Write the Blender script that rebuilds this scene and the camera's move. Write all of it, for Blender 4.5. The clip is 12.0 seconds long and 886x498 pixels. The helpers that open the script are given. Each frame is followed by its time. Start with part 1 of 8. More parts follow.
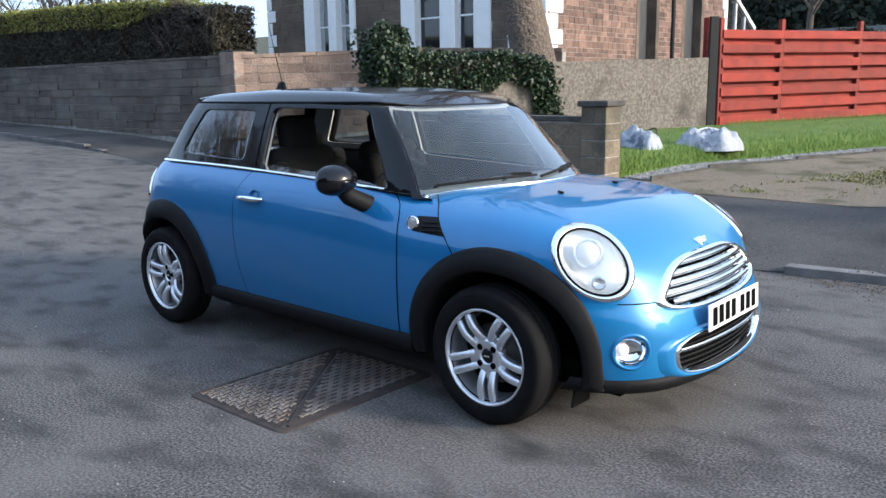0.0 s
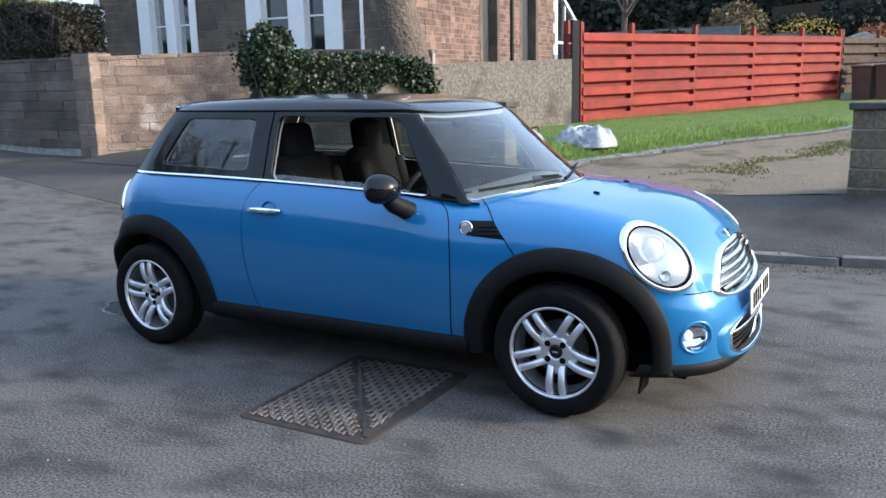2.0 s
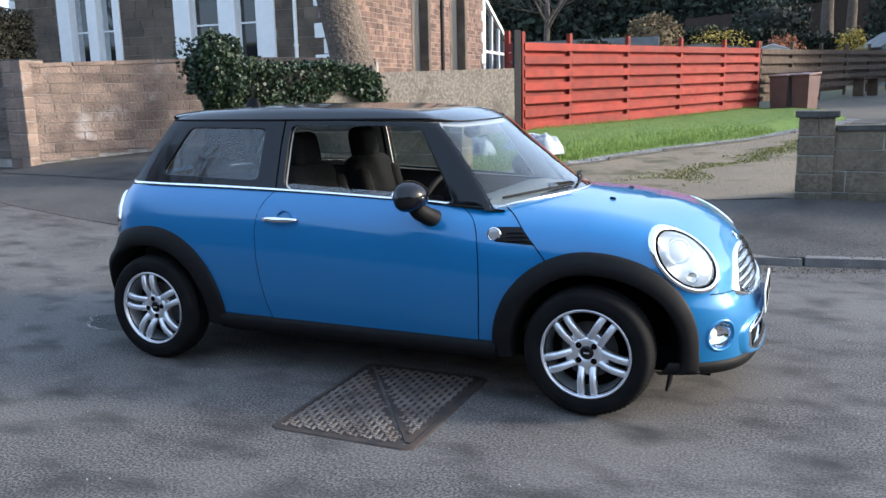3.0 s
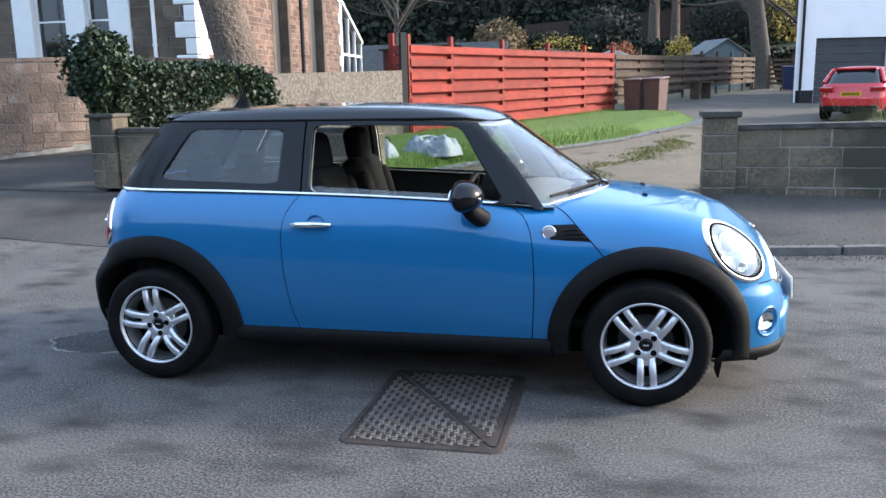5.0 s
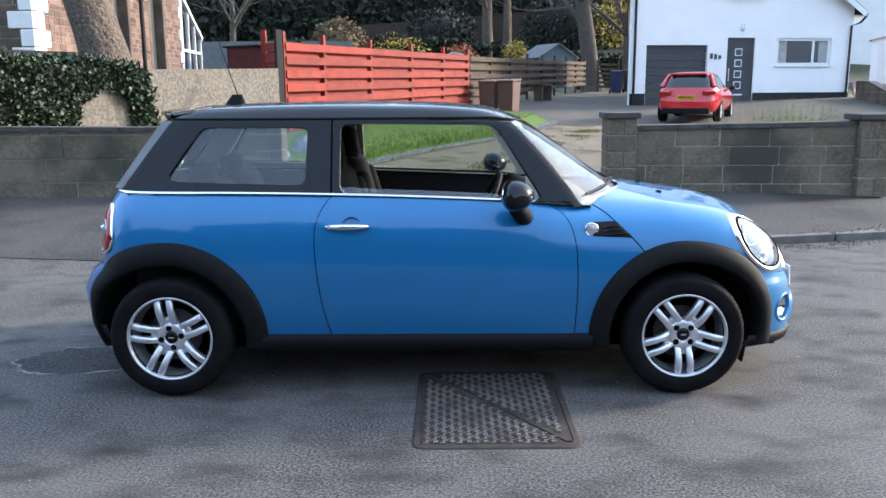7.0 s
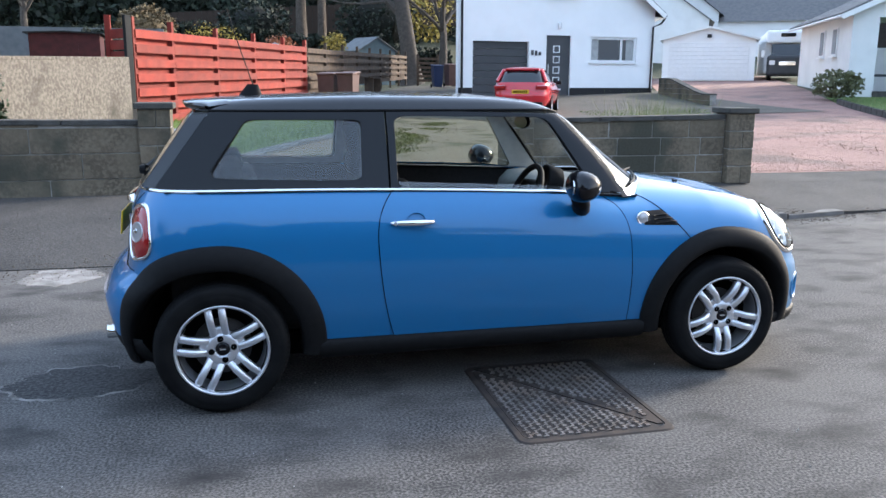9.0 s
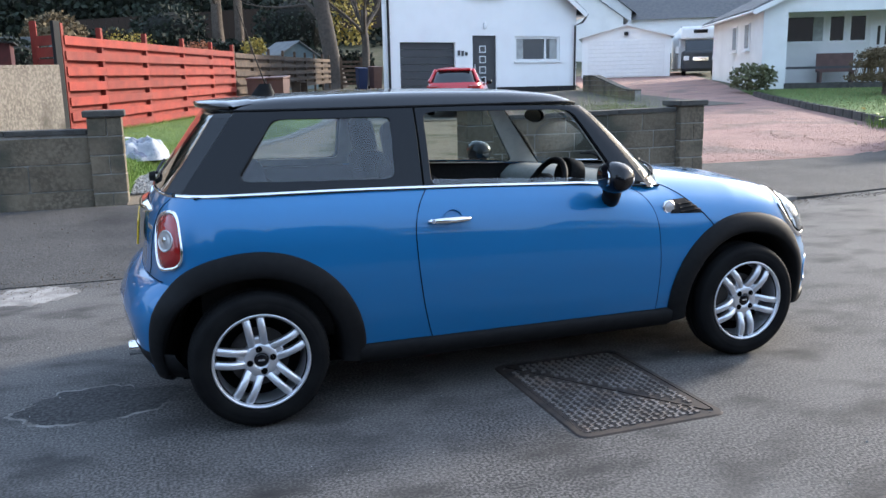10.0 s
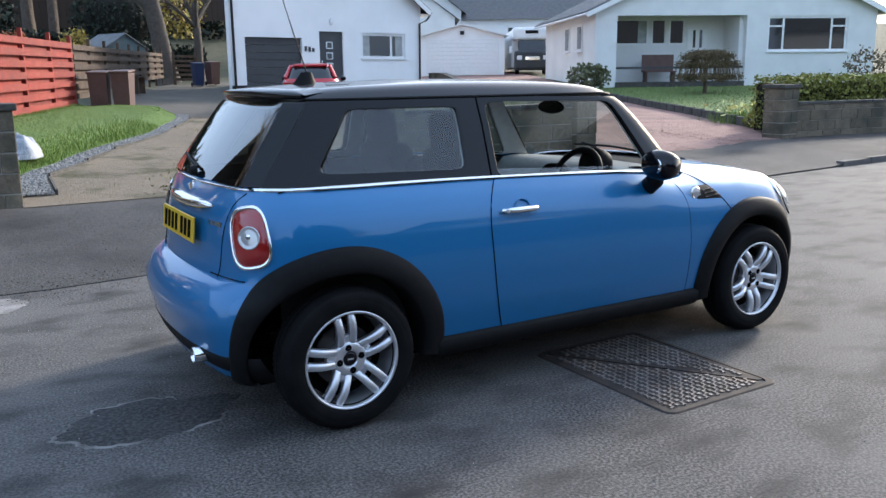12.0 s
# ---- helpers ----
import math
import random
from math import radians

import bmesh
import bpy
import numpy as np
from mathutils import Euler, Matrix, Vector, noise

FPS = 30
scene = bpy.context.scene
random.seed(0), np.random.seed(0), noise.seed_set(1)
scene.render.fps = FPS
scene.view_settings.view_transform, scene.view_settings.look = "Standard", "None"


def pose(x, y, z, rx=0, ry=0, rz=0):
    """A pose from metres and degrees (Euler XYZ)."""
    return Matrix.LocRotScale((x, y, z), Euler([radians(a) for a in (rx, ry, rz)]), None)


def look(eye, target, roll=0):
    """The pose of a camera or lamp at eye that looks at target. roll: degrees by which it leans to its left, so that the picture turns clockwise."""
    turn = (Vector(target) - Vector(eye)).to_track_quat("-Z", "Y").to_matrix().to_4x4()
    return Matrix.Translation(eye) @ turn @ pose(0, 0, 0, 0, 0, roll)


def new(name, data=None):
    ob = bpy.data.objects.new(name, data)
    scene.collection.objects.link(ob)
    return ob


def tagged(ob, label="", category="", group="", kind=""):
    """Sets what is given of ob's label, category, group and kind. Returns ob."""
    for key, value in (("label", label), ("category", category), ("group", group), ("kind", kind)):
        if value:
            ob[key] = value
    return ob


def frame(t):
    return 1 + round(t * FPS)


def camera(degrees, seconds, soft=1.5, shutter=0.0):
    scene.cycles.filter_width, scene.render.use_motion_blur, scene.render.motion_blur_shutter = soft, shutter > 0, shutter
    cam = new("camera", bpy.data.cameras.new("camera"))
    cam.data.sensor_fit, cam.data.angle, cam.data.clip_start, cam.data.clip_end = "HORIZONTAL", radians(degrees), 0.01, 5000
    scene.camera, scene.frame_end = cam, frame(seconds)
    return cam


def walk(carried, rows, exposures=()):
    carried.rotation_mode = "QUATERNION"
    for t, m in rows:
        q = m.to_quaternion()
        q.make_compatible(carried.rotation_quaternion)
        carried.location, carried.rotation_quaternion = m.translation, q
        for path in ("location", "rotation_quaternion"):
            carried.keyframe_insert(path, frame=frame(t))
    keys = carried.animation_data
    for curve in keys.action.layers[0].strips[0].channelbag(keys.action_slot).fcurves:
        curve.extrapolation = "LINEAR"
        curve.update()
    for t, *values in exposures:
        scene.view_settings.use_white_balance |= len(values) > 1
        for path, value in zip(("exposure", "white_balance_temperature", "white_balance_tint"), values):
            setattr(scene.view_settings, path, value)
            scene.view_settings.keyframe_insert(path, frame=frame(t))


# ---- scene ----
cam = camera(56.6, 12.0)
PATH = [
    (0, (3.26, -3.354, 1.388), (1.962, -1.882, 1.006), -0.8),
    (0.5, (3.096, -3.527, 1.392), (1.845, -2.011, 1.025), -0.5),
    (1, (2.886, -3.798, 1.425), (1.735, -2.207, 1.042), -1.2),
    (1.5, (2.689, -3.931, 1.432), (1.629, -2.281, 1.04), -1.5),
    (2, (2.479, -4.0, 1.443), (1.523, -2.287, 1.052), -1.3),
    (2.5, (2.276, -4.16, 1.452), (1.407, -2.4, 1.069), -1.4),
    (3, (2.061, -4.272, 1.459), (1.277, -2.471, 1.083), -1.2),
    (5, (1.101, -4.52, 1.457), (0.684, -2.6, 1.081), -1.1),
    (5.5, (0.861, -4.571, 1.459), (0.538, -2.635, 1.073), -0.6),
    (6, (0.588, -4.668, 1.476), (0.391, -2.717, 1.084), -0.5),
    (6.5, (0.336, -4.633, 1.457), (0.238, -2.673, 1.071), -0.1),
    (7, (0.091, -4.602, 1.464), (0.085, -2.638, 1.083), -0.4),
    (9, (-1.103, -4.396, 1.457), (-0.644, -2.491, 1.06), 0.2),
    (9.5, (-1.342, -4.303, 1.439), (-0.777, -2.426, 1.04), -0.6),
    (10, (-1.583, -4.18, 1.424), (-0.943, -2.326, 1.031), -1.2),
    (10.5, (-1.925, -4.12, 1.424), (-1.195, -2.3, 1.03), -0.9),
    (11, (-2.178, -4.016, 1.426), (-1.366, -2.233, 1.024), -0.4),
    (11.5, (-2.371, -3.855, 1.412), (-1.473, -2.114, 1.007), -0.3),
    (12, (-2.558, -3.708, 1.406), (-1.542, -2.033, 1.001), -0.7),
]
walk(cam, [(t, look(eye, target, roll)) for t, eye, target, roll in PATH], [(0, 0.92), (2.5, 1.05), (5.5, 1.28), (7, 1.3), (9.5, 1.2), (12, 0.9)])

# ---- light ----
SUN_EL, SUN_AZ = 20.0, 18.0     # degrees; azimuth from +x towards +y
world = bpy.data.worlds.new("world")
scene.world = world
world.use_nodes = True
wn = world.node_tree.nodes
sky = wn.new("ShaderNodeTexSky")
sky.sky_type, sky.sun_disc = "NISHITA", False
sky.sun_elevation, sky.sun_rotation = radians(SUN_EL), radians(90 - SUN_AZ)
sky.air_density, sky.dust_density, sky.ozone_density = 1.0, 5.0, 1.5
wn["Background"].inputs["Strength"].default_value = 0.15
haze = wn.new("ShaderNodeMix")          # thin bright cloud over the whole sky
haze.data_type = "RGBA"
haze.inputs[0].default_value = 0.42
haze.inputs[7].default_value = (5.7, 7.9, 11.6, 1)
world.node_tree.links.new(sky.outputs[0], haze.inputs[6])
world.node_tree.links.new(haze.outputs[2], wn["Background"].inputs[0])
sun = new("sun", bpy.data.lights.new("sun", "SUN"))
sun.data.energy, sun.data.angle, sun.data.color = 2.9, radians(9), (1.0, 0.94, 0.87)
sun_from = Vector((math.cos(radians(SUN_AZ)) * math.cos(radians(SUN_EL)), math.sin(radians(SUN_AZ)) * math.cos(radians(SUN_EL)), math.sin(radians(SUN_EL))))
sun.matrix_world = look(sun_from * 50, (0, 0, 0))

# ---- materials ----
def material(name, color, rough=0.6, metal=0.0, color2=None, scale=8.0, detail=5.0, bump=0.0, bump_scale=None, mix=(0.35, 0.65),
             coat=0.0, spec=0.5, fine=None, fine_scale=120.0, island=0.0, rand=0.0, stain=None, stain_scale=1.2, stain_mix=(0.5, 0.7), dusty=0.0, streak=1.0):
    """A principled material: two colours by noise, a fine grain, larger stains, variation by object or by island, and a bump."""
    m = bpy.data.materials.new(name)
    m.use_nodes = True
    nt = m.node_tree
    n, link = nt.nodes, nt.links.new
    p = n["Principled BSDF"]
    p.inputs["Roughness"].default_value, p.inputs["Metallic"].default_value = rough, metal
    p.inputs["Specular IOR Level"].default_value = spec
    p.inputs["Coat Weight"].default_value, p.inputs["Coat Roughness"].default_value = coat, 0.03
    p.inputs["Base Color"].default_value = (*color, 1)
    p.inputs["Diffuse Roughness"].default_value = dusty
    if color2 is None and not bump and stain is None and not rand and not island:
        return m
    co = n.new("ShaderNodeNewGeometry")
    last = None

    def noisy(sc, det, rng, long=1.0):
        t = n.new("ShaderNodeTexNoise")
        t.inputs["Scale"].default_value, t.inputs["Detail"].default_value = sc, det
        place = co.outputs["Position"]
        if long != 1.0:
            sq = n.new("ShaderNodeVectorMath")
            sq.operation, sq.inputs[1].default_value = "MULTIPLY", (1 / long, 1, 1)
            link(place, sq.inputs[0])
            place = sq.outputs[0]
        link(place, t.inputs["Vector"])
        r = n.new("ShaderNodeMapRange")
        r.inputs["From Min"].default_value, r.inputs["From Max"].default_value = rng
        link(t.outputs["Fac"], r.inputs["Value"])
        return t, r.outputs["Result"]

    def blend(a, b, fac, kind="MIX"):
        x = n.new("ShaderNodeMix")
        x.data_type, x.blend_type = "RGBA", kind
        for sock, v in ((x.inputs[6], a), (x.inputs[7], b)):
            if isinstance(v, tuple):
                sock.default_value = (*v, 1)
            else:
                link(v, sock)
        if isinstance(fac, float):
            x.inputs[0].default_value = fac
        else:
            link(fac, x.inputs[0])
        return x.outputs[2]

    last = color
    if color2 is not None:
        _, f = noisy(scale, detail, mix)
        last = blend(color, color2, f)
    if fine is not None:
        _, f = noisy(fine_scale, 3.0, (0.4, 0.65))
        last = blend(last, fine, f)
    if stain is not None:
        _, f = noisy(stain_scale, 8.0, stain_mix, streak)
        last = blend(last, stain, f)
    if rand or island:
        if rand:
            src = n.new("ShaderNodeObjectInfo").outputs["Random"]
        else:
            src = n.new("ShaderNodeNewGeometry").outputs["Random Per Island"]
        amount = rand or island
        r = n.new("ShaderNodeMapRange")
        r.inputs["To Min"].default_value, r.inputs["To Max"].default_value = 1 - amount, 1 + amount
        link(src, r.inputs["Value"])
        h = n.new("ShaderNodeHueSaturation")
        link(r.outputs["Result"], h.inputs["Value"])
        if isinstance(last, tuple):
            h.inputs["Color"].default_value = (*last, 1)
        else:
            link(last, h.inputs["Color"])
        last = h.outputs["Color"]
    if not isinstance(last, tuple):
        link(last, p.inputs["Base Color"])
    if bump:
        t, _ = noisy(bump_scale or scale * 4, 6.0, (0, 1))
        b = n.new("ShaderNodeBump")
        b.inputs["Strength"].default_value, b.inputs["Distance"].default_value = 1.0, bump
        link(t.outputs["Fac"], b.inputs["Height"])
        link(b.outputs["Normal"], p.inputs["Normal"])
    return m


def glass(name, color, rough=0.0, veil=0.0, gloss=0.085):
    """Thin glass: see-through with a Fresnel gloss and a pale veil, for dust or painted glare."""
    m = bpy.data.materials.new(name)
    m.use_nodes = True
    n, link = m.node_tree.nodes, m.node_tree.links.new
    n.remove(n["Principled BSDF"])
    tr, gl, fr, mx = n.new("ShaderNodeBsdfTransparent"), n.new("ShaderNodeBsdfGlossy"), n.new("ShaderNodeLayerWeight"), n.new("ShaderNodeMixShader")
    tr.inputs["Color"].default_value = (*color, 1)
    gl.inputs["Color"].default_value, gl.inputs["Roughness"].default_value = (1, 1, 1, 1), rough
    fr.inputs["Blend"].default_value = 0.5
    po, mr = n.new("ShaderNodeMath"), n.new("ShaderNodeMapRange")
    po.operation, po.inputs[1].default_value = "POWER", 4.0
    mr.inputs["To Min"].default_value = gloss
    link(fr.outputs["Facing"], po.inputs[0])
    link(po.outputs[0], mr.inputs["Value"])
    dust_glare, film = n.new("ShaderNodeBsdfDiffuse"), n.new("ShaderNodeMixShader")
    dust_glare.inputs["Color"].default_value = (0.70, 0.76, 0.78, 1)
    film.inputs[0].default_value = veil
    link(mr.outputs["Result"], mx.inputs[0])
    link(tr.outputs[0], film.inputs[1])
    link(dust_glare.outputs[0], film.inputs[2])
    link(film.outputs[0], mx.inputs[1])
    link(gl.outputs[0], mx.inputs[2])
    link(mx.outputs[0], n["Material Output"].inputs["Surface"])
    return m


M_ASPHALT = material("asphalt", (0.035, 0.0335, 0.033), 0.86, spec=0.2, color2=(0.094, 0.0885, 0.084), scale=0.9, detail=15.0, mix=(0.38, 0.66), bump=0.0008, bump_scale=210, fine=(0.155, 0.146, 0.137), fine_scale=85, stain=(0.030, 0.029, 0.0285), stain_scale=4.0, stain_mix=(0.48, 0.74), streak=1.6)
M_PAVE = material("pavement_tarmac", (0.033, 0.0315, 0.030), 0.88, spec=0.2, color2=(0.060, 0.056, 0.052), scale=1.1, detail=14.0, bump=0.006, bump_scale=60, fine=(0.10, 0.094, 0.088), fine_scale=70, stain=(0.027, 0.026, 0.026), stain_scale=0.8)
M_TAR = material("tar_patch", (0.021, 0.0205, 0.021), 0.85, spec=0.25, color2=(0.036, 0.035, 0.034), scale=5, detail=12.0, bump=0.012, bump_scale=30, fine=(0.075, 0.072, 0.07), fine_scale=60)
M_CONC = material("pale_concrete", (0.27, 0.255, 0.24), 0.9, color2=(0.15, 0.138, 0.127), scale=6, detail=12.0, mix=(0.4, 0.6), bump=0.006, bump_scale=80, stain=(0.09, 0.08, 0.07), stain_scale=4.0, stain_mix=(0.56, 0.64))
M_KERB = material("kerb_stone", (0.15, 0.145, 0.14), 0.9, color2=(0.1, 0.097, 0.093), scale=6, bump=0.01, bump_scale=70, rand=0.15)
M_GRIT = material("grit", (0.085, 0.068, 0.052), 0.95, island=0.5, color2=(0.13, 0.108, 0.085), scale=30)
M_DRIVE = material("drive_gravel", (0.135, 0.104, 0.069), 0.95, color2=(0.085, 0.065, 0.043), scale=0.9, detail=12.0, bump=0.02, bump_scale=60, fine=(0.24, 0.195, 0.14), fine_scale=70, stain=(0.065, 0.060, 0.026), stain_scale=1.3, stain_mix=(0.54, 0.66))
M_FORECOURT = material("forecourt_tarmac", (0.075, 0.066, 0.053), 0.95, color2=(0.105, 0.092, 0.073), scale=0.8, bump=0.01, bump_scale=80)
M_PALEGRAVEL = material("pale_gravel", (0.24, 0.235, 0.23), 0.9, island=0.4)
M_REDGRAVEL = material("red_gravel", (0.24, 0.130, 0.104), 0.95, color2=(0.165, 0.088, 0.070), scale=1.2, detail=14.0, bump=0.02, bump_scale=45, fine=(0.30, 0.185, 0.155), fine_scale=38, stain=(0.14, 0.09, 0.075), stain_scale=0.7, stain_mix=(0.5, 0.66), island=0.22)
M_MOSS = material("moss", (0.12, 0.125, 0.03), 0.95, island=0.4)
M_GRASS = material("grass_ground", (0.065, 0.125, 0.018), 0.95, color2=(0.10, 0.155, 0.028), scale=2.5, bump=0.02, bump_scale=60)
M_SOIL = material("garden_ground", (0.045, 0.05, 0.022), 0.95, color2=(0.07, 0.065, 0.035), scale=1.2, bump=0.03, bump_scale=20)
M_BLADE = material("grass_blade", (0.140, 0.215, 0.034), 0.75, island=0.4)
M_BLADE_DRY = material("dry_grass", (0.22, 0.24, 0.10), 0.8, island=0.35)
M_BLOCK = material("grey_block", (0.160, 0.126, 0.086), 0.93, color2=(0.088, 0.069, 0.047), scale=2.5, detail=9.0, bump=0.006, bump_scale=30, fine=(0.18, 0.144, 0.10), fine_scale=24, rand=0.14, stain=(0.060, 0.057, 0.040), stain_scale=1.4, stain_mix=(0.5, 0.64))
M_COPING = material("coping_stone", (0.045, 0.042, 0.038), 0.93, color2=(0.085, 0.08, 0.07), scale=6, bump=0.01, bump_scale=50)
M_MORTAR = material("mortar", (0.34, 0.32, 0.29), 0.95, color2=(0.21, 0.195, 0.175), scale=7, bump=0.006, bump_scale=80)
M_ROUGHWALL = material("dark_rough_stone", (0.128, 0.103, 0.084), 0.95, color2=(0.066, 0.054, 0.046), scale=2.8, detail=9.0, bump=0.025, bump_scale=22, rand=0.26, stain=(0.14, 0.125, 0.112), stain_scale=1.3, stain_mix=(0.56, 0.70))
M_PINK = material("pink_sandstone", (0.25, 0.182, 0.142), 0.92, color2=(0.14, 0.102, 0.082), scale=3.0, detail=10.0, bump=0.02, bump_scale=22, rand=0.28, stain=(0.44, 0.40, 0.37), stain_scale=1.1, stain_mix=(0.60, 0.70))
M_ASHLAR = material("brown_ashlar", (0.165, 0.125, 0.092), 0.92, color2=(0.085, 0.064, 0.048), scale=2.2, detail=10.0, bump=0.012, bump_scale=30, island=0.10, stain=(0.07, 0.056, 0.045), stain_scale=0.7)
M_RUBBLE = material("red_rubble", (0.20, 0.125, 0.095), 0.93, color2=(0.115, 0.073, 0.057), scale=3.0, bump=0.03, bump_scale=22, island=0.42)
M_RENDER = material("concrete_render", (0.135, 0.116, 0.096), 0.92, color2=(0.098, 0.083, 0.068), scale=1.6, detail=10.0, bump=0.006, bump_scale=22, fine=(0.20, 0.175, 0.15), fine_scale=22, stain=(0.062, 0.054, 0.044), stain_scale=1.5, stain_mix=(0.54, 0.70))
M_WHITE = material("white_render", (0.86, 0.86, 0.85), 0.85, color2=(0.82, 0.82, 0.81), scale=1.2, bump=0.004, bump_scale=70)
M_WHITE2 = material("cream_render", (0.76, 0.76, 0.74), 0.85, color2=(0.70, 0.70, 0.68), scale=1.2, bump=0.004, bump_scale=70)
M_WHITEPAINT = material("white_paint", (0.80, 0.80, 0.79), 0.45, color2=(0.76, 0.76, 0.75), scale=6)
M_REDWOOD = material("red_stained_wood", (0.25, 0.022, 0.010), 0.8, color2=(0.17, 0.015, 0.008), scale=3, bump=0.005, bump_scale=40, rand=0.18, stain=(0.23, 0.030, 0.017), stain_scale=2.0)
M_OLDWOOD = material("weathered_wood", (0.090, 0.058, 0.037), 0.9, color2=(0.052, 0.035, 0.023), scale=5, bump=0.005, bump_scale=40, rand=0.22)
M_BLACKTAR = material("black_felt", (0.008, 0.008, 0.009), 0.9)
M_SLATE = material("roof_slate", (0.10, 0.10, 0.105), 0.8, color2=(0.14, 0.135, 0.13), scale=4, island=0.2)
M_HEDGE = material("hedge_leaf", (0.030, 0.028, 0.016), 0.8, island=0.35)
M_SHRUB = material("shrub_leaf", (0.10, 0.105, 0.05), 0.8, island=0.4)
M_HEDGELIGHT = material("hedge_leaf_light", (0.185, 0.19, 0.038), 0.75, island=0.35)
# near-black fill behind foliage: the shade between leaves is put into its colour
M_HEDGESHADE = material("hedge_shade_core", (0.012, 0.012, 0.008), 0.95)
M_IVY = material("ivy_leaf", (0.013, 0.030, 0.009), 0.55, island=0.4)
M_CONIFER = material("conifer_leaf", (0.014, 0.022, 0.012), 0.85, island=0.5)
M_BROWNBUSH = material("brown_twigs", (0.13, 0.095, 0.05), 0.9, island=0.4)
M_YELLOW = material("yellow_blossom", (0.30, 0.225, 0.045), 0.8, island=0.4)
M_ORANGELEAF = material("autumn_leaf", (0.30, 0.11, 0.05), 0.8, island=0.4)
M_BARK = material("bark", (0.098, 0.074, 0.055), 0.95, color2=(0.042, 0.032, 0.025), scale=3.5, detail=12.0, bump=0.06, bump_scale=14, fine=(0.15, 0.115, 0.087), fine_scale=30)
M_DARKBARK = material("dark_bark", (0.06, 0.05, 0.042), 0.95, color2=(0.09, 0.075, 0.062), scale=6, bump=0.02, bump_scale=30)
M_SACK = material("woven_sack", (0.34, 0.36, 0.385), 0.65, color2=(0.22, 0.25, 0.30), scale=7, bump=0.008, bump_scale=50, stain=(0.10, 0.12, 0.18), stain_scale=6.0, stain_mix=(0.57, 0.63))
M_BIN = material("brown_bin", (0.085, 0.042, 0.036), 0.55, color2=(0.11, 0.056, 0.047), scale=4)
M_BLUEBIN = material("blue_bin", (0.008, 0.022, 0.075), 0.5)
M_REDCAR = material("red_paint", (0.55, 0.012, 0.022), 0.25, 0.1, coat=1.0)
M_WINDOW = material("window_glass_dark", (0.012, 0.014, 0.016), 0.06, coat=0.5)
M_CURTAIN = material("pale_curtain", (0.40, 0.41, 0.40), 0.9, color2=(0.3, 0.31, 0.3), scale=6)
M_DARKDOOR = material("dark_grey_door", (0.035, 0.038, 0.042), 0.5, color2=(0.045, 0.048, 0.052), scale=3)
M_DARKBAND = material("black_plinth", (0.012, 0.012, 0.012), 0.8)
M_SHED = material("blue_grey_shed", (0.11, 0.16, 0.18), 0.8, color2=(0.09, 0.13, 0.15), scale=4)
M_REDSHED = material("dark_red_shed", (0.075, 0.014, 0.014), 0.8, color2=(0.05, 0.010, 0.010), scale=5)
M_GREYPANEL = material("grey_panel", (0.17, 0.18, 0.185), 0.8, color2=(0.13, 0.14, 0.145), scale=3)
M_BROWNFENCE = material("far_brown_fence", (0.035, 0.022, 0.015), 0.9, island=0.15)
M_IRON = material("cast_iron", (0.20, 0.182, 0.17), 0.6, 0.25, color2=(0.10, 0.088, 0.08), scale=8, bump=0.002, bump_scale=120, stain=(0.175, 0.135, 0.11), stain_scale=5, stain_mix=(0.5, 0.66))
M_IRONFRAME = material("rusty_iron", (0.026, 0.021, 0.019), 0.85, 0.1, color2=(0.050, 0.036, 0.029), scale=12)
M_BLUE = material("blue_paint", (0.003, 0.150, 0.36), 0.42, 0.22, coat=1.0, spec=0.3)
M_GLOSSBLACK = material("gloss_black", (0.005, 0.005, 0.007), 0.10, spec=0.4)
M_PLASTIC = material("black_plastic", (0.0065, 0.0065, 0.007), 0.62, color2=(0.009, 0.009, 0.0095), scale=30, spec=0.14)
M_RUBBER = material("tyre_rubber", (0.005, 0.005, 0.0055), 0.82, color2=(0.009, 0.009, 0.009), scale=12, spec=0.12)
M_ALLOY = material("alloy", (0.74, 0.75, 0.78), 0.38, 0.85)
M_CHROME = material("chrome", (0.88, 0.89, 0.90), 0.07, 1.0)
# near-black for black parts, and for recesses whose shade is put into the colour
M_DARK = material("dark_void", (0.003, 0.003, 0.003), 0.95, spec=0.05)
M_DISC = material("brake_disc", (0.09, 0.08, 0.075), 0.5, 0.7)
M_PILLAR = material("pillar_black", (0.005, 0.0055, 0.007), 0.06, spec=0.3)

M_ROOF = material("roof_black", (0.005, 0.005, 0.007), 0.18, spec=0.3, coat=0.5)
M_TRIM = material("pale_trim", (0.45, 0.45, 0.42), 0.8, color2=(0.40, 0.40, 0.375), scale=20)
M_TINT = glass("tinted_glass", (0.64, 0.70, 0.71), veil=0.012, gloss=0.065)
M_TINT2 = glass("dark_glass", (0.16, 0.175, 0.18), gloss=0.13)
# the strong veil here paints the white glare on the headlamps
M_LAMPGLASS = glass("lamp_glass", (0.90, 0.93, 0.93), veil=0.2, gloss=0.12)
M_GLASS = glass("clear_glass", (0.86, 0.9, 0.89), veil=0.012)
M_DOORGLASS = glass("door_glass", (0.60, 0.68, 0.65), veil=0.012, gloss=0.06)
M_SCREEN = glass("windscreen_glass", (0.74, 0.78, 0.77), veil=0.012, gloss=0.055)
M_LENS = material("lamp_lens", (0.75, 0.76, 0.76), 0.08, 0.0, coat=1.0)
M_LAMPCLEAR = material("clear_lamp", (0.5, 0.49, 0.49), 0.12, 0.35, coat=1.0)
M_REFLECT = material("lamp_reflector", (0.95, 0.95, 0.95), 0.42, 0.8)
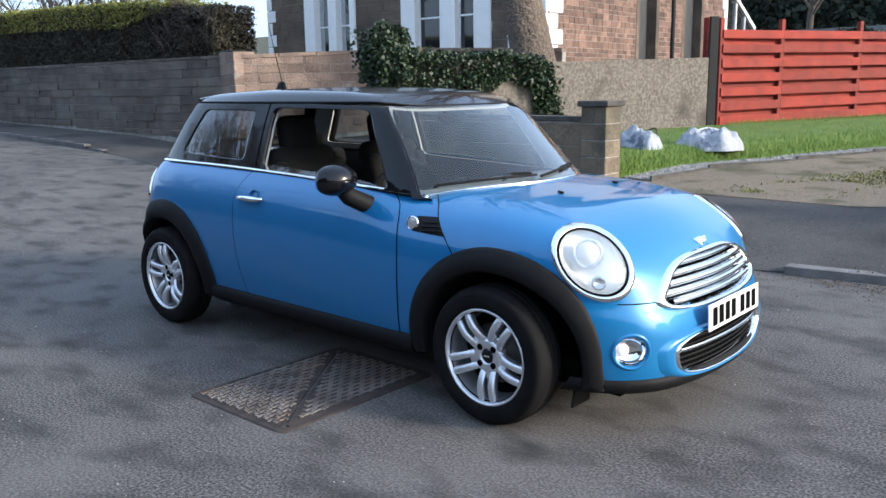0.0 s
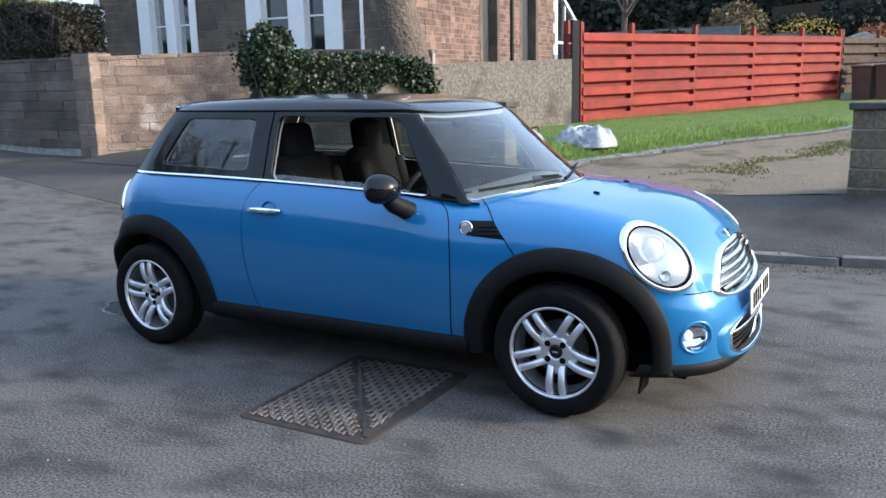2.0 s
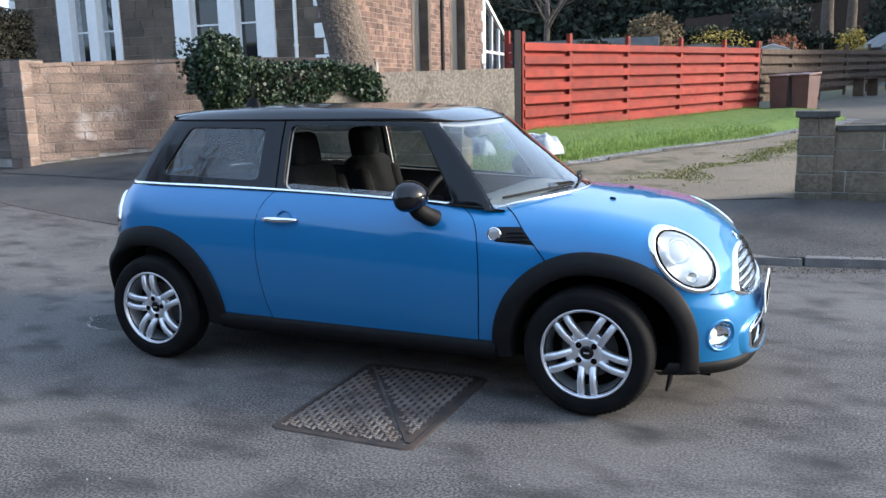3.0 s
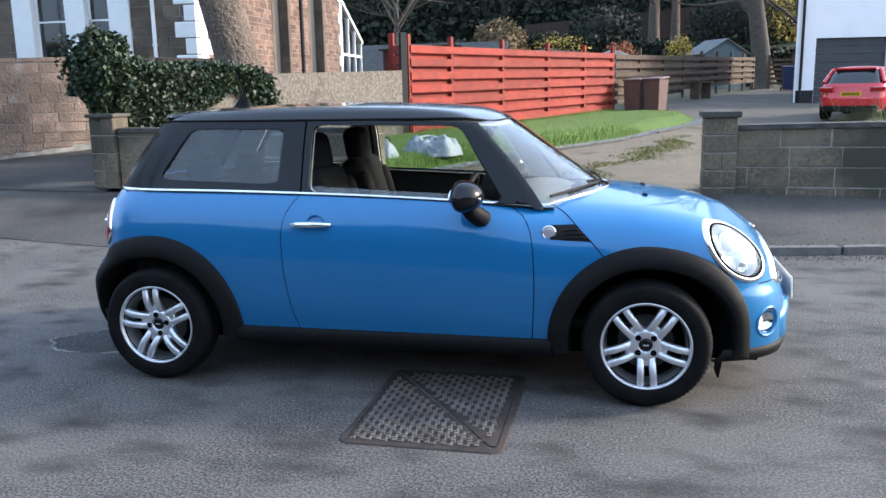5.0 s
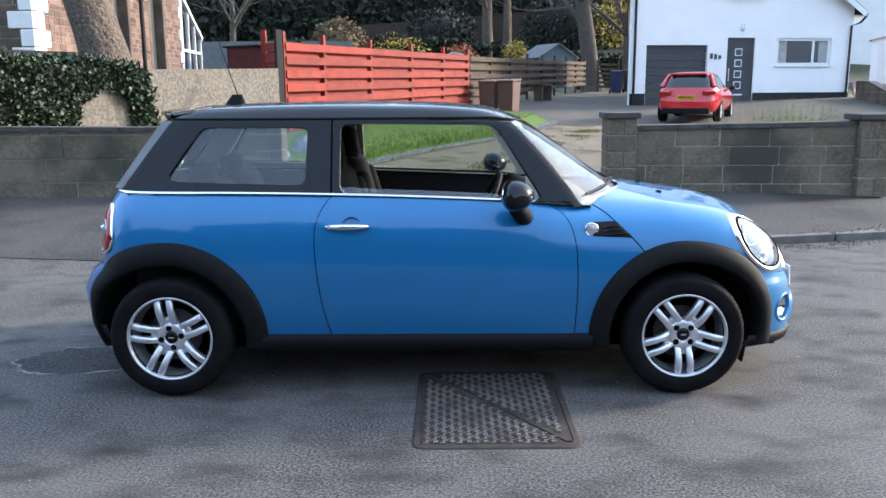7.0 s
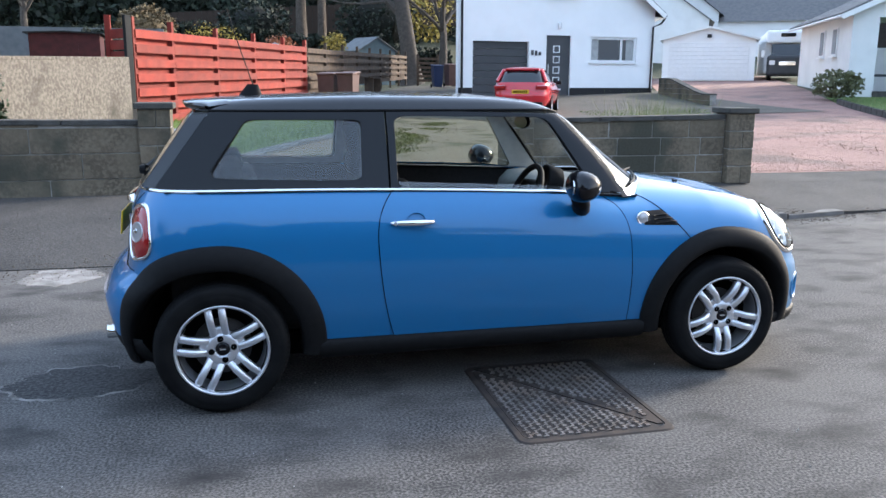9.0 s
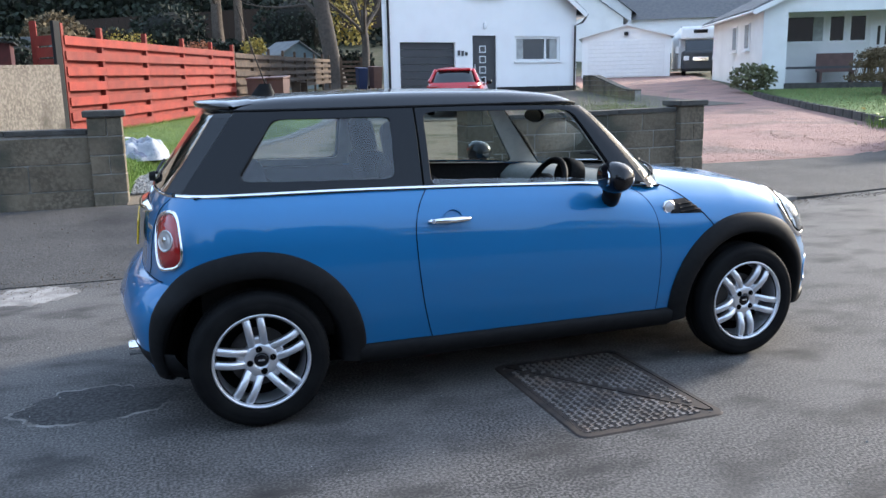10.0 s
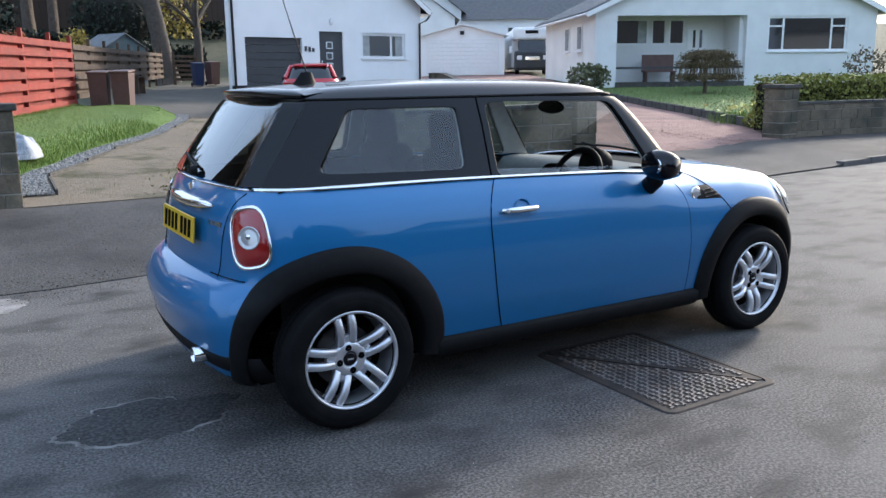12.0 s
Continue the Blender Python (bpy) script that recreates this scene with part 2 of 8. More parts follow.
M_REDLENS = material("red_lens", (0.33, 0.012, 0.012), 0.08, 0.0, coat=1.0)
M_PLATEW = material("plate_white", (0.72, 0.72, 0.70), 0.35)
M_PLATEY = material("plate_yellow", (0.75, 0.46, 0.02), 0.35)
M_CARPET = material("dark_carpet", (0.012, 0.012, 0.012), 0.95, color2=(0.018, 0.018, 0.018), scale=60)
M_SEAT = material("seat_cloth", (0.006, 0.0058, 0.0056), 0.92, color2=(0.010, 0.0097, 0.0094), scale=40, spec=0.2, bump=0.001, bump_scale=300)
M_DASH = material("dashboard_grey", (0.23, 0.24, 0.23), 0.75, color2=(0.19, 0.20, 0.19), scale=40)
M_YELLOWPALE = material("daffodil_bloom", (0.72, 0.66, 0.25), 0.7, island=0.2)

# ---- building helpers ----
def mesh_object(name, bm, mat, smooth=False):
    me = bpy.data.meshes.new(name)
    bm.to_mesh(me)
    bm.free()
    if mat is not None:
        me.materials.append(mat)
    if smooth:
        me.polygons.foreach_set("use_smooth", [True] * len(me.polygons))
    return new(name, me)


def part(name, bm, mat, parent=None, label="", smooth=False):
    """Links a bmesh as one mesh object under a thing or a part. The mesh is in the thing's own space."""
    ob = mesh_object(name, bm, mat, smooth)
    ob.parent = parent
    if label:
        tagged(ob, label)
    return ob


def thing(name, label, category, group="", kind="", at=None):
    ob = new(name)
    ob.empty_display_size = 0.1
    if at is not None:
        ob.matrix_basis = at
    return tagged(ob, label, category, group, kind)


def add_box(bm, size, m=Matrix(), bevel=0.0, segs=1):
    """A box of that size, centred on the pose m."""
    made = bmesh.ops.create_cube(bm, size=1.0, matrix=m @ Matrix.Diagonal((*size, 1)))
    if bevel:
        edges = list({e for v in made["verts"] for e in v.link_edges})
        bmesh.ops.bevel(bm, geom=edges, offset=bevel, segments=segs, affect="EDGES", profile=0.5)
    return bm


def box(size, m=Matrix(), bevel=0.0, segs=1):
    return add_box(bmesh.new(), size, m, bevel, segs)


def span(x0, x1, y0, y1, z0, z1, bevel=0.0, segs=1):
    return box((x1 - x0, y1 - y0, z1 - z0), Matrix.Translation(((x0 + x1) / 2, (y0 + y1) / 2, (z0 + z1) / 2)), bevel, segs)


def add_grid(bm, pts, flip=False, wrap_u=False, wrap_v=False):
    """Faces over a rectangular array (rows, columns, 3) of places."""
    rows, cols = len(pts), len(pts[0])
    vs = [[bm.verts.new(tuple(p)) for p in row] for row in pts]
    for i in range(rows if wrap_u else rows - 1):
        for j in range(cols if wrap_v else cols - 1):
            a, b, c, d = vs[i][j], vs[i][(j + 1) % cols], vs[(i + 1) % rows][(j + 1) % cols], vs[(i + 1) % rows][j]
            try:
                bm.faces.new((a, d, c, b) if flip else (a, b, c, d))
            except ValueError:
                pass
    return vs


def grid(pts, flip=False, wrap_u=False, wrap_v=False):
    bm = bmesh.new()
    add_grid(bm, pts, flip, wrap_u, wrap_v)
    return bm


def add_lathe(bm, profile, n=32, m=Matrix()):
    """Turns (radius, height) pairs round the local z axis."""
    rows = []
    for r, h in profile:
        rows.append([m @ Vector((r * math.cos(2 * math.pi * k / n), r * math.sin(2 * math.pi * k / n), h)) for k in range(n)])
    return add_grid(bm, rows, wrap_v=True)


def lathe(profile, n=32, m=Matrix()):
    bm = bmesh.new()
    add_lathe(bm, profile, n, m)
    return bm


def add_tube(bm, path, radius, n=8, caps=True):
    """A round tube along places; radius is a number or one for each place."""
    pts = [Vector(p) for p in path]
    rows = []
    for i, p in enumerate(pts):
        d = (pts[min(i + 1, len(pts) - 1)] - pts[max(i - 1, 0)]).normalized()
        side = d.orthogonal().normalized() if abs(d.z) > 0.9 else d.cross(Vector((0, 0, 1))).normalized()
        up = side.cross(d)
        r = radius if isinstance(radius, (int, float)) else radius[i]
        rows.append([p + (side * math.cos(2 * math.pi * k / n) + up * math.sin(2 * math.pi * k / n)) * r for k in range(n)])
    vs = add_grid(bm, rows, wrap_v=True)
    if caps:
        for ring in (vs[0], vs[-1]):
            try:
                bm.faces.new(ring)
            except ValueError:
                pass
    return bm


def tube(path, radius, n=8):
    return add_tube(bmesh.new(), path, radius, n)


def extrude_outline(bm, outline, depth, m=Matrix()):
    """A plate: a flat outline (x, y) with a depth along the local z."""
    a = [bm.verts.new(m @ Vector((x, y, 0))) for x, y in outline]
    b = [bm.verts.new(m @ Vector((x, y, depth))) for x, y in outline]
    bm.faces.new(list(reversed(a)))
    bm.faces.new(b)
    k = len(a)
    for i in range(k):
        bm.faces.new((a[i], a[(i + 1) % k], b[(i + 1) % k], b[i]))
    return bm


def spline(*pts):
    """A monotone cubic through (t, value) pairs, for numbers and arrays."""
    xs, ys = np.array([p[0] for p in pts], float), np.array([p[1] for p in pts], float)
    h = np.diff(xs)
    d = np.diff(ys) / h
    mm = np.zeros(len(xs))
    for i in range(1, len(xs) - 1):
        if d[i - 1] * d[i] > 0:
            w1, w2 = 2 * h[i] + h[i - 1], h[i] + 2 * h[i - 1]
            mm[i] = (w1 + w2) / (w1 / d[i - 1] + w2 / d[i])
    mm[0], mm[-1] = d[0], d[-1]

    def at(t):
        t = np.clip(np.asarray(t, float), xs[0], xs[-1])
        i = np.clip(np.searchsorted(xs, t, side="right") - 1, 0, len(xs) - 2)
        s = (t - xs[i]) / h[i]
        return (ys[i] * (1 + 2 * s) * (1 - s) ** 2 + mm[i] * h[i] * s * (1 - s) ** 2 + ys[i + 1] * s * s * (3 - 2 * s) + mm[i + 1] * h[i] * s * s * (s - 1))
    return at


# ---- the ground ----
KERB_Y = spline((-60, 6.3), (-22, 4.9), (-13, 4.5), (-4.5, 2.75), (-2.4, 2.45), (0, 2.68), (2.6, 2.98), (4.4, 3.33), (7, 3.75), (10, 3.95), (20, 4.2), (60, 2))
WALL_Y = 5.35
road_z = spline((-80, 1.6), (-22, 0.48), (-10, 0.18), (-4, 0.0), (6, 0.0), (12, 0.02), (80, 0.2))
kerb_step = spline((-80, 0.09), (-13.5, 0.09), (-12.6, 0.006), (1.0, 0.006), (1.9, 0.07), (4.6, 0.07), (5.6, 0.02), (9.2, 0.02), (9.9, 0.09), (80, 0.09))


land_sag = spline((5.35, 0.0), (11, 0.03), (16, 0.14), (21, 0.19), (25, 0.11), (30, 0.0), (60, 0.0))


def pave_z(x, y):
    return road_z(x) + kerb_step(x) + np.clip((y - KERB_Y(x)) * 0.075, 0, 0.2)


def ground_z(x, y):
    """The height of the land behind the kerb."""
    base = pave_z(x, np.minimum(y, WALL_Y))
    return base - land_sag(y) + np.clip(y - WALL_Y, 0, 60) * 0.030 + 0.02 * np.clip(x - 10, 0, 40) * np.clip((y - 6) / 10, 0, 1) + 0.16 * np.clip(y - 50, 0, 60)


def sheet(name, xs, f0, f1, rows, zf, mat, kind="structure", label="", category=""):
    """A ground sheet between the lines f0(x) and f1(x)."""
    pts = []
    for k in range(rows + 1):
        row = []
        for x in xs:
            y = f0(x) + (f1(x) - f0(x)) * k / rows
            row.append((x, y, float(zf(x, y))))
        pts.append(row)
    return tagged(mesh_object(name, grid(pts), mat, True), label, category, kind=kind)


XS = [-60 + 1.0 * i for i in range(181)]
sheet("road", XS, lambda x: -60, KERB_Y, 60, lambda x, y: road_z(x), M_ASPHALT, label="worn grey asphalt road with dark patches", category="road")
sheet("pavement", XS, KERB_Y, lambda x: WALL_Y, 6, pave_z, M_PAVE, label="dark tarmac pavement strewn with grit", category="pavement")
tagged(mesh_object("pavement_edge", grid([[(x, KERB_Y(x) + 0.004, road_z(x) - 0.05) for x in XS], [(x, KERB_Y(x) + 0.004, pave_z(x, KERB_Y(x)) + 0.001) for x in XS]]), M_PAVE), "worn dark tarmac edge of the pavement", "pavement", kind="structure")
far_xs = [-200 + 10.0 * i for i in range(17)] + [-40 + 1.0 * i for i in range(80)] + [40 + 10.0 * i for i in range(27)]
sheet("ground", far_xs, lambda x: WALL_Y - 0.02, lambda x: 300, 90, lambda x, y: ground_z(x, y) - 0.05, M_SOIL, label="rising garden ground behind the walls", category="ground")
tagged(mesh_object("ground_far", grid([[(x, y, -0.25) for x in (-900, -60, 0, 120, 900)] for y in (-900, -60.0)]), M_GRASS), "far ground across the street", "ground", kind="structure")

FENCE_A, FENCE_B = Vector((-2.95, 11.0)), Vector((0.62, 21.0))
FENCE_WAY = (FENCE_B - FENCE_A).normalized()


def fence_x(y):
    return FENCE_A.x + (y - FENCE_A.y) * FENCE_WAY.x / FENCE_WAY.y


lawn_edge_x = spline((5.8, -1.90), (7.3, -1.84), (7.9, -1.66), (8.7, -1.25), (9.5, -0.95), (10.5, -0.50), (12.3, 0.40), (14.7, 1.45), (18.7, 2.85), (20.4, 3.15), (21.6, 2.2), (22.2, 1.2))


def wallg_x(y):
    return -5.6 + (y - 6.3) * (2.68 / 4.65)


def lawn_left_x(y):
    return np.where(y < 10.9, np.maximum(wallg_x(y), -5.4), fence_x(y))


def lawn_z(x, y):
    d = np.clip(lawn_edge_x(y) - x, 0, 9)
    return ground_z(x, y) + 0.04 + 0.50 * np.clip(d, 0, 0.4) + 0.05 * np.clip(d - 0.4, 0, 2)


def patch(name, y0, y1, rows, cols, fx0, fx1, zf, mat, label, category, lift=0.0):
    """A sheet of ground between two lines that run away from the street."""
    pts = []
    for k in range(rows + 1):
        y = y0 + (y1 - y0) * k / rows
        a, b = float(fx0(y)), float(fx1(y))
        pts.append([(a + (b - a) * j / cols, y, float(zf(a + (b - a) * j / cols, y)) + lift) for j in range(cols + 1)])
    return tagged(mesh_object(name, grid(pts), mat, True), label, category, kind="structure")


patch("lawn", 5.9, 22.2, 60, 16, lawn_left_x, lawn_edge_x, lawn_z, M_GRASS, "bright green mown lawn beside the driveway", "lawn")
patch("driveway", 5.30, 20.0, 50, 10, lambda y: lawn_edge_x(max(y, 5.8)) - 0.02, lambda y: 2.2 + 0.36 * (y - 5.3), ground_z, M_DRIVE, "worn gravel driveway with mossy strips", "driveway", 0.005)
patch("forecourt", 18.5, 42.0, 40, 12, lambda y: lawn_edge_x(min(y, 21.6)) if y < 21.6 else fence_x(y), lambda y: 17.0, ground_z, M_FORECOURT, "dark tarmac forecourt before the white house", "forecourt", 0.024)
patch("front_garden", 5.55, 19.0, 20, 6, lambda y: 2.2 + 0.36 * (y - 5.3), lambda y: 5.4 + 0.62 * (y - 5.5), ground_z, M_FORECOURT, "tarmac front garden behind the block wall", "garden", 0.018)
patch("bungalow_lawn", 6.9, 24.5, 30, 10, lambda y: 10.92 + 0.55 * (y - 5.3) if y < 20 else 19.02 + 0.55 * (y - 20), lambda y: 40.0, ground_z, M_GRASS, "yellowish green lawn before the bungalow", "lawn", 0.004)
patch("gravel_drive", 6.2, 45, 40, 10, lambda y: 5.45 + 0.47 * (y - 5.3), lambda y: 10.9 + 0.55 * (y - 5.3) if y < 20 else 18.99 + 0.55 * (y - 20), ground_z, M_REDGRAVEL, "red gravel driveway between the garden walls", "driveway", 0.007)
sheet("pavement_west", [-60 + 2.0 * i for i in range(26)], lambda x: WALL_Y - 0.01, lambda x: 6.5, 3, lambda x, y: ground_z(x, y) + 0.003, M_PAVE, label="dark tarmac pavement below the rough wall", category="pavement")
sheet("pavement_east", [5.0 + 1.0 * i for i in range(56)], lambda x: WALL_Y - 0.01, lambda x: 6.3, 3, lambda x, y: ground_z(x, y) + 0.003, M_PAVE, label="dark tarmac pavement beside the gravel drive", category="pavement")
patch("house_entrance", 5.30, 10.5, 16, 6, lambda y: -10.0 + max(0.0, (y - 6.3)) * 0.70, lambda y: -5.7, lambda x, y: ground_z(x, y) + 0.06 * max(0, y - 5.3), M_PAVE, "sloping tarmac entrance beside the sandstone wall", "driveway", 0.01)


# ---- masonry ----
def unit_block(name, bevel):
    bm = bmesh.new()
    add_box(bm, (1, 1, 1), Matrix(), bevel)
    me = bpy.data.meshes.new(name)
    bm.to_mesh(me)
    bm.free()
    return me


UNIT = {}


def piece(name, size, m, mat, parent):
    """One stone, brick or board: an object on a shared mesh."""
    key = (mat.name, name)
    if key not in UNIT:
        UNIT[key] = unit_block(name, 0.03)
        UNIT[key].materials.append(mat)
    ob = new(name, UNIT[key])
    ob.parent = parent
    ob.matrix_basis = m @ Matrix.Diagonal((*size, 1))
    return ob


def along(a, b):
    """A frame at a with x towards b."""
    d = Vector((b[0] - a[0], b[1] - a[1], 0))
    return Matrix.Translation((a[0], a[1], 0)) @ Matrix.Rotation(math.atan2(d.y, d.x), 4, "Z"), d.length


rnd = random.Random(7)
later = []


def coursed(wall, m, length, base, top, thick, course, lens, mat, name="block", proud=0.012, mortar=0.012, face=-1, jitter=0.004, stop=None):
    """Courses of stones on the face of a wall; base and top are functions of the way along it."""
    z = min(base(0), base(length))
    row = 0
    while z < max(top(0), top(length)) - 0.02:
        x = -rnd.uniform(0, lens[0]) if row % 2 else 0.0
        while x < length - 0.01:
            w = rnd.uniform(*lens)
            x0, x1 = max(x, 0.0), min(x + w, length)
            if length - x1 < lens[0] * 0.35:
                x1 = length
            mid = (x0 + x1) / 2
            z0, z1 = max(z, base(mid)), min(z + course, top(mid))
            if x1 - x0 > 0.04 and z1 - z0 > 0.03 and (stop is None or mid < stop):
                p = proud + rnd.uniform(-jitter, jitter)
                later.append((name, (x1 - x0 - mortar, 0.06, z1 - z0 - mortar), m @ Matrix.Translation((mid, face * (thick / 2 - 0.03 + p), (z0 + z1) / 2)) @ Matrix.Rotation(rnd.uniform(-1, 1) * jitter, 4, "Z"), mat, wall))
            x = x1 if x1 == length else x + w
        z += course
        row += 1


def masonry_wall(name, a, b, thick, base, top, course, lens, mat, label, coping=0.06, cope_out=0.03, core=M_MORTAR, proud=0.012, jitter=0.004, both=True, cope_mat=None, piece_name="block"):
    """A wall from a to b: a core, stones on its faces and a coping."""
    m, length = along(a, b)
    w = tagged(new(name), label, "wall", kind="structure")
    n = max(2, int(length / 0.6))
    rows = []
    for k in range(n + 1):
        x = length * k / n
        z0, z1 = base(x) - 0.15, top(x)
        rows.append([m @ Vector((x, s * thick / 2, z)) for s, z in ((-1, z0), (-1, z1), (1, z1), (1, z0))])
    bm = grid(rows)
    bm.verts.ensure_lookup_table()
    bm.faces.new([bm.verts[i] for i in range(4)])
    bm.faces.new([bm.verts[len(bm.verts) - 4 + i] for i in range(4)])
    part("core", bm, core, w)
    coursed(w, m, length, base, top, thick, course, lens, mat, piece_name, proud, face=-1, jitter=jitter)
    if both:
        coursed(w, m, length, base, top, thick, course * 1.0, lens, mat, piece_name, proud, face=1, jitter=jitter)
    if coping:
        k = max(1, round(length / 0.75))
        for i in range(k):
            x0, x1 = length * i / k, length * (i + 1) / k
            z0, z1 = top(x0), top(x1)
            later.append(("coping_stone", (x1 - x0 - 0.008, thick + 2 * cope_out, coping), m @ Matrix.Translation(((x0 + x1) / 2, 0, (z0 + z1) / 2 + coping / 2)) @ Matrix.Rotation(-math.atan2(z1 - z0, x1 - x0), 4, "Y"), cope_mat or M_COPING, w))
    return w


def pier(name, x0, x1, y0, y1, z0, z1, courses, mat, label, cap=0.07, cap_out=0.035, turn=0.0):
    """A gate pier of single blocks under a cap."""
    p = tagged(new(name), label, "pillar", kind="structure")
    m = Matrix.Translation(((x0 + x1) / 2, (y0 + y1) / 2, 0)) @ Matrix.Rotation(radians(turn), 4, "Z")
    w, d = x1 - x0, y1 - y0
    part("core", box((w - 0.02, d - 0.02, z1 - z0), m @ Matrix.Translation((0, 0, (z0 + z1) / 2))), M_MORTAR, p)
    h = (z1 - z0) / courses
    for k in range(courses):
        if k % 2:
            later.append(("block", (w, d, h - 0.012), m @ Matrix.Translation((0, 0, z0 + h * (k + 0.5))) @ Matrix.Rotation(rnd.uniform(-0.01, 0.01), 4, "Z"), mat, p))
        else:
            later.append(("block", (w * 0.55 - 0.006, d + 0.004, h - 0.012), m @ Matrix.Translation((-w * 0.225, 0, z0 + h * (k + 0.5))), mat, p))
            later.append(("block", (w * 0.45 - 0.006, d + 0.004, h - 0.012), m @ Matrix.Translation((w * 0.275, 0, z0 + h * (k + 0.5))), mat, p))
    part("cap", box((w + 2 * cap_out, d + 2 * cap_out, cap), m @ Matrix.Translation((0, 0, z1 + cap / 2)), 0.012, 2), M_COPING, p, "dark stone cap")
    return p


# block walls along the pavement
pier("gate_pillar_east", 2.03, 2.39, 5.30, 5.66, 0.12, 1.11, 5, M_BLOCK, "grey split-block gate pillar with a flat dark cap")
masonry_wall("garden_wall_east", (2.39, 5.44), (4.95, 5.28), 0.20, lambda x: 0.10 + 0.02 * x, lambda x: 0.97 + 0.016 * x, 0.225, (0.44, 0.62), M_BLOCK, "grey concrete block garden wall with a dark coping", coping=0.055, proud=0.007, jitter=0.006)
pier("end_pillar_east", 4.95, 5.31, 5.08, 5.44, 0.18, 1.08, 4, M_BLOCK, "grey block end pillar with a flat dark cap")
pier("gate_pillar_west", -2.26, -1.90, 5.52, 5.88, 0.12, 1.15, 5, M_BLOCK, "grey split-block gate pillar with a flat dark cap")
masonry_wall("garden_wall_west", (-5.52, 5.58), (-2.26, 5.70), 0.20, lambda x: 0.14 - 0.02 * x, lambda x: 1.0 - 0.01 * x, 0.29, (0.85, 1.45), M_BLOCK, "low grey block garden wall under ivy", coping=0.055)
pier("ivy_pillar", -5.90, -5.54, 5.42, 5.78, 0.25, 1.20, 4, M_BLOCK, "grey block pillar overgrown with ivy", cap=0.05)
pier("gate_pillar_far", 10.86, 11.30, 6.20, 6.64, 0.10, 1.16, 5, M_BLOCK, "grey block gate pillar beside a low hedge")
masonry_wall("garden_wall_far", (11.30, 6.42), (20.0, 5.6), 0.2, lambda x: 0.14, lambda x: 0.85, 0.2, (0.40, 0.50), M_BLOCK, "low grey garden wall below a clipped hedge", coping=0.05, both=False)
# sandstone walls of the stone house
masonry_wall("sandstone_wall", (-10.19, 6.15), (-8.15, 9.05), 0.28, lambda x: 0.38 + 0.09 * x, lambda x: 2.0 + 0.035 * x, 0.168, (0.28, 0.60), M_PINK, "pinkish coursed sandstone wall at the entrance", coping=0.07, both=False, piece_name="stone", proud=0.016, jitter=0.008, cope_mat=M_PINK)
masonry_wall("sandstone_wall_inner", (-8.15, 9.05), (-5.45, 10.03), 0.28, lambda x: 0.70, lambda x: 2.12 - 0.03 * x, 0.168, (0.30, 0.60), M_PINK, "pinkish coursed sandstone garden wall", coping=0.07, both=False, piece_name="stone", cope_mat=M_PINK)
pier("sandstone_pier", -10.50, -10.03, 5.90, 6.38, 0.28, 2.12, 9, M_PINK, "pale weathered sandstone gate pier", cap=0.02, cap_out=0.0)
masonry_wall("rough_wall", (-24.0, 6.35), (-10.50, 6.14), 0.34, lambda x: 0.72 - 0.021 * x, lambda x: 2.08 - 0.004 * x, 0.176, (0.55, 1.25), M_ROUGHWALL, "dark coursed rubble wall under the hedge", coping=0.05, both=False, piece_name="stone", proud=0.02, jitter=0.012, cope_mat=M_ROUGHWALL)

# rendered wall that runs up to the fence
m, length = along((-5.6, 6.3), (-3.03, 10.78))
wall = tagged(new("rendered_wall"), "buff cement-rendered boundary wall, stained", "wall", kind="structure")
rows = []
for k in range(13):
    x = length * k / 12
    zt = 1.70 + 0.12 * k / 12
    rows.append([m @ Vector((x, s * 0.11, z)) for s, z in ((-1, 0.2), (-1, zt), (1, zt), (1, 0.2))])
bm = grid(rows)
bm.verts.ensure_lookup_table()
bm.faces.new([bm.verts[len(bm.verts) - 4 + i] for i in range(4)])
bmesh.ops.recalc_face_normals(bm, faces=bm.faces)
part("core", bm, M_RENDER, wall)
m_cope = Matrix.Rotation(-math.atan2(0.12, length), 4, "Y")
for k in range(6):
    x0, x1 = length * k / 6, length * (k + 1) / 6
    later.append(("coping_stone", (x1 - x0 - 0.004, 0.235, 0.05), m @ Matrix.Translation(((x0 + x1) / 2, 0, 1.715 + 0.12 * (k + 0.5) / 6)) @ m_cope, M_RENDER, wall))

# kerb stones
kerb = tagged(new("kerb"), "dark stone kerb along the pavement", "kerb", kind="structure")


def kerb_run(x0, x1):
    x = x0
    while x < x1:
        w = rnd.uniform(0.75, 1.0)
        y = float(KERB_Y(x + w / 2))
        step = float(kerb_step(x + w / 2))
        slope = math.atan2(float(KERB_Y(x + w)) - float(KERB_Y(x)), w)
        z = float(road_z(x + w / 2))
        later.append(("kerb_stone", (w - 0.012, 0.14, step + 0.12), Matrix.Translation((x + w / 2, y + 0.05, z + step / 2 - 0.055)) @ Matrix.Rotation(slope + rnd.uniform(-0.01, 0.01), 4, "Z") @ Matrix.Rotation(rnd.uniform(-0.01, 0.01), 4, "X"), M_KERB, kerb))
        x += w


kerb_run(1.2, 5.4)
kerb_run(9.3, 24)
kerb_run(-30, -12.8)

# ---- the blue hatchback: its form as an implicit surface, from which all panels are solved ----
def smax(a, b, k):
    h = np.maximum(k - np.abs(a - b), 0) / k
    return np.maximum(a, b) + h * h * k * 0.25


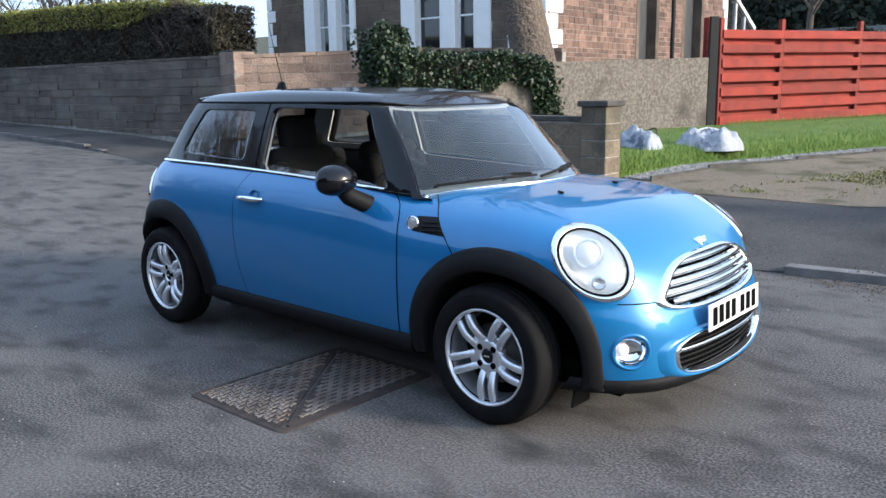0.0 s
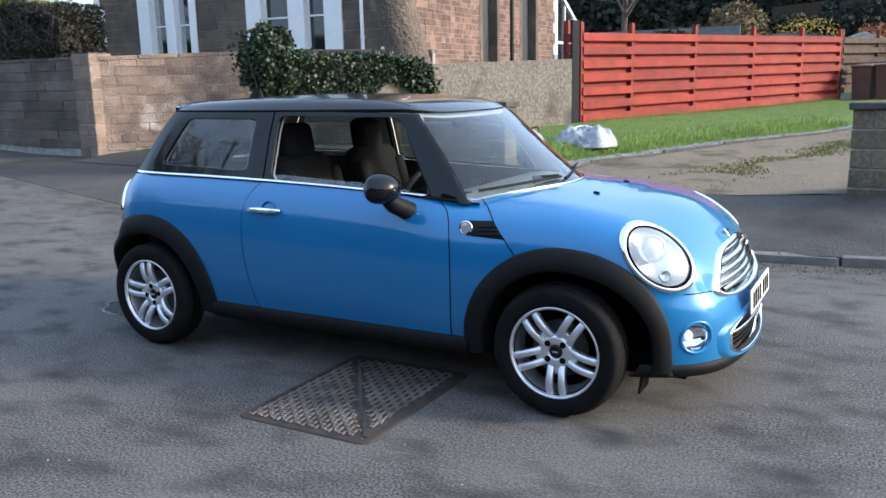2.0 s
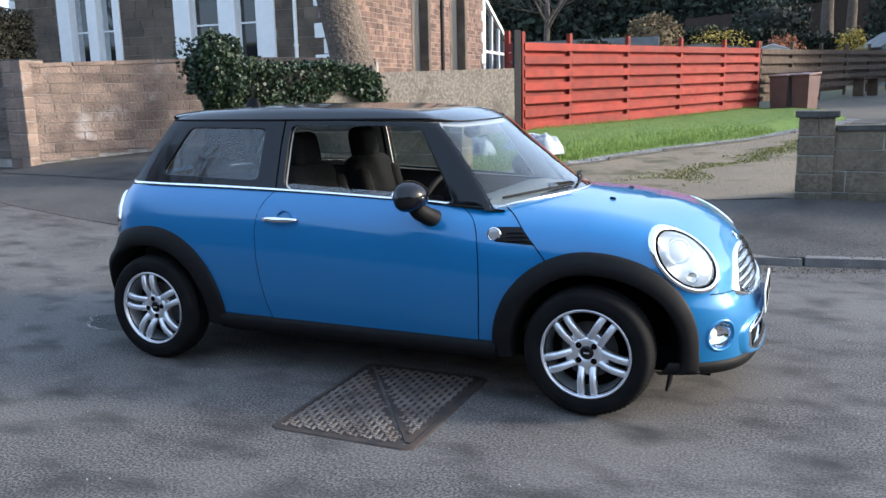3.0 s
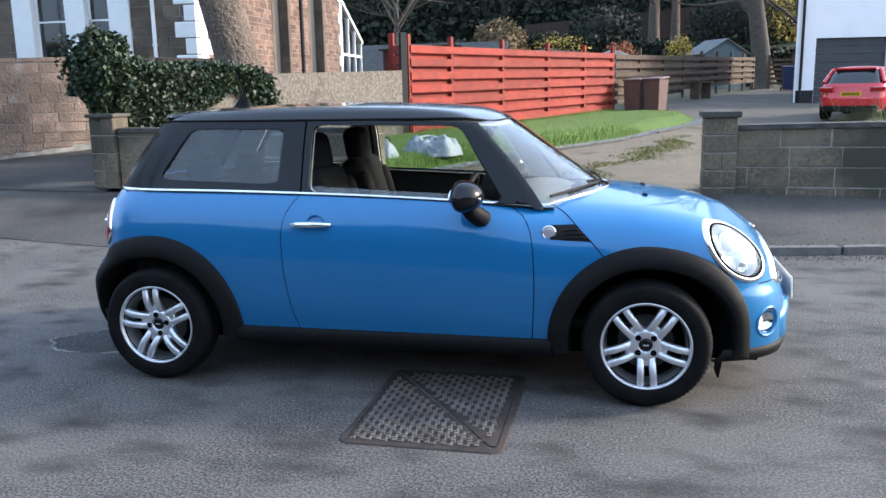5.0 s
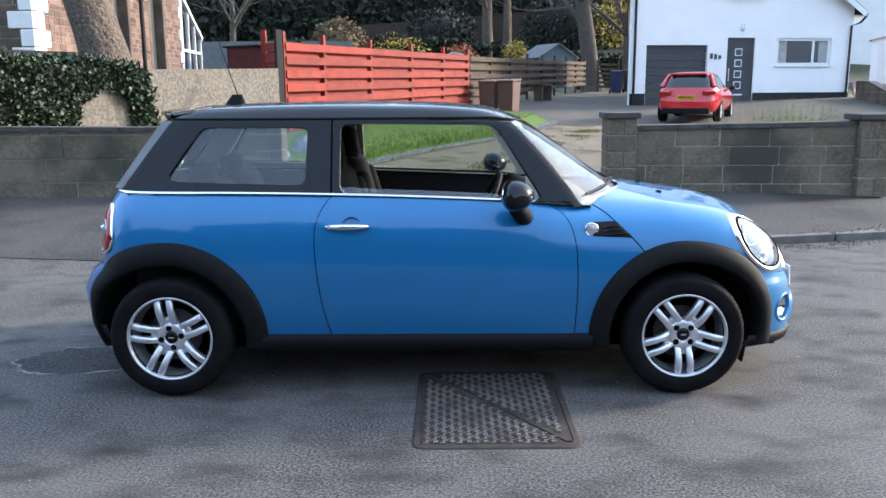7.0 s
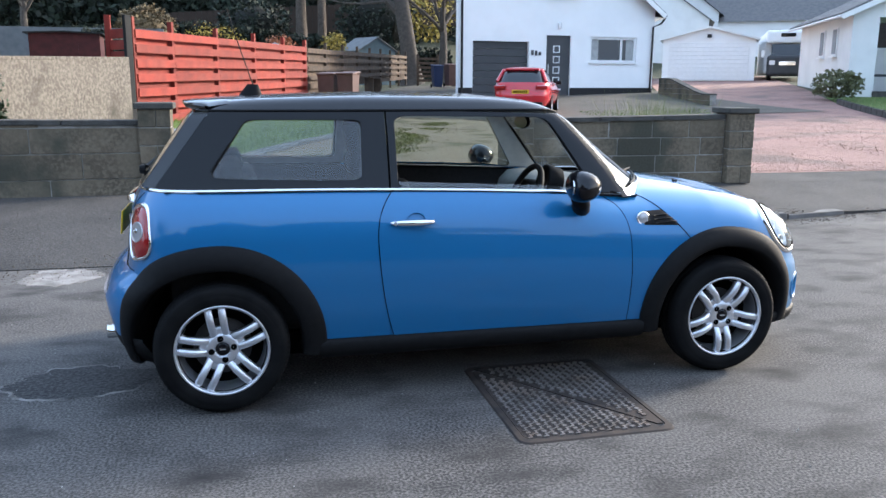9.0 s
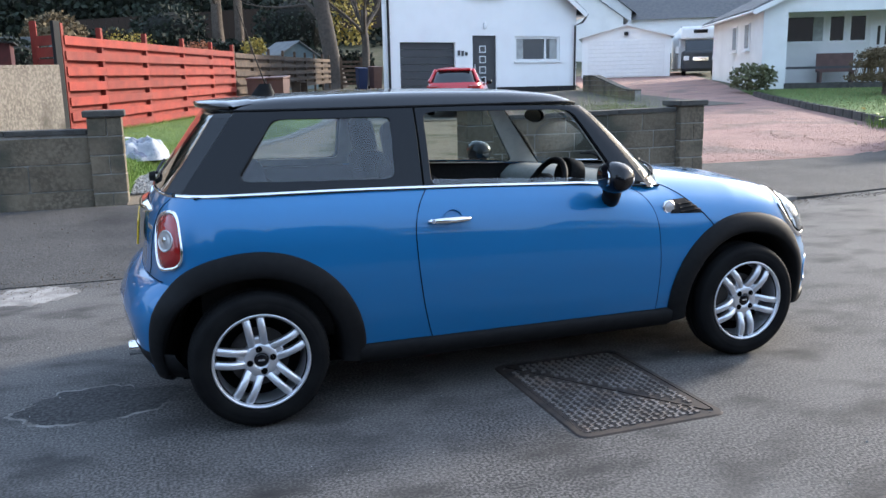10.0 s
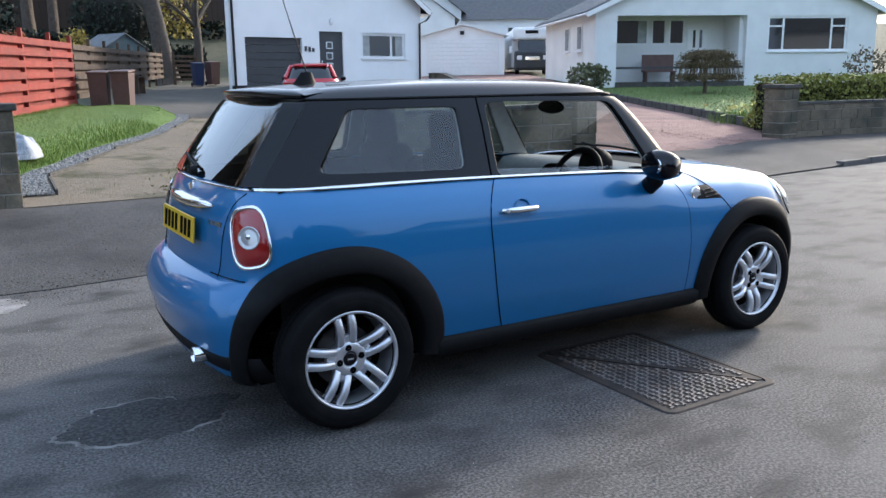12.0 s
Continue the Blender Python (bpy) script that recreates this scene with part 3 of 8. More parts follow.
BELT = spline((-1.6, 0.985), (-1.0, 0.982), (-0.44, 0.972), (0.3, 0.945), (0.75, 0.914), (1.1, 0.90))
DOOR_W = spline((0.15, 0.725), (0.28, 0.752), (0.45, 0.782), (0.60, 0.790), (0.75, 0.780), (0.83, 0.765), (0.90, 0.735), (0.97, 0.680), (1.05, 0.60), (1.2, 0.4))
TAPER = spline((-1.9, 0.11), (-1.5, 0.032), (-1.1, 0.0), (0.9, 0.0), (1.3, 0.02), (1.6, 0.06), (2.0, 0.12))
HOOD = spline((0.3, 1.24), (0.55, 1.09), (0.73, 1.04), (0.88, 1.025), (1.05, 1.006), (1.25, 0.980), (1.45, 0.947), (1.6, 0.896), (1.72, 0.818), (1.82, 0.71), (1.88, 0.62), (1.95, 0.48))
NOSE = spline((0.15, 1.90), (0.22, 1.930), (0.32, 1.940), (0.42, 1.940), (0.50, 1.928), (0.55, 1.905), (0.65, 1.885), (0.72, 1.85), (0.80, 1.77), (0.9, 1.62))
TAIL = spline((0.15, -1.68), (0.25, -1.73), (0.35, -1.765), (0.50, -1.770), (0.56, -1.745), (0.62, -1.69), (0.80, -1.665), (0.90, -1.64), (0.98, -1.60), (1.1, -1.5))
ROOF = spline((-1.6, 1.335), (-1.35, 1.368), (-1.0, 1.395), (-0.5, 1.407), (0.0, 1.400), (0.25, 1.383), (0.45, 1.352), (0.6, 1.315), (1.0, 1.2))


def lower_form(x, y, z):
    s = np.abs(y)
    side = s - (DOOR_W(z - BELT(x) + 0.972) - TAPER(x))
    prow = np.exp(-(s / 0.33) ** 2)
    top = (z - (HOOD(x) + 0.036 * prow * np.clip((x - 1.35) / 0.4, 0, 1) - (0.16 - 0.08 * np.clip((x - 0.85) / 0.35, 0, 1)) * s ** 2)) * 0.95
    front = x - (NOSE(z) + 0.032 * prow * np.clip((z - 0.54) / 0.14, 0, 1) - 0.24 * s ** 2 - 0.35 * s ** 4)
    back = (TAIL(z) + 0.16 * s ** 2 + 0.12 * s ** 4) - x
    f = smax(side, top, 0.10)
    f = smax(f, smax(front, top, 0.05), 0.22)
    f = smax(f, back, 0.17)
    return np.maximum(f, 0.19 - z)


def screen_x(z):
    return 1.045 - (z - 0.93) * 1.40


def cabin_form(x, y, z):
    s = np.abs(y)
    side = s - (0.674 - (z - 0.97) * 0.335 - 0.10 * np.maximum(z - 1.2, 0) - 0.075 * np.clip(-x - 0.5, 0, 2) ** 2 - 0.06 * np.clip(x - 0.1, 0, 2) ** 2)
    roof = z - (ROOF(x) - 0.075 * s ** 2)
    screen = (x - (screen_x(z) - (0.72 - 1.03 * (z - 0.93)) * s ** 2)) * 0.6
    back = ((-1.625 + (z - 0.96) * 0.74 + 0.16 * s ** 2) - x) * 0.8
    f = smax(side, screen, 0.05)
    f = smax(f, back, 0.10)
    return smax(f, roof, 0.07)


def solve(form, origin, way, far):
    """Where rays from inside leave the form: arrays of origins and ways."""
    lo, hi = np.zeros(origin.shape[:-1]), np.full(origin.shape[:-1], far)
    for _ in range(38):
        mid = (lo + hi) / 2
        p = origin + way * mid[..., None]
        inside = form(p[..., 0], p[..., 1], p[..., 2]) < 0
        lo, hi = np.where(inside, mid, lo), np.where(inside, hi, mid)
    return origin + way * lo[..., None]


def at_side(form, x, z, out=0.0):
    """The flank's places at x, z (y is negative: the driver's side)."""
    x, z = np.broadcast_arrays(np.asarray(x, float), np.asarray(z, float))
    p = solve(form, np.stack([x, 0 * x, z], -1), np.broadcast_to(np.array([0.0, -1, 0]), x.shape + (3,)), 1.2)
    p[..., 1] -= out
    return p


def at_top(form, x, y, out=0.0, z0=0.6):
    x, y = np.broadcast_arrays(np.asarray(x, float), np.asarray(y, float))
    p = solve(form, np.stack([x, y, 0 * x + z0], -1), np.broadcast_to(np.array([0.0, 0, 1]), x.shape + (3,)), 1.2)
    p[..., 2] += out
    return p


def at_front(form, y, z, out=0.0, x0=0.0):
    y, z = np.broadcast_arrays(np.asarray(y, float), np.asarray(z, float))
    p = solve(form, np.stack([0 * y + x0, y, z], -1), np.broadcast_to(np.array([1.0, 0, 0]), y.shape + (3,)), 2.2)
    p[..., 0] += out
    return p


def at_back(form, y, z, out=0.0, x0=-0.8):
    y, z = np.broadcast_arrays(np.asarray(y, float), np.asarray(z, float))
    p = solve(form, np.stack([0 * y + x0, y, z], -1), np.broadcast_to(np.array([-1.0, 0, 0]), y.shape + (3,)), 2.2)
    p[..., 0] -= out
    return p




def project(pts, way, form, back=0.6, depth=0.5):
    """Brings places on to the form along a way that points inwards."""
    return project_each(pts, np.asarray(way, float) / np.linalg.norm(way), form, back, depth)


def project_each(pts, way, form, back=0.6, depth=0.5):
    pts = np.asarray(pts, float)
    lo, hi = np.full(pts.shape[:-1], -back), np.full(pts.shape[:-1], depth)
    for _ in range(36):
        mid = (lo + hi) / 2
        p = pts + way * mid[..., None]
        outside = form(p[..., 0], p[..., 1], p[..., 2]) > 0
        lo, hi = np.where(outside, mid, lo), np.where(outside, hi, mid)
    return pts + way * hi[..., None]


class Spot:
    """A place on the form with its own plane: outlines in that plane are laid on to the form."""

    def __init__(self, centre, way, outline, form, lean=0.0, k=72):
        self.way = np.asarray(way, float) / np.linalg.norm(way)
        self.form, self.c = form, project(np.asarray(centre, float), way, form)
        right = np.cross(self.way, (0, 0, 1.0))
        right /= np.linalg.norm(right)
        up = np.cross(right, self.way)
        a = radians(lean)
        self.a, self.b = math.cos(a) * right + math.sin(a) * up, math.cos(a) * up - math.sin(a) * right
        self.outline = np.array(outline, float)      # (k, 2), closed

    def rows(self, scales, outs):
        made = []
        for s, o in zip(scales, outs):
            flat = self.c + (self.outline[:, :1] * self.a + self.outline[:, 1:] * self.b) * s
            made.append(project(flat, self.way, self.form) - self.way * o)
        return made

    def ring(self, scales, outs):
        bm = bmesh.new()
        vs = add_grid(bm, self.rows(scales, outs), wrap_v=True)
        if scales[-1] <= 0.011:
            bmesh.ops.remove_doubles(bm, verts=vs[-1], dist=0.01)
        bmesh.ops.recalc_face_normals(bm, faces=bm.faces)
        return bm

    def holds(self, p, scale):
        d = np.array(p) - self.c
        if abs(d @ self.way) > 0.2:
            return False
        u, v = d @ self.a, d @ self.b
        ang = np.arctan2(self.outline[:, 1], self.outline[:, 0])
        i = np.argmin(np.abs((ang - math.atan2(v, u) + math.pi) % (2 * math.pi) - math.pi))
        return math.hypot(u, v) < scale * np.hypot(*self.outline[i])


def oval(a, b, n=2.0, k=72, skew=0.0):
    """A superellipse; skew narrows it towards the top."""
    out = []
    for i in range(k):
        t = 2 * math.pi * i / k
        c, s = math.cos(t), math.sin(t)
        x, y = a * math.copysign(abs(c) ** (2 / n), c), b * math.copysign(abs(s) ** (2 / n), s)
        out.append((x * (1 - skew * y / b), y))
    return out


def mirrored(bm):
    """Turns a bmesh of the driver's side into one of the other side."""
    bmesh.ops.scale(bm, vec=(1, -1, 1), verts=bm.verts)
    bmesh.ops.reverse_faces(bm, faces=bm.faces)
    return bm


def both_sides(name, make, mat, parent, label="", smooth=True):
    """The same part on the driver's side and on the other."""
    part(name, make(), mat, parent, label, smooth)
    part(name, mirrored(make()), mat, parent, label, smooth)


WHEEL_X, WHEEL_Z = 1.2335, 0.297
car = thing("hatchback_car", "bright blue three-door hatchback with a black roof, parked in the road", "car")

# places of lamps, grille and plates on the form
HEAD = Spot((1.633, -0.633, 0.724), (-0.494, 0.843, -0.213), oval(0.183, 0.130, 2.0), lower_form, lean=-42)
GRILLE = Spot((1.85, 0.0, 0.606), (-1, 0, 0), oval(0.428, 0.100, 3.2, skew=0.25), lower_form)
LOWGRILLE = Spot((1.93, 0.0, 0.328), (-1, 0, 0), oval(0.438, 0.094, 3.2, skew=-0.04), lower_form)
FOG = Spot((1.80, -0.60, 0.378), (-0.80, 0.60, 0.0), oval(0.066, 0.062), lower_form)
TAILLAMP = Spot((-1.57, -0.625, 0.808), (0.42, 0.89, -0.16), oval(0.083, 0.125, 3.0, skew=0.06), lower_form, lean=8)
TAILBOWL = Spot((-1.57, -0.625, 0.808), (0.42, 0.89, -0.16), oval(0.047, 0.047), lower_form)
HOOD_EDGE = lambda s: 1.045 - 0.79 * s * s


def body_shell():
    """The painted lower body, solved by rays from a spine; wheel openings, cabin, lamps and grilles are left open."""
    n_mid, n_end, n_th = 170, 60, 110
    th = np.linspace(radians(-58), radians(90), n_th)
    us = [(-1.30, math.pi / 2 * (1 - k / n_end)) for k in range(n_end)]
    us += [(-1.30 + 2.72 * k / n_mid, 0.0) for k in range(n_mid + 1)]
    us += [(1.42, -math.pi / 2 * k / n_end) for k in range(1, n_end + 1)]
    x0 = np.array([u[0] for u in us])[:, None] + 0 * th
    ph = np.array([u[1] for u in us])[:, None] + 0 * th
    t = th[None, :] + 0 * x0
    way = np.stack([-np.sin(ph) * np.cos(t), -np.cos(ph) * np.cos(t), np.sin(t)], -1)
    pts = solve(lower_form, np.stack([x0, 0 * x0, 0 * x0 + 0.55], -1), way, 2.0)
    bm = bmesh.new()
    for sgn in (1, -1):
        q = pts.copy()
        q[..., 1] *= sgn
        add_grid(bm, q, flip=sgn < 0)
    doomed = []
    for f in bm.faces:
        c = f.calc_center_median()
        s = abs(c.y)
        gone = False
        for wx in (-WHEEL_X, WHEEL_X):
            if (c.x - wx) ** 2 + (c.z - WHEEL_Z) ** 2 < 0.412 ** 2 and s > 0.42:
                gone = True
        if 0.62 < c.x < HOOD_EDGE(s) - 0.004 and s < 0.60 and c.z > 0.86 or (c.x < 0.72 and c.z > BELT(c.x) + 0.002 and s < 0.70 and c.x > -1.58):
            gone = True
        if c.z < 0.235:
            gone = True
        if c.x > 1.3:
            p = (c.x, -s, c.z)
            if HEAD.holds(p, 0.94) or FOG.holds(p, 1.0) or GRILLE.holds(p, 0.93) or LOWGRILLE.holds(p, 0.93):
                gone = True
        if gone:
            doomed.append(f)
    bmesh.ops.delete(bm, geom=doomed, context="FACES")
    bmesh.ops.remove_doubles(bm, verts=bm.verts, dist=0.0006)
    bmesh.ops.recalc_face_normals(bm, faces=bm.faces)
    return bm


part("body", body_shell(), M_BLUE, car, "bright metallic blue painted body", smooth=True)
lining = body_shell()
for v in lining.verts:
    spine = Vector((min(1.42, max(-1.30, v.co.x)), 0, 0.55))
    v.co += (spine - v.co).normalized() * 0.012
part("inner_lining", lining, M_CARPET, car, "", True)


def seam(name, pts, parent, r=0.0025):
    for sgn in (1, -1):
        part(name, tube([(p[0], p[1] * sgn, p[2]) for p in pts], r, 6), M_DARK, parent)


# doors
door_rear = spline((0.29, -0.455), (0.33, -0.47), (0.52, -0.51), (0.66, -0.525), (0.77, -0.53), (0.84, -0.522), (0.91, -0.495), (0.98, -0.44))
door_front = spline((0.29, 0.71), (0.55, 0.72), (0.69, 0.715), (0.79, 0.70), (0.86, 0.67), (0.90, 0.62), (0.93, 0.55))


def door_skin():
    u = np.linspace(0, 1, 60)[None, :]
    v = np.linspace(0, 1, 44)[:, None]
    z = 0.29 + v * (0.968 - 0.29) + 0 * u
    for _ in range(3):
        x = door_rear(z) + u * (door_front(z) - door_rear(z))
        z = 0.29 + v * (BELT(x) - 0.005 - 0.29)
    bm = grid(at_side(lower_form, x, z, 0.003))
    cup = [f for f in bm.faces if (f.calc_center_median().x + 0.353) ** 2 + (f.calc_center_median().z - 0.832) ** 2 < 0.042 ** 2]
    bmesh.ops.delete(bm, geom=cup, context="FACES")
    return bm


def edge_points(n=24):
    zs = np.linspace(0.29, 0.962, n)
    return at_side(lower_form, door_rear(zs), np.minimum(zs, BELT(door_rear(zs))), 0.0015), at_side(lower_form, door_front(np.minimum(zs, 0.925)), np.minimum(zs, 0.925), 0.0015)


HANDLE_P = at_side(lower_form, -0.353, 0.832)
for sgn in (1, -1):
    fix = (lambda b: b) if sgn > 0 else mirrored
    door = part("door", fix(door_skin()), M_BLUE, car, "blue door with its window lowered", True)
    cup_m = Matrix.Translation(Vector(HANDLE_P) + Vector((0, -0.004, 0))) @ Matrix.Rotation(radians(90), 4, "X") @ Matrix.Rotation(radians(-8), 4, "X")
    part("handle_cup", fix(lathe([(0.046, 0.0), (0.043, 0.0015), (0.041, -0.006), (0.036, -0.024), (0.022, -0.036), (0.001, -0.04)], 32, cup_m)), M_BLUE, door, "", True)
    hx = np.linspace(-0.475, -0.265, 15)
    hp = at_side(lower_form, hx, 0.832 + 0 * hx)
    rows = []
    for i, p in enumerate(hp):
        e = math.sin(math.pi * min(1, max(0.0, i / 14.0))) ** 0.45
        hgt, thick = 0.004 + 0.0115 * e, 0.005 + 0.010 * e
        yy = p[1] - 0.012 - 0.020 * e
        rows.append([(p[0], yy + thick * math.cos(2 * math.pi * k / 12), p[2] + hgt * math.sin(2 * math.pi * k / 12)) for k in range(12)])
    bm = bmesh.new()
    vs = add_grid(bm, rows, wrap_v=True)
    bm.faces.new(vs[0])
    bm.faces.new(vs[-1])
    for xx in (-0.455, -0.29):
        q = at_side(lower_form, xx, 0.832)
        add_tube(bm, [(xx, q[1] + 0.002, q[2]), (xx, q[1] - 0.022, q[2])], 0.008, 8)
    part("handle", fix(bm), M_CHROME, door, "chrome door handle", True)
    part("lock_barrel", fix(lathe([(0.001, 0.002), (0.0085, 0.001), (0.009, -0.004)], 16, Matrix.Translation((-0.455, hp[1][1] - 0.036, 0.832)) @ Matrix.Rotation(radians(90), 4, "X"))), M_ALLOY, door)
ea, eb = edge_points()
seam("door_gap", ea, car)
seam("door_gap", eb, car)

# hood shut line down to the arch, bumper and hatch lines
hx = np.linspace(0.79, 1.06, 12)
hz = spline((0.79, 0.915), (0.85, 0.885), (0.93, 0.815), (1.03, 0.71), (1.06, 0.67))(hx)
seam("hood_gap", at_side(lower_form, hx, hz, 0.0008), car)
bx = np.linspace(-0.76, -0.36, 16)
seam("bumper_gap", project(np.stack([0 * bx + 1.9, bx, 0.552 + 0.0 * bx + 0.012 * ((bx + 0.36) / -0.4)], -1), (-0.75, 0.66, 0), lower_form), car)
ry = np.linspace(-0.80, -0.47, 14)
seam("bumper_gap", project(np.stack([0 * ry - 1.75, ry, 0.635 + 0 * ry], -1), (0.66, 0.75, 0), lower_form), car)
hy = spline((0.62, -0.46), (0.66, -0.475), (0.75, -0.485), (0.85, -0.50), (0.93, -0.535), (0.97, -0.575))
hzz = np.linspace(0.62, 0.97, 16)
seam("hatch_gap", project(np.stack([0 * hzz - 1.8, hy(hzz), hzz], -1), (1, 0.15, 0), lower_form), car)
hyy = np.linspace(-0.46, 0.46, 24)
part("hatch_gap", tube(project(np.stack([0 * hyy - 1.9, hyy, 0.575 + 0.045 * (hyy / 0.46) ** 4], -1), (1, 0, 0), lower_form), 0.0035, 6), M_DARK, car)


# wheel arch cladding, sills and valances
def arch(wx, a0, a1, r_out, shrink, skirt):
    """A ring of black cladding that follows the flank and stands proud of it."""
    n_a = 56
    rows = []
    for r, out in ((0.350, -0.30), (0.352, -0.06), (0.354, 0.020), (0.364, 0.030), (0.39, 0.033), (r_out - 0.04, 0.029), (r_out - 0.012, 0.018), (r_out, 0.009), (r_out + 0.001, -0.004)):
        row = []
        for k in range(n_a + 1):
            a = radians(a0 + (a1 - a0) * k / n_a)
            ahead = max(0.0, math.cos(a) * (1 if wx > 0 else -1) - 0.3) / 0.7
            rr = 0.352 + (r - 0.352) * (1 - shrink * ahead * ahead) + (skirt * (r - 0.352) / 0.1 * max(0.0, -math.sin(a)) if ahead else 0.0)
            x, z = wx + rr * math.cos(a), max(0.215, WHEEL_Z + rr * math.sin(a))
            row.append((x, z, out * (1 - 0.35 * ahead)))
        rows.append(row)
    q = np.array(rows)
    # the flank is taken square to the side, and round the bumper's corner from a slant
    corner = np.clip((np.abs(q[..., 0]) - 1.25) / 0.45, 0, 1)
    sx = np.sign(wx)
    x, z, out = q[..., 0], q[..., 1], q[..., 2]
    w = np.stack([-sx * 0.55 * corner, 1.0 + 0 * x, 0 * x], -1)
    w /= np.linalg.norm(w, axis=-1)[..., None]
    pts = project_each(np.stack([x + sx * 0.12 * corner, 0 * x - 0.80, np.maximum(z, 0.20)], -1), w, lower_form, 0.5, 0.7) - w * out[..., None]
    pts[..., 2] = z
    bm = grid(pts)
    bmesh.ops.recalc_face_normals(bm, faces=bm.faces)
    return bm


both_sides("front_arch", lambda: arch(WHEEL_X, -24, 189, 0.452, 0.22, 0.12), M_PLASTIC, car, "matt black wheel arch cladding")
both_sides("rear_arch", lambda: arch(-WHEEL_X, -9, 204, 0.462, 0.30, 0.05), M_PLASTIC, car, "matt black wheel arch cladding")


def sill():
    xs = np.linspace(-0.80, 0.80, 20)
    rows = []
    for x in xs:
        y = at_side(lower_form, x, 0.29)[1]
        rows.append([(x, y + 0.03, 0.305), (x, y - 0.010, 0.300), (x, y - 0.022, 0.285), (x, y - 0.022, 0.255), (x, y - 0.010, 0.225), (x, y + 0.03, 0.200), (x, y + 0.2, 0.185)])
    return grid(rows)


both_sides("sill", sill, M_PLASTIC, car, "matt black sill")


def around(z, out, y_max, front=True, n=60):
    """A line round the nose or the tail at one height."""
    ys = np.linspace(-y_max, y_max, n)
    f = at_front if front else at_back
    p = f(lower_form, ys, 0 * ys + z)
    d = np.gradient(p, axis=0)
    nrm = np.stack([d[:, 1], -d[:, 0], 0 * d[:, 0]], -1) * (1 if front else -1)
    nrm /= np.linalg.norm(nrm, axis=1)[:, None]
    return p + nrm * out


part("front_lip", grid([around(0.262, -0.004, 0.70), around(0.258, 0.006, 0.70), around(0.235, 0.012, 0.70), around(0.205, 0.008, 0.70), around(0.20, -0.05, 0.70)]), M_PLASTIC, car, "matt black front lip", True)
part("rear_valance", grid([around(0.335, -0.004, 0.70, False), around(0.33, 0.005, 0.70, False), around(0.28, 0.004, 0.70, False), around(0.22, -0.01, 0.70, False), around(0.205, -0.08, 0.70, False)]), M_PLASTIC, car, "matt black rear valance", True)
def bumper_line(z, out):
    """A line round the tail that fades into the flank before the arch."""
    base = around(z, 0.0, 0.66, False)
    proud = around(z, out, 0.66, False)
    fade = np.clip(1.9 - 1.9 * np.abs(base[:, 1:2] / 0.66) ** 3, 0, 1)
    return base + (proud - base) * fade - np.array([0.0, 0, 0]) * fade


bump_rows = [bumper_line(z, o) for z, o in ((0.628, -0.004), (0.622, 0.010), (0.606, 0.024), (0.585, 0.029), (0.50, 0.026), (0.42, 0.018), (0.34, 0.003))]
part("rear_bumper", grid(bump_rows), M_BLUE, car, "blue rear bumper with a rounded ledge", True)
part("air_flap", box((0.012, 0.13, 0.10), pose(1.575, -0.60, 0.165, 0, 8, 0), 0.003), M_PLASTIC, car, "small black rubber air flap")
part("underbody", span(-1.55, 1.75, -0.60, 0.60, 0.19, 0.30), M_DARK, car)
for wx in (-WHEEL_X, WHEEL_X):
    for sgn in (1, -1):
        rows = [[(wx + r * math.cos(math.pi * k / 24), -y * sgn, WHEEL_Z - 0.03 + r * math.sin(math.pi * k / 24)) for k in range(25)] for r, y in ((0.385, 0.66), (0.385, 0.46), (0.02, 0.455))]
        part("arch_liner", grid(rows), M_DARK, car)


# ---- wheels ----
def tyre_mesh():
    """A tyre with round shoulders and a grooved tread."""
    prof = [(0.186, -0.070), (0.205, -0.082), (0.245, -0.089), (0.272, -0.083), (0.288, -0.068), (0.2955, -0.045), (0.297, -0.016), (0.289, -0.015), (0.289, -0.010), (0.297, -0.009), (0.297, 0.009), (0.289, 0.010), (0.289, 0.015), (0.297, 0.016),
            (0.2955, 0.045), (0.288, 0.068), (0.281, 0.0765), (0.270, 0.084), (0.256, 0.0875), (0.252, 0.0868), (0.248, 0.0885), (0.236, 0.0885), (0.222, 0.086), (0.210, 0.081), (0.205, 0.074), (0.186, 0.065)]
    rows = []
    n_t = 150
    for r, h in prof:
        deep = 0.006 if r > 0.284 and abs(h) > 0.03 else 0.0
        turn = 0.5 if abs(h) > 0.06 else 0.0
        rows.append([((r - deep * (k % 2)) * math.cos(2 * math.pi * (k + turn) / n_t), (r - deep * (k % 2)) * math.sin(2 * math.pi * (k + turn) / n_t), h) for k in range(n_t)])
    bm = grid(rows, wrap_v=True)
    bmesh.ops.recalc_face_normals(bm, faces=bm.faces)
    for f in bm.faces:
        f.smooth = True
    return bm


def spoke_mesh():
    """One finger of a twin spoke: round in section, it leaves the hub beside its twin and bends down to the rim."""
    rows = []
    for k in range(13):
        t = k / 12
        r = 0.058 + 0.134 * t
        w = 0.0160 + 0.0010 * t
        h = 0.052 + 0.024 * math.sin(math.pi * min(1, t * 0.9)) + 0.010 * t
        off = 0.0262 + 0.0035 * t
        ring = []
        for j in range(12):
            a = math.pi * j / 11
            ring.append((r, off - w * math.cos(a), h - 0.012 + 0.014 * math.sin(a) ** 0.8))
        ring += [(r, off + w * 0.9, h - 0.034), (r, off - w * 0.9, h - 0.034)]
        rows.append(ring)
    bm = bmesh.new()
    vs = add_grid(bm, rows, wrap_v=True)
    bm.faces.new(vs[0])
    bm.faces.new(vs[-1])
    return bm


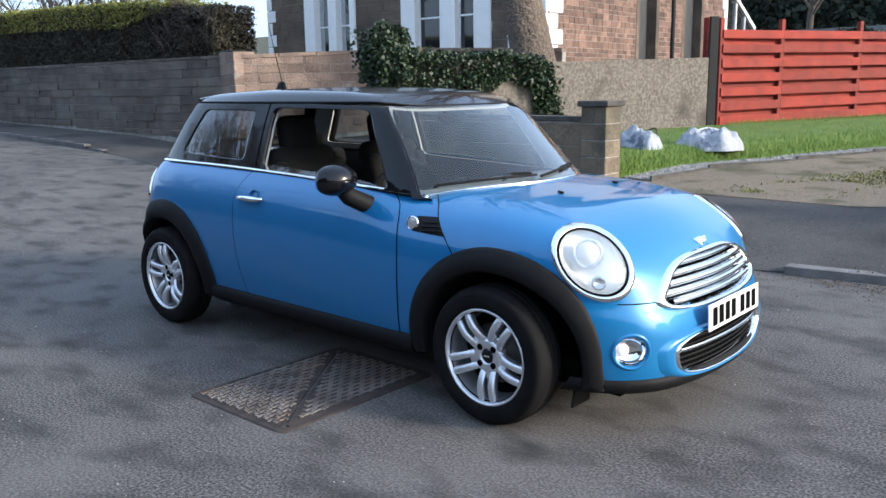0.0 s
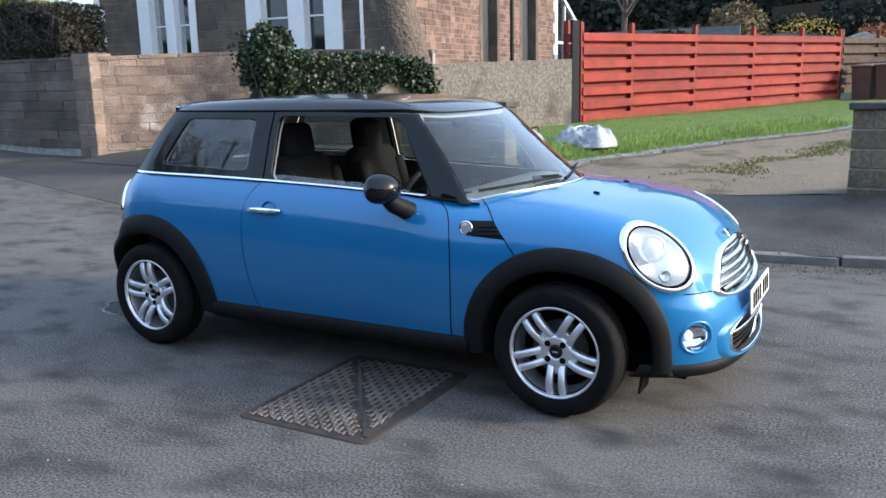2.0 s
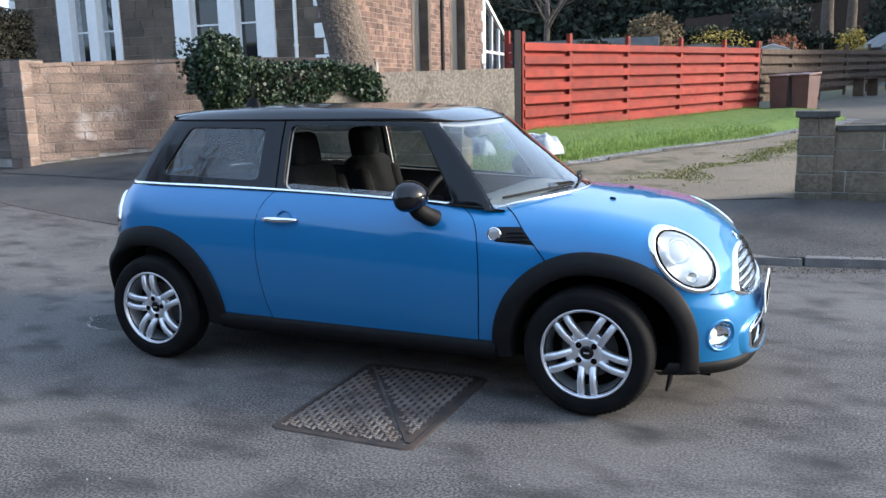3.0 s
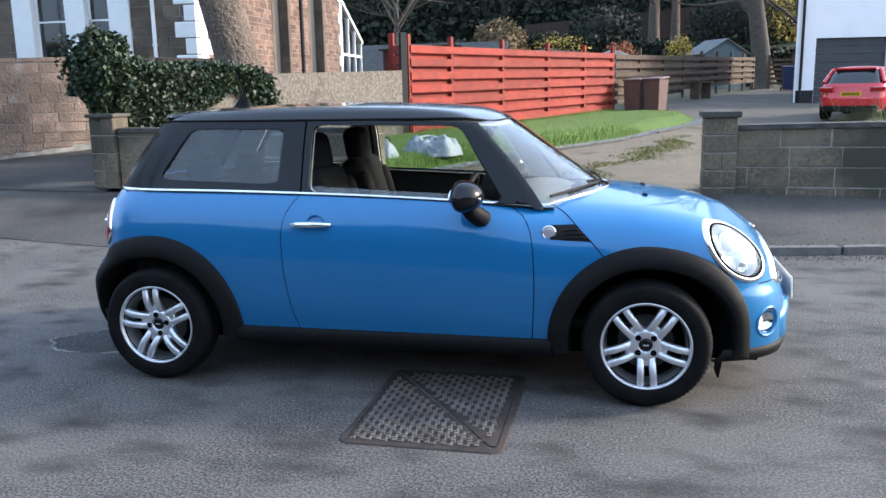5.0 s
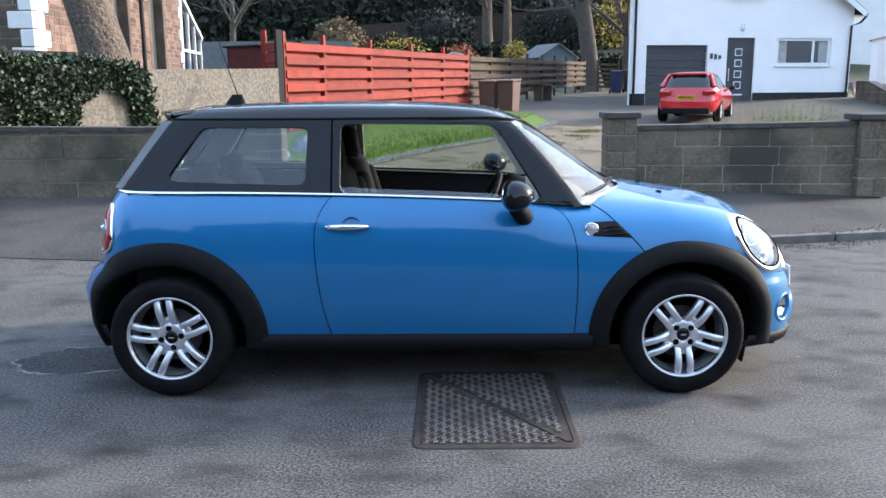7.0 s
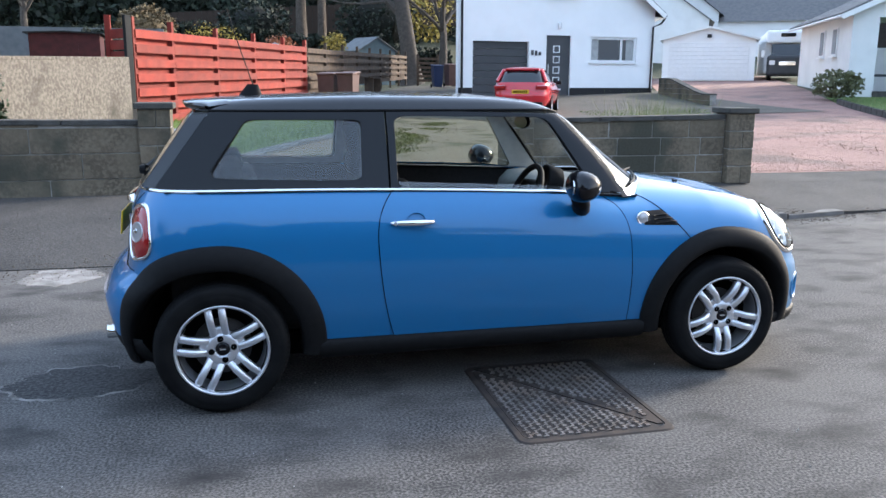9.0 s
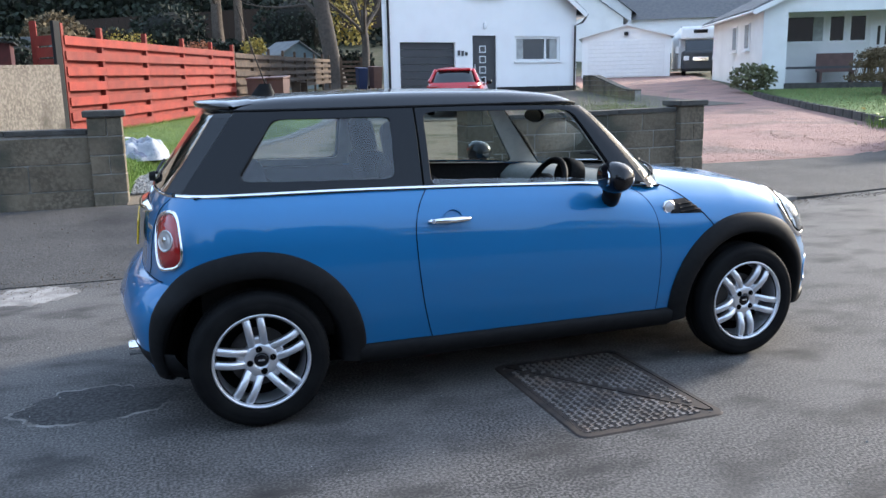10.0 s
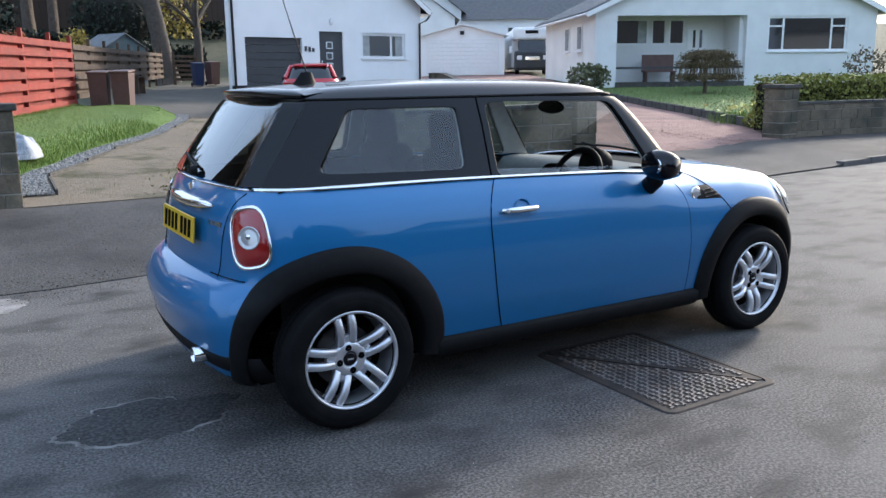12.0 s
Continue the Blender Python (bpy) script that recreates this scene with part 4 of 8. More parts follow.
def wheel(wx, side, phase):
    m = Matrix.Translation((wx, side * 0.735, WHEEL_Z)) @ Matrix.Rotation(radians(-90 * side), 4, "X") if side > 0 else Matrix.Translation((wx, side * 0.735, WHEEL_Z)) @ Matrix.Rotation(radians(90), 4, "X")
    hub = new("wheel")
    hub.parent = car
    hub.matrix_basis = m @ Matrix.Rotation(radians(phase), 4, "Z")
    part("tyre", tyre_mesh(), M_RUBBER, hub, "black rubber tyre")
    part("rim", lathe([(0.204, 0.070), (0.207, 0.079), (0.205, 0.083), (0.199, 0.083), (0.196, 0.078), (0.192, 0.070), (0.188, 0.045), (0.178, -0.02), (0.178, -0.08)], 80), M_ALLOY, hub, "silver alloy rim", True)
    part("brake_disc", lathe([(0.128, -0.02), (0.128, -0.006), (0.07, -0.006), (0.07, 0.004), (0.001, 0.004)], 48), M_DISC, hub, "", True)
    # black disc added to stand for the shade behind the spokes
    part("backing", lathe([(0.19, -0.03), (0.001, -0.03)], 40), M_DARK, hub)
    for i in range(5):
        for mirror in (1, -1):
            bm = spoke_mesh()
            if mirror < 0:
                bmesh.ops.scale(bm, vec=(1, -1, 1), verts=bm.verts)
                bmesh.ops.reverse_faces(bm, faces=bm.faces)
            bmesh.ops.rotate(bm, cent=(0, 0, 0), matrix=Matrix.Rotation(radians(72 * i), 3, "Z"), verts=bm.verts)
            bmesh.ops.recalc_face_normals(bm, faces=bm.faces)
            part("spoke", bm, M_ALLOY, hub, "", True)
        web = box((0.046, 0.052, 0.030), Matrix.Rotation(radians(72 * i), 4, "Z") @ Matrix.Translation((0.080, 0, 0.036)), 0.010, 3)
        part("spoke_web", web, M_ALLOY, hub, "", True)
    part("hub_disc", lathe([(0.001, 0.048), (0.031, 0.048), (0.033, 0.056), (0.036, 0.058), (0.064, 0.058), (0.069, 0.055), (0.078, 0.046), (0.080, 0.02)], 48), M_ALLOY, hub, "", True)
    part("hub_cap", lathe([(0.001, 0.057), (0.022, 0.056), (0.029, 0.053), (0.031, 0.049)], 36), M_GLOSSBLACK, hub, "gloss black hub cap", True)
    part("hub_mark", box((0.026, 0.006, 0.002), Matrix.Rotation(radians(-phase), 4, "Z") @ Matrix.Translation((0, 0, 0.0575))), M_ALLOY, hub)
    for i in range(4):
        a = radians(90 * i + (45 if wx > 0 else 10) - phase)
        part("wheel_bolt", lathe([(0.001, 0.0585), (0.0085, 0.0585), (0.0095, 0.0612), (0.0140, 0.0596), (0.0145, 0.056)], 14, Matrix.Translation((0.049 * math.cos(a), 0.049 * math.sin(a), 0))), M_DARK, hub)
    part("valve", tube([(0.185, 0.03, 0.05), (0.178, 0.03, 0.075)], 0.004, 6), M_RUBBER, hub)
    return hub


wheel(WHEEL_X, -1, -87)
wheel(-WHEEL_X, -1, 98)
wheel(WHEEL_X, 1, 20)
wheel(-WHEEL_X, 1, 50)

# ---- cabin: roof, pillars, glass ----
def side_edge_x(z):
    return -1.625 + (z - 0.96) * 0.74 + 0.105


def screen_edge_x(z):
    s = 0.674 - (z - 0.97) * 0.335 - 0.02
    return screen_x(z) - (0.72 - 1.03 * (z - 0.93)) * s * s - 0.03


def roof_edge_z(x):
    return np.minimum(1.330, ROOF(x) - 0.040)


def closed_quad(corners, n=16, smooth=0):
    """Places round a quadrilateral in the flank's plane, n on each side; smoothing rounds its corners."""
    out = []
    for i in range(4):
        (x0, z0), (x1, z1) = corners[i], corners[(i + 1) % 4]
        out += [(x0 + (x1 - x0) * k / n, z0 + (z1 - z0) * k / n) for k in range(n)]
    q = np.array(out)
    for _ in range(smooth):
        q = (np.roll(q, 1, 0) + 2 * q + np.roll(q, -1, 0)) / 4
    return q


REAR_X0, REAR_X1 = side_edge_x(0.985), side_edge_x(1.322)
A_BASE, A_TOP = screen_edge_x(0.925), screen_edge_x(1.308)
quarter_outer = closed_quad([(REAR_X0, 0.987), (-0.462, 0.975), (-0.462, 1.330), (REAR_X1, 1.322)])
quarter_hole = closed_quad([(-1.262, 1.032), (-0.585, 1.015), (-0.575, 1.283), (-1.090, 1.286)], smooth=2)
window_outer = closed_quad([(-0.452, 0.975), (A_BASE + 0.030, 0.922), (A_TOP + 0.026, 1.308), (-0.452, 1.330)])
window_hole = closed_quad([(-0.418, 0.968), (0.565, 0.925), (0.335, 1.292), (-0.418, 1.302)], smooth=2)


def frame_ring(outer, hole, out, steps=(0, 0.3, 0.6, 0.92, 1.0), lip=0.012):
    rows = []
    for t in steps:
        q = outer * (1 - t) + hole * t
        rows.append(at_side(cabin_form, q[:, 0], q[:, 1], out))
    edge = at_side(cabin_form, hole[:, 0], hole[:, 1], out - lip)
    rows.append(edge)
    return grid(rows, wrap_v=True)


def pane(hole, out, steps=6):
    """A pane that fills a hole of the flank."""
    c = hole.mean(0)
    rows = []
    for k in range(steps):
        t = 1.005 - k / (steps - 1)
        q = c + (hole - c) * max(t, 0.004)
        rows.append(at_side(cabin_form, q[:, 0], q[:, 1], out))
    bm = grid(rows, wrap_v=True)
    bmesh.ops.recalc_face_normals(bm, faces=bm.faces)
    return bm


both_sides("quarter_frame", lambda: frame_ring(quarter_outer, quarter_hole, 0.0), M_PILLAR, car, "gloss black pillar and window border")
both_sides("window_frame", lambda: frame_ring(window_outer, window_hole, 0.0, lip=0.03), M_PILLAR, car, "gloss black window frame")
both_sides("quarter_trim", lambda: frame_ring(quarter_outer * 0.97 + quarter_hole * 0.03, quarter_outer * 0.12 + quarter_hole * 0.88, -0.035), M_TRIM, car, "pale grey inner trim")
both_sides("window_trim", lambda: frame_ring(window_outer * 0.99 + window_hole * 0.01, window_hole, -0.032), M_TRIM, car, "pale grey inner trim")
for sgn in (1, -1):
    q = part("quarter_window", pane(quarter_hole, -0.004) if sgn > 0 else mirrored(pane(quarter_hole, -0.004)), M_TINT, car, "tinted rear quarter window", True)
    q.visible_shadow = False
seam("pillar_gap", at_side(cabin_form, np.full(12, -0.457), np.linspace(0.975, 1.328, 12), 0.0), car, 0.004)


def lowered_glass():
    x = np.linspace(-0.42, 0.50, 20)[None, :]
    v = np.linspace(0, 1, 3)[:, None]
    top = 1.004 - 0.045 * (x + 0.42) - 0.02 * np.clip((x - 0.3) / 0.2, 0, 1)
    z = BELT(x) - 0.03 + v * (top - BELT(x) + 0.03)
    return grid(at_side(cabin_form, x + 0 * v, z, -0.018))


for sgn in (1, -1):
    g = part("door_window", lowered_glass() if sgn > 0 else mirrored(pane(window_hole, -0.010)), M_GLASS if sgn > 0 else M_DOORGLASS, car, "lowered door glass" if sgn > 0 else "closed tinted door glass", True)
    g.visible_shadow = False


def screen_mesh(z0, z1, margin, out, n_y=40, n_z=26):
    zs = np.linspace(z0, z1, n_z)
    ex = np.array([screen_edge_x(z) for z in zs])
    se = -at_side(cabin_form, ex, zs)[:, 1] - margin
    y = se[:, None] * np.linspace(-1, 1, n_y)[None, :]
    return at_front(cabin_form, y, zs[:, None] + 0 * y, out, x0=-0.3)


def rear_mesh(z0, z1, margin, out, n_y=40, n_z=20):
    zs = np.linspace(z0, z1, n_z)
    ex = np.array([side_edge_x(z) for z in zs])
    se = -at_side(cabin_form, ex, zs)[:, 1] - margin
    y = se[:, None] * np.linspace(-1, 1, n_y)[None, :]
    return at_back(cabin_form, y, zs[:, None] + 0 * y, out, x0=-0.5)


ws = part("windscreen", grid(screen_mesh(0.902, 1.308, 0.012, 0.0)), M_SCREEN, car, "clear raked windscreen", True)
ws.visible_shadow = False
for sgn in (1, -1):
    a = screen_mesh(0.902, 1.308, 0.0, 0.001)[:, :1]
    b = screen_mesh(0.902, 1.308, 0.018, 0.001)[:, :1]
    edge = np.concatenate([a, (a + b) / 2, b], 1)
    part("screen_border", grid(edge) if sgn > 0 else mirrored(grid(edge)), M_PILLAR, car, "", True)
rg = part("rear_window", grid(rear_mesh(0.995, 1.318, 0.070, 0.0)), M_TINT2, car, "dark glossy rear window", True)
rg.visible_shadow = False
for sgn in (1, -1):
    a = rear_mesh(0.995, 1.318, 0.0, 0.002)[:, :1]
    b = rear_mesh(0.995, 1.318, 0.075, 0.002)[:, :1]
    edge = np.concatenate([a, (a * 2 + b) / 3, (a + b * 2) / 3, b], 1)
    part("rear_border", grid(edge) if sgn > 0 else mirrored(grid(edge)), M_PILLAR, car, "gloss black border of the rear window", True)


def roof_mesh(out=0.0, n_x=60, n_y=48, grow=0.0):
    """The roof between the tops of the screens and of the flanks."""
    u = np.linspace(0, 1, n_x)[:, None]
    v = np.linspace(-1, 1, n_y)[None, :]
    zf, zr = 1.308, 1.318
    xs = REAR_X1 + u * (A_TOP - REAR_X1)
    se = -at_side(cabin_form, xs[:, 0], roof_edge_z(xs[:, 0]))[:, 1]
    y = v * se[:, None]
    yf, yr = v[0] * se[-1] * 0.97, v[0] * se[0] * 0.97
    xf = at_front(cabin_form, yf, 0 * yf + zf, x0=-0.3)[:, 0]
    xr = at_back(cabin_form, yr, 0 * yr + zr, x0=-0.5)[:, 0]
    w = np.abs(v) ** 8
    x = (xr[None, :] * (1 - u) + xf[None, :] * u) * (1 - w) + xs * w
    p = at_top(cabin_form, x, y, out, z0=1.0)
    return p


part("roof", grid(roof_mesh()), M_ROOF, car, "gloss black roof", True)
part("headliner", grid(roof_mesh(-0.028), flip=True), M_TRIM, car, "pale grey headliner", True)
rp = roof_mesh()
for sgn in (0, -1):
    edge = [tuple(p) for p in rp[:, sgn]]
    part("roof_gutter", tube([(p[0], p[1] * 1.006, p[2] - 0.002) for p in edge], 0.006, 6), M_PLASTIC, car)
part("roof_front_seam", tube([tuple(p) for p in rp[-1]], 0.0045, 6), M_PLASTIC, car)

# spoiler over the rear window
ys = np.linspace(-0.47, 0.47, 34)
base = at_top(cabin_form, 0 * ys - 1.17, ys, 0.002, z0=1.0)
mid = at_top(cabin_form, 0 * ys - 1.28 + 0.03 * (ys / 0.47) ** 2, ys, 0.010, z0=1.0)
tip = np.stack([-1.395 + 0.075 * (ys / 0.47) ** 2 + 0.05 * np.abs(ys / 0.47) ** 6, ys, 1.367 - 0.075 * ys ** 2], -1)
under = tip + np.array([0.012, 0, -0.026])
inner = np.stack([tip[:, 0] + 0.10, ys * 0.98, 1.322 - 0.02 * ys ** 2], -1)
part("spoiler", grid([base, mid, tip * [1, 1, 1] + [0.004, 0, 0.002], tip - [0, 0, 0.006], under, inner]), M_ROOF, car, "gloss black roof spoiler", True)

# antenna
ax, az = -1.06, float(at_top(cabin_form, -1.06, 0.0, z0=1.0)[2])
part("antenna_base", grid([[(ax + a * 0.06 * (1 - 0.55 * h) + 0.012 * h, 0.026 * b * (1 - 0.75 * h), az - 0.004 + 0.056 * h) for a, b in [(math.cos(2 * math.pi * k / 16), math.sin(2 * math.pi * k / 16)) for k in range(16)]] for h in (0, 0.3, 0.6, 0.85, 1.0)], wrap_v=True), M_PLASTIC, car, "black antenna foot", True)
part("antenna_rod", tube([(ax + 0.015, 0, az + 0.045), (ax - 0.04, 0, az + 0.22), (ax - 0.10, 0, az + 0.42)], (0.0032, 0.0028, 0.0018), 6), M_PLASTIC, car)

# chrome waist line and hood edge
bx = np.linspace(-1.52, 0.765, 60)
bz = BELT(bx) + 0.002
flank = at_side(lower_form, bx, bz - 0.006)
rows = []
for p in flank:
    rows.append([(p[0], p[1] + 0.008, p[2] - 0.006), (p[0], p[1] - 0.006, p[2] - 0.006), (p[0], p[1] - 0.009, p[2] + 0.002), (p[0], p[1] - 0.005, p[2] + 0.010), (p[0], p[1] + 0.012, p[2] + 0.012)])
both_sides("waist_strip", lambda: grid(rows), M_CHROME, car, "bright chrome waist strip")
hs = np.linspace(-0.618, 0.618, 60)
hp = at_top(lower_form, HOOD_EDGE(hs), hs, 0.002)
part("hood_edge_trim", tube([tuple(p) for p in hp], 0.0065, 8), M_CHROME, car, "bright chrome strip along the hood edge", True)
rz = np.linspace(-0.56, 0.56, 40)
rp2 = at_back(lower_form, rz, 0.982 - 0.0 * rz, 0.002)
part("rear_waist_strip", tube([tuple(p) for p in rp2], 0.007, 8), M_CHROME, car, "bright chrome strip below the rear window", True)

# cowl below the windscreen
cy = np.linspace(-0.60, 0.60, 40)
rows = []
for k in range(6):
    x = HOOD_EDGE(cy) - 0.004 - (0.20 - 0.10 * (cy / 0.6) ** 2) * k / 5
    p = at_top(lower_form, x, cy, -0.016 - 0.006 * k)
    rows.append(p)
part("cowl", grid(rows), M_PLASTIC, car, "matt black cowl", True)


def wiper(x0, y0, pts_yz, name):
    pv = at_top(lower_form, x0, y0, 0.0)
    way = [at_front(cabin_form, y, z, 0.022, x0=-0.3) for y, z in pts_yz]
    arm = new(name)
    arm.parent = car
    part("arm", tube([(x0 - 0.02, y0, pv[2] + 0.005), (x0 - 0.03, y0, pv[2] + 0.03), tuple((way[0] + way[1]) / 2 + np.array([0.012, 0, 0.012]))], (0.013, 0.010, 0.005), 8), M_PLASTIC, arm)
    part("blade", tube([tuple(w) for w in way], 0.007, 6), M_PLASTIC, arm)
    return arm


wiper(0.93, -0.24, [(-0.10 - 0.5 * t, 0.978 - 0.02 * t + 0.03 * t * (1 - t)) for t in np.linspace(0, 1, 7)], "wiper")
wiper(0.96, 0.20, [(0.36 - 0.44 * t, 0.99 - 0.02 * t + 0.03 * t * (1 - t)) for t in np.linspace(0, 1, 7)], "wiper")
rw = new("rear_wiper")
rw.parent = car
pv = at_back(cabin_form, 0.0, 1.02, 0.012, x0=-0.5)
part("pivot", lathe([(0.001, 0.03), (0.02, 0.028), (0.026, 0.0)], 16, Matrix.Translation(tuple(pv)) @ Matrix.Rotation(radians(-90), 4, "Y")), M_PLASTIC, rw)
part("blade", tube([tuple(at_back(cabin_form, y, 1.035 + 0.03 * (y / 0.3), 0.016, x0=-0.5)) for y in np.linspace(0.0, 0.34, 6)], 0.008, 6), M_PLASTIC, rw)
for y in (-0.242, 0.242):
    q = at_top(lower_form, 1.227, y)
    part("washer_jet", box((0.030, 0.016, 0.012), Matrix.Translation((q[0], q[1], q[2] + 0.004)) @ Matrix.Rotation(radians(7), 4, "Y"), 0.004), M_PLASTIC, car)


# ---- mirrors ----
def mirror_shell():
    rows = []
    for k in range(15):
        t = -1 + 2 * k / 14
        r = math.sqrt(max(0.0, 1 - t * t))
        ring = []
        for j in range(24):
            a = 2 * math.pi * j / 24
            depth = 0.100 * r * math.cos(a)
            ring.append((0.400 + (depth if depth > 0 else depth * 0.55), -0.855 + 0.108 * t, 0.985 + 0.074 * r ** 0.8 * math.sin(a)))
        rows.append(ring)
    return grid(rows, wrap_v=True)


for sgn in (1, -1):
    fix = (lambda b: b) if sgn > 0 else mirrored
    mir = new("door_mirror")
    mir.parent = car
    part("shell", fix(mirror_shell()), M_GLOSSBLACK, mir, "gloss black mirror shell", True)
    p0 = at_side(lower_form, 0.50, 0.875)
    part("stalk", fix(tube([(0.475, p0[1] + 0.04, 0.850), (0.465, p0[1] - 0.01, 0.866), (0.435, -0.800, 0.905), (0.40, -0.830, 0.965)], (0.046, 0.045, 0.043, 0.042), 16)), M_PLASTIC, mir, "matt black mirror stalk", True)
    part("mirror_glass", fix(lathe([(0.001, -0.008), (0.058, -0.008), (0.060, -0.014)], 28, Matrix.Translation((0.353, -0.855, 0.985)) @ Matrix.Rotation(radians(-14), 4, "Z") @ Matrix.Diagonal((1, 1, 0.70, 1)) @ Matrix.Rotation(radians(-90), 4, "Y"))), M_CHROME, mir, "mirror glass")


# ---- side scuttle and marker ----
def scuttle():
    """A black recess with three slats that narrows towards the rear."""
    rows = []
    for v in np.linspace(0, 1, 6):
        row = []
        for u in np.linspace(0, 1, 14):
            x = 0.790 + u * (0.110 + 0.085 * (1 - v))
            z = (0.775 - 0.008 * u) + v * (0.062 + 0.012 * u)
            row.append(at_side(lower_form, x, z, 0.006 if 0 < v < 1 and 0 < u < 1 else 0.001))
        rows.append(row)
    return grid(rows)


both_sides("side_scuttle", scuttle, M_PLASTIC, car, "black side grille")
for k in range(3):
    zz = 0.782 + 0.017 * k
    both_sides("scuttle_slat", lambda: tube([tuple(at_side(lower_form, x, zz + 0.006 * (x - 0.85) / 0.1, 0.009)) for x in np.linspace(0.845, 0.965 - 0.02 * k, 5)], 0.0035, 6), M_PLASTIC, car)
mk = at_side(lower_form, 0.785, 0.806)
mk_m = Matrix.Translation((mk[0], mk[1] - 0.008, mk[2])) @ Matrix.Rotation(radians(90 - 6), 4, "X")
both_sides("side_marker_ring", lambda: lathe([(0.034, -0.006), (0.034, 0.003), (0.029, 0.005), (0.026, 0.003)], 32, mk_m), M_CHROME, car, "chrome ring")
both_sides("side_marker", lambda: lathe([(0.028, 0.002), (0.020, 0.0045), (0.010, 0.0055), (0.001, 0.006)], 32, mk_m), M_LAMPCLEAR, car, "pale round side lamp")


# ---- headlamps ----
def on_spot(spot, a, b, out):
    return Vector(tuple(project(spot.c + a * spot.a + b * spot.b, spot.way, spot.form) - spot.way * out))


def facing(spot, a, b, out):
    return Matrix.Translation(on_spot(spot, a, b, out)) @ Vector(tuple(-spot.way)).to_track_quat("Z", "Y").to_matrix().to_4x4()


for sgn in (1, -1):
    fix = (lambda b: b) if sgn > 0 else mirrored
    lamp = new("headlamp")
    lamp.parent = car
    part("bezel", fix(HEAD.ring((1.02, 1.0, 0.95, 0.87, 0.845, 0.84), (-0.002, 0.006, 0.012, 0.011, 0.004, -0.02))), M_CHROME, lamp, "bright chrome bezel", True)
    part("gasket", fix(HEAD.ring((0.842, 0.832, 0.812, 0.808), (0.008, 0.014, 0.013, -0.02))), M_DARK, lamp, "", True)
    part("reflector", fix(HEAD.ring((0.84, 0.80, 0.7, 0.5, 0.3, 0.01), (-0.004, -0.03, -0.06, -0.085, -0.095, -0.10))), M_REFLECT, lamp, "bright lamp reflector", True)
    part("dip_lamp", fix(lathe([(0.058, -0.02), (0.058, 0.012), (0.050, 0.016), (0.047, 0.006), (0.030, -0.02), (0.001, -0.025)], 32, facing(HEAD, -0.035, 0.012, -0.045))), M_CHROME, lamp, "", True)
    part("projector_lens", fix(lathe([(0.047, 0.006), (0.035, 0.022), (0.018, 0.030), (0.001, 0.032)], 32, facing(HEAD, -0.035, 0.012, -0.045))), M_LENS, lamp, "", True)
    part("indicator_lamp", fix(lathe([(0.030, 0.0), (0.028, 0.012), (0.016, 0.0), (0.001, -0.004)], 24, facing(HEAD, 0.075, -0.045, -0.04))), M_CHROME, lamp, "", True)
    lens = part("lens", fix(HEAD.ring((0.83, 0.75, 0.6, 0.4, 0.2, 0.01), (0.004, 0.010, 0.016, 0.020, 0.022, 0.023))), M_LAMPGLASS, lamp, "clear lamp glass with glare painted as a pale veil", True)
    lens.visible_shadow = False
    fog = new("fog_lamp")
    fog.parent = car
    part("bowl", fix(FOG.ring((1.25, 1.20, 1.10, 1.0, 0.96, 0.94), (-0.006, 0.003, 0.006, 0.003, -0.004, -0.03))), M_BLUE, fog, "", True)
    part("reflector", fix(FOG.ring((0.97, 0.90, 0.6, 0.3, 0.01), (-0.008, -0.030, -0.045, -0.05, -0.05))), M_CHROME, fog, "", True)
    part("lens", fix(lathe([(0.030, -0.02), (0.030, 0.0), (0.026, 0.010), (0.014, 0.015), (0.001, 0.016)], 28, facing(FOG, -0.024, 0.0, -0.034))), M_LENS, fog, "round fog lamp lens", True)

# ---- grille ----
gr = new("grille")
gr.parent = car
part("surround", GRILLE.ring((1.02, 1.0, 0.97, 0.92, 0.90, 0.895), (-0.004, 0.010, 0.018, 0.016, 0.004, -0.04)), M_CHROME, gr, "thick chrome grille surround", True)
# black sheet that stands for the shaded depth behind the slats
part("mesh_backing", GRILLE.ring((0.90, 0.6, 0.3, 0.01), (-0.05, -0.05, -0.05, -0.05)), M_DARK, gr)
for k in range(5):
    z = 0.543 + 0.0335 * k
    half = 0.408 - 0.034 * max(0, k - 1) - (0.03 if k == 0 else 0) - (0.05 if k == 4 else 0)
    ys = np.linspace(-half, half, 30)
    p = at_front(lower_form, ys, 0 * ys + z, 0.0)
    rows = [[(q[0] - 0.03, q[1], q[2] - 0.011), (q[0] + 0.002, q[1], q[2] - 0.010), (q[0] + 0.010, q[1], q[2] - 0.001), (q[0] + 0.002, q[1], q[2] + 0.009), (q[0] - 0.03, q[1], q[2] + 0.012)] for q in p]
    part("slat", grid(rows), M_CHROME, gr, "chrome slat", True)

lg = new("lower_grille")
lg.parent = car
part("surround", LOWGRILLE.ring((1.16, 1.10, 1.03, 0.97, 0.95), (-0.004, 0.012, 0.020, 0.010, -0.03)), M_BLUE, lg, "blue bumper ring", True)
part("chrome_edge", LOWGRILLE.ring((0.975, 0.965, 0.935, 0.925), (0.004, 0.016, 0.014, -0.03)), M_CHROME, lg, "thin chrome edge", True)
# black sheet in place of the shaded depth behind the lower grille
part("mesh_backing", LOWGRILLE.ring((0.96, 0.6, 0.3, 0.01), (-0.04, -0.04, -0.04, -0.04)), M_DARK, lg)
ys = np.linspace(-0.405, 0.405, 30)
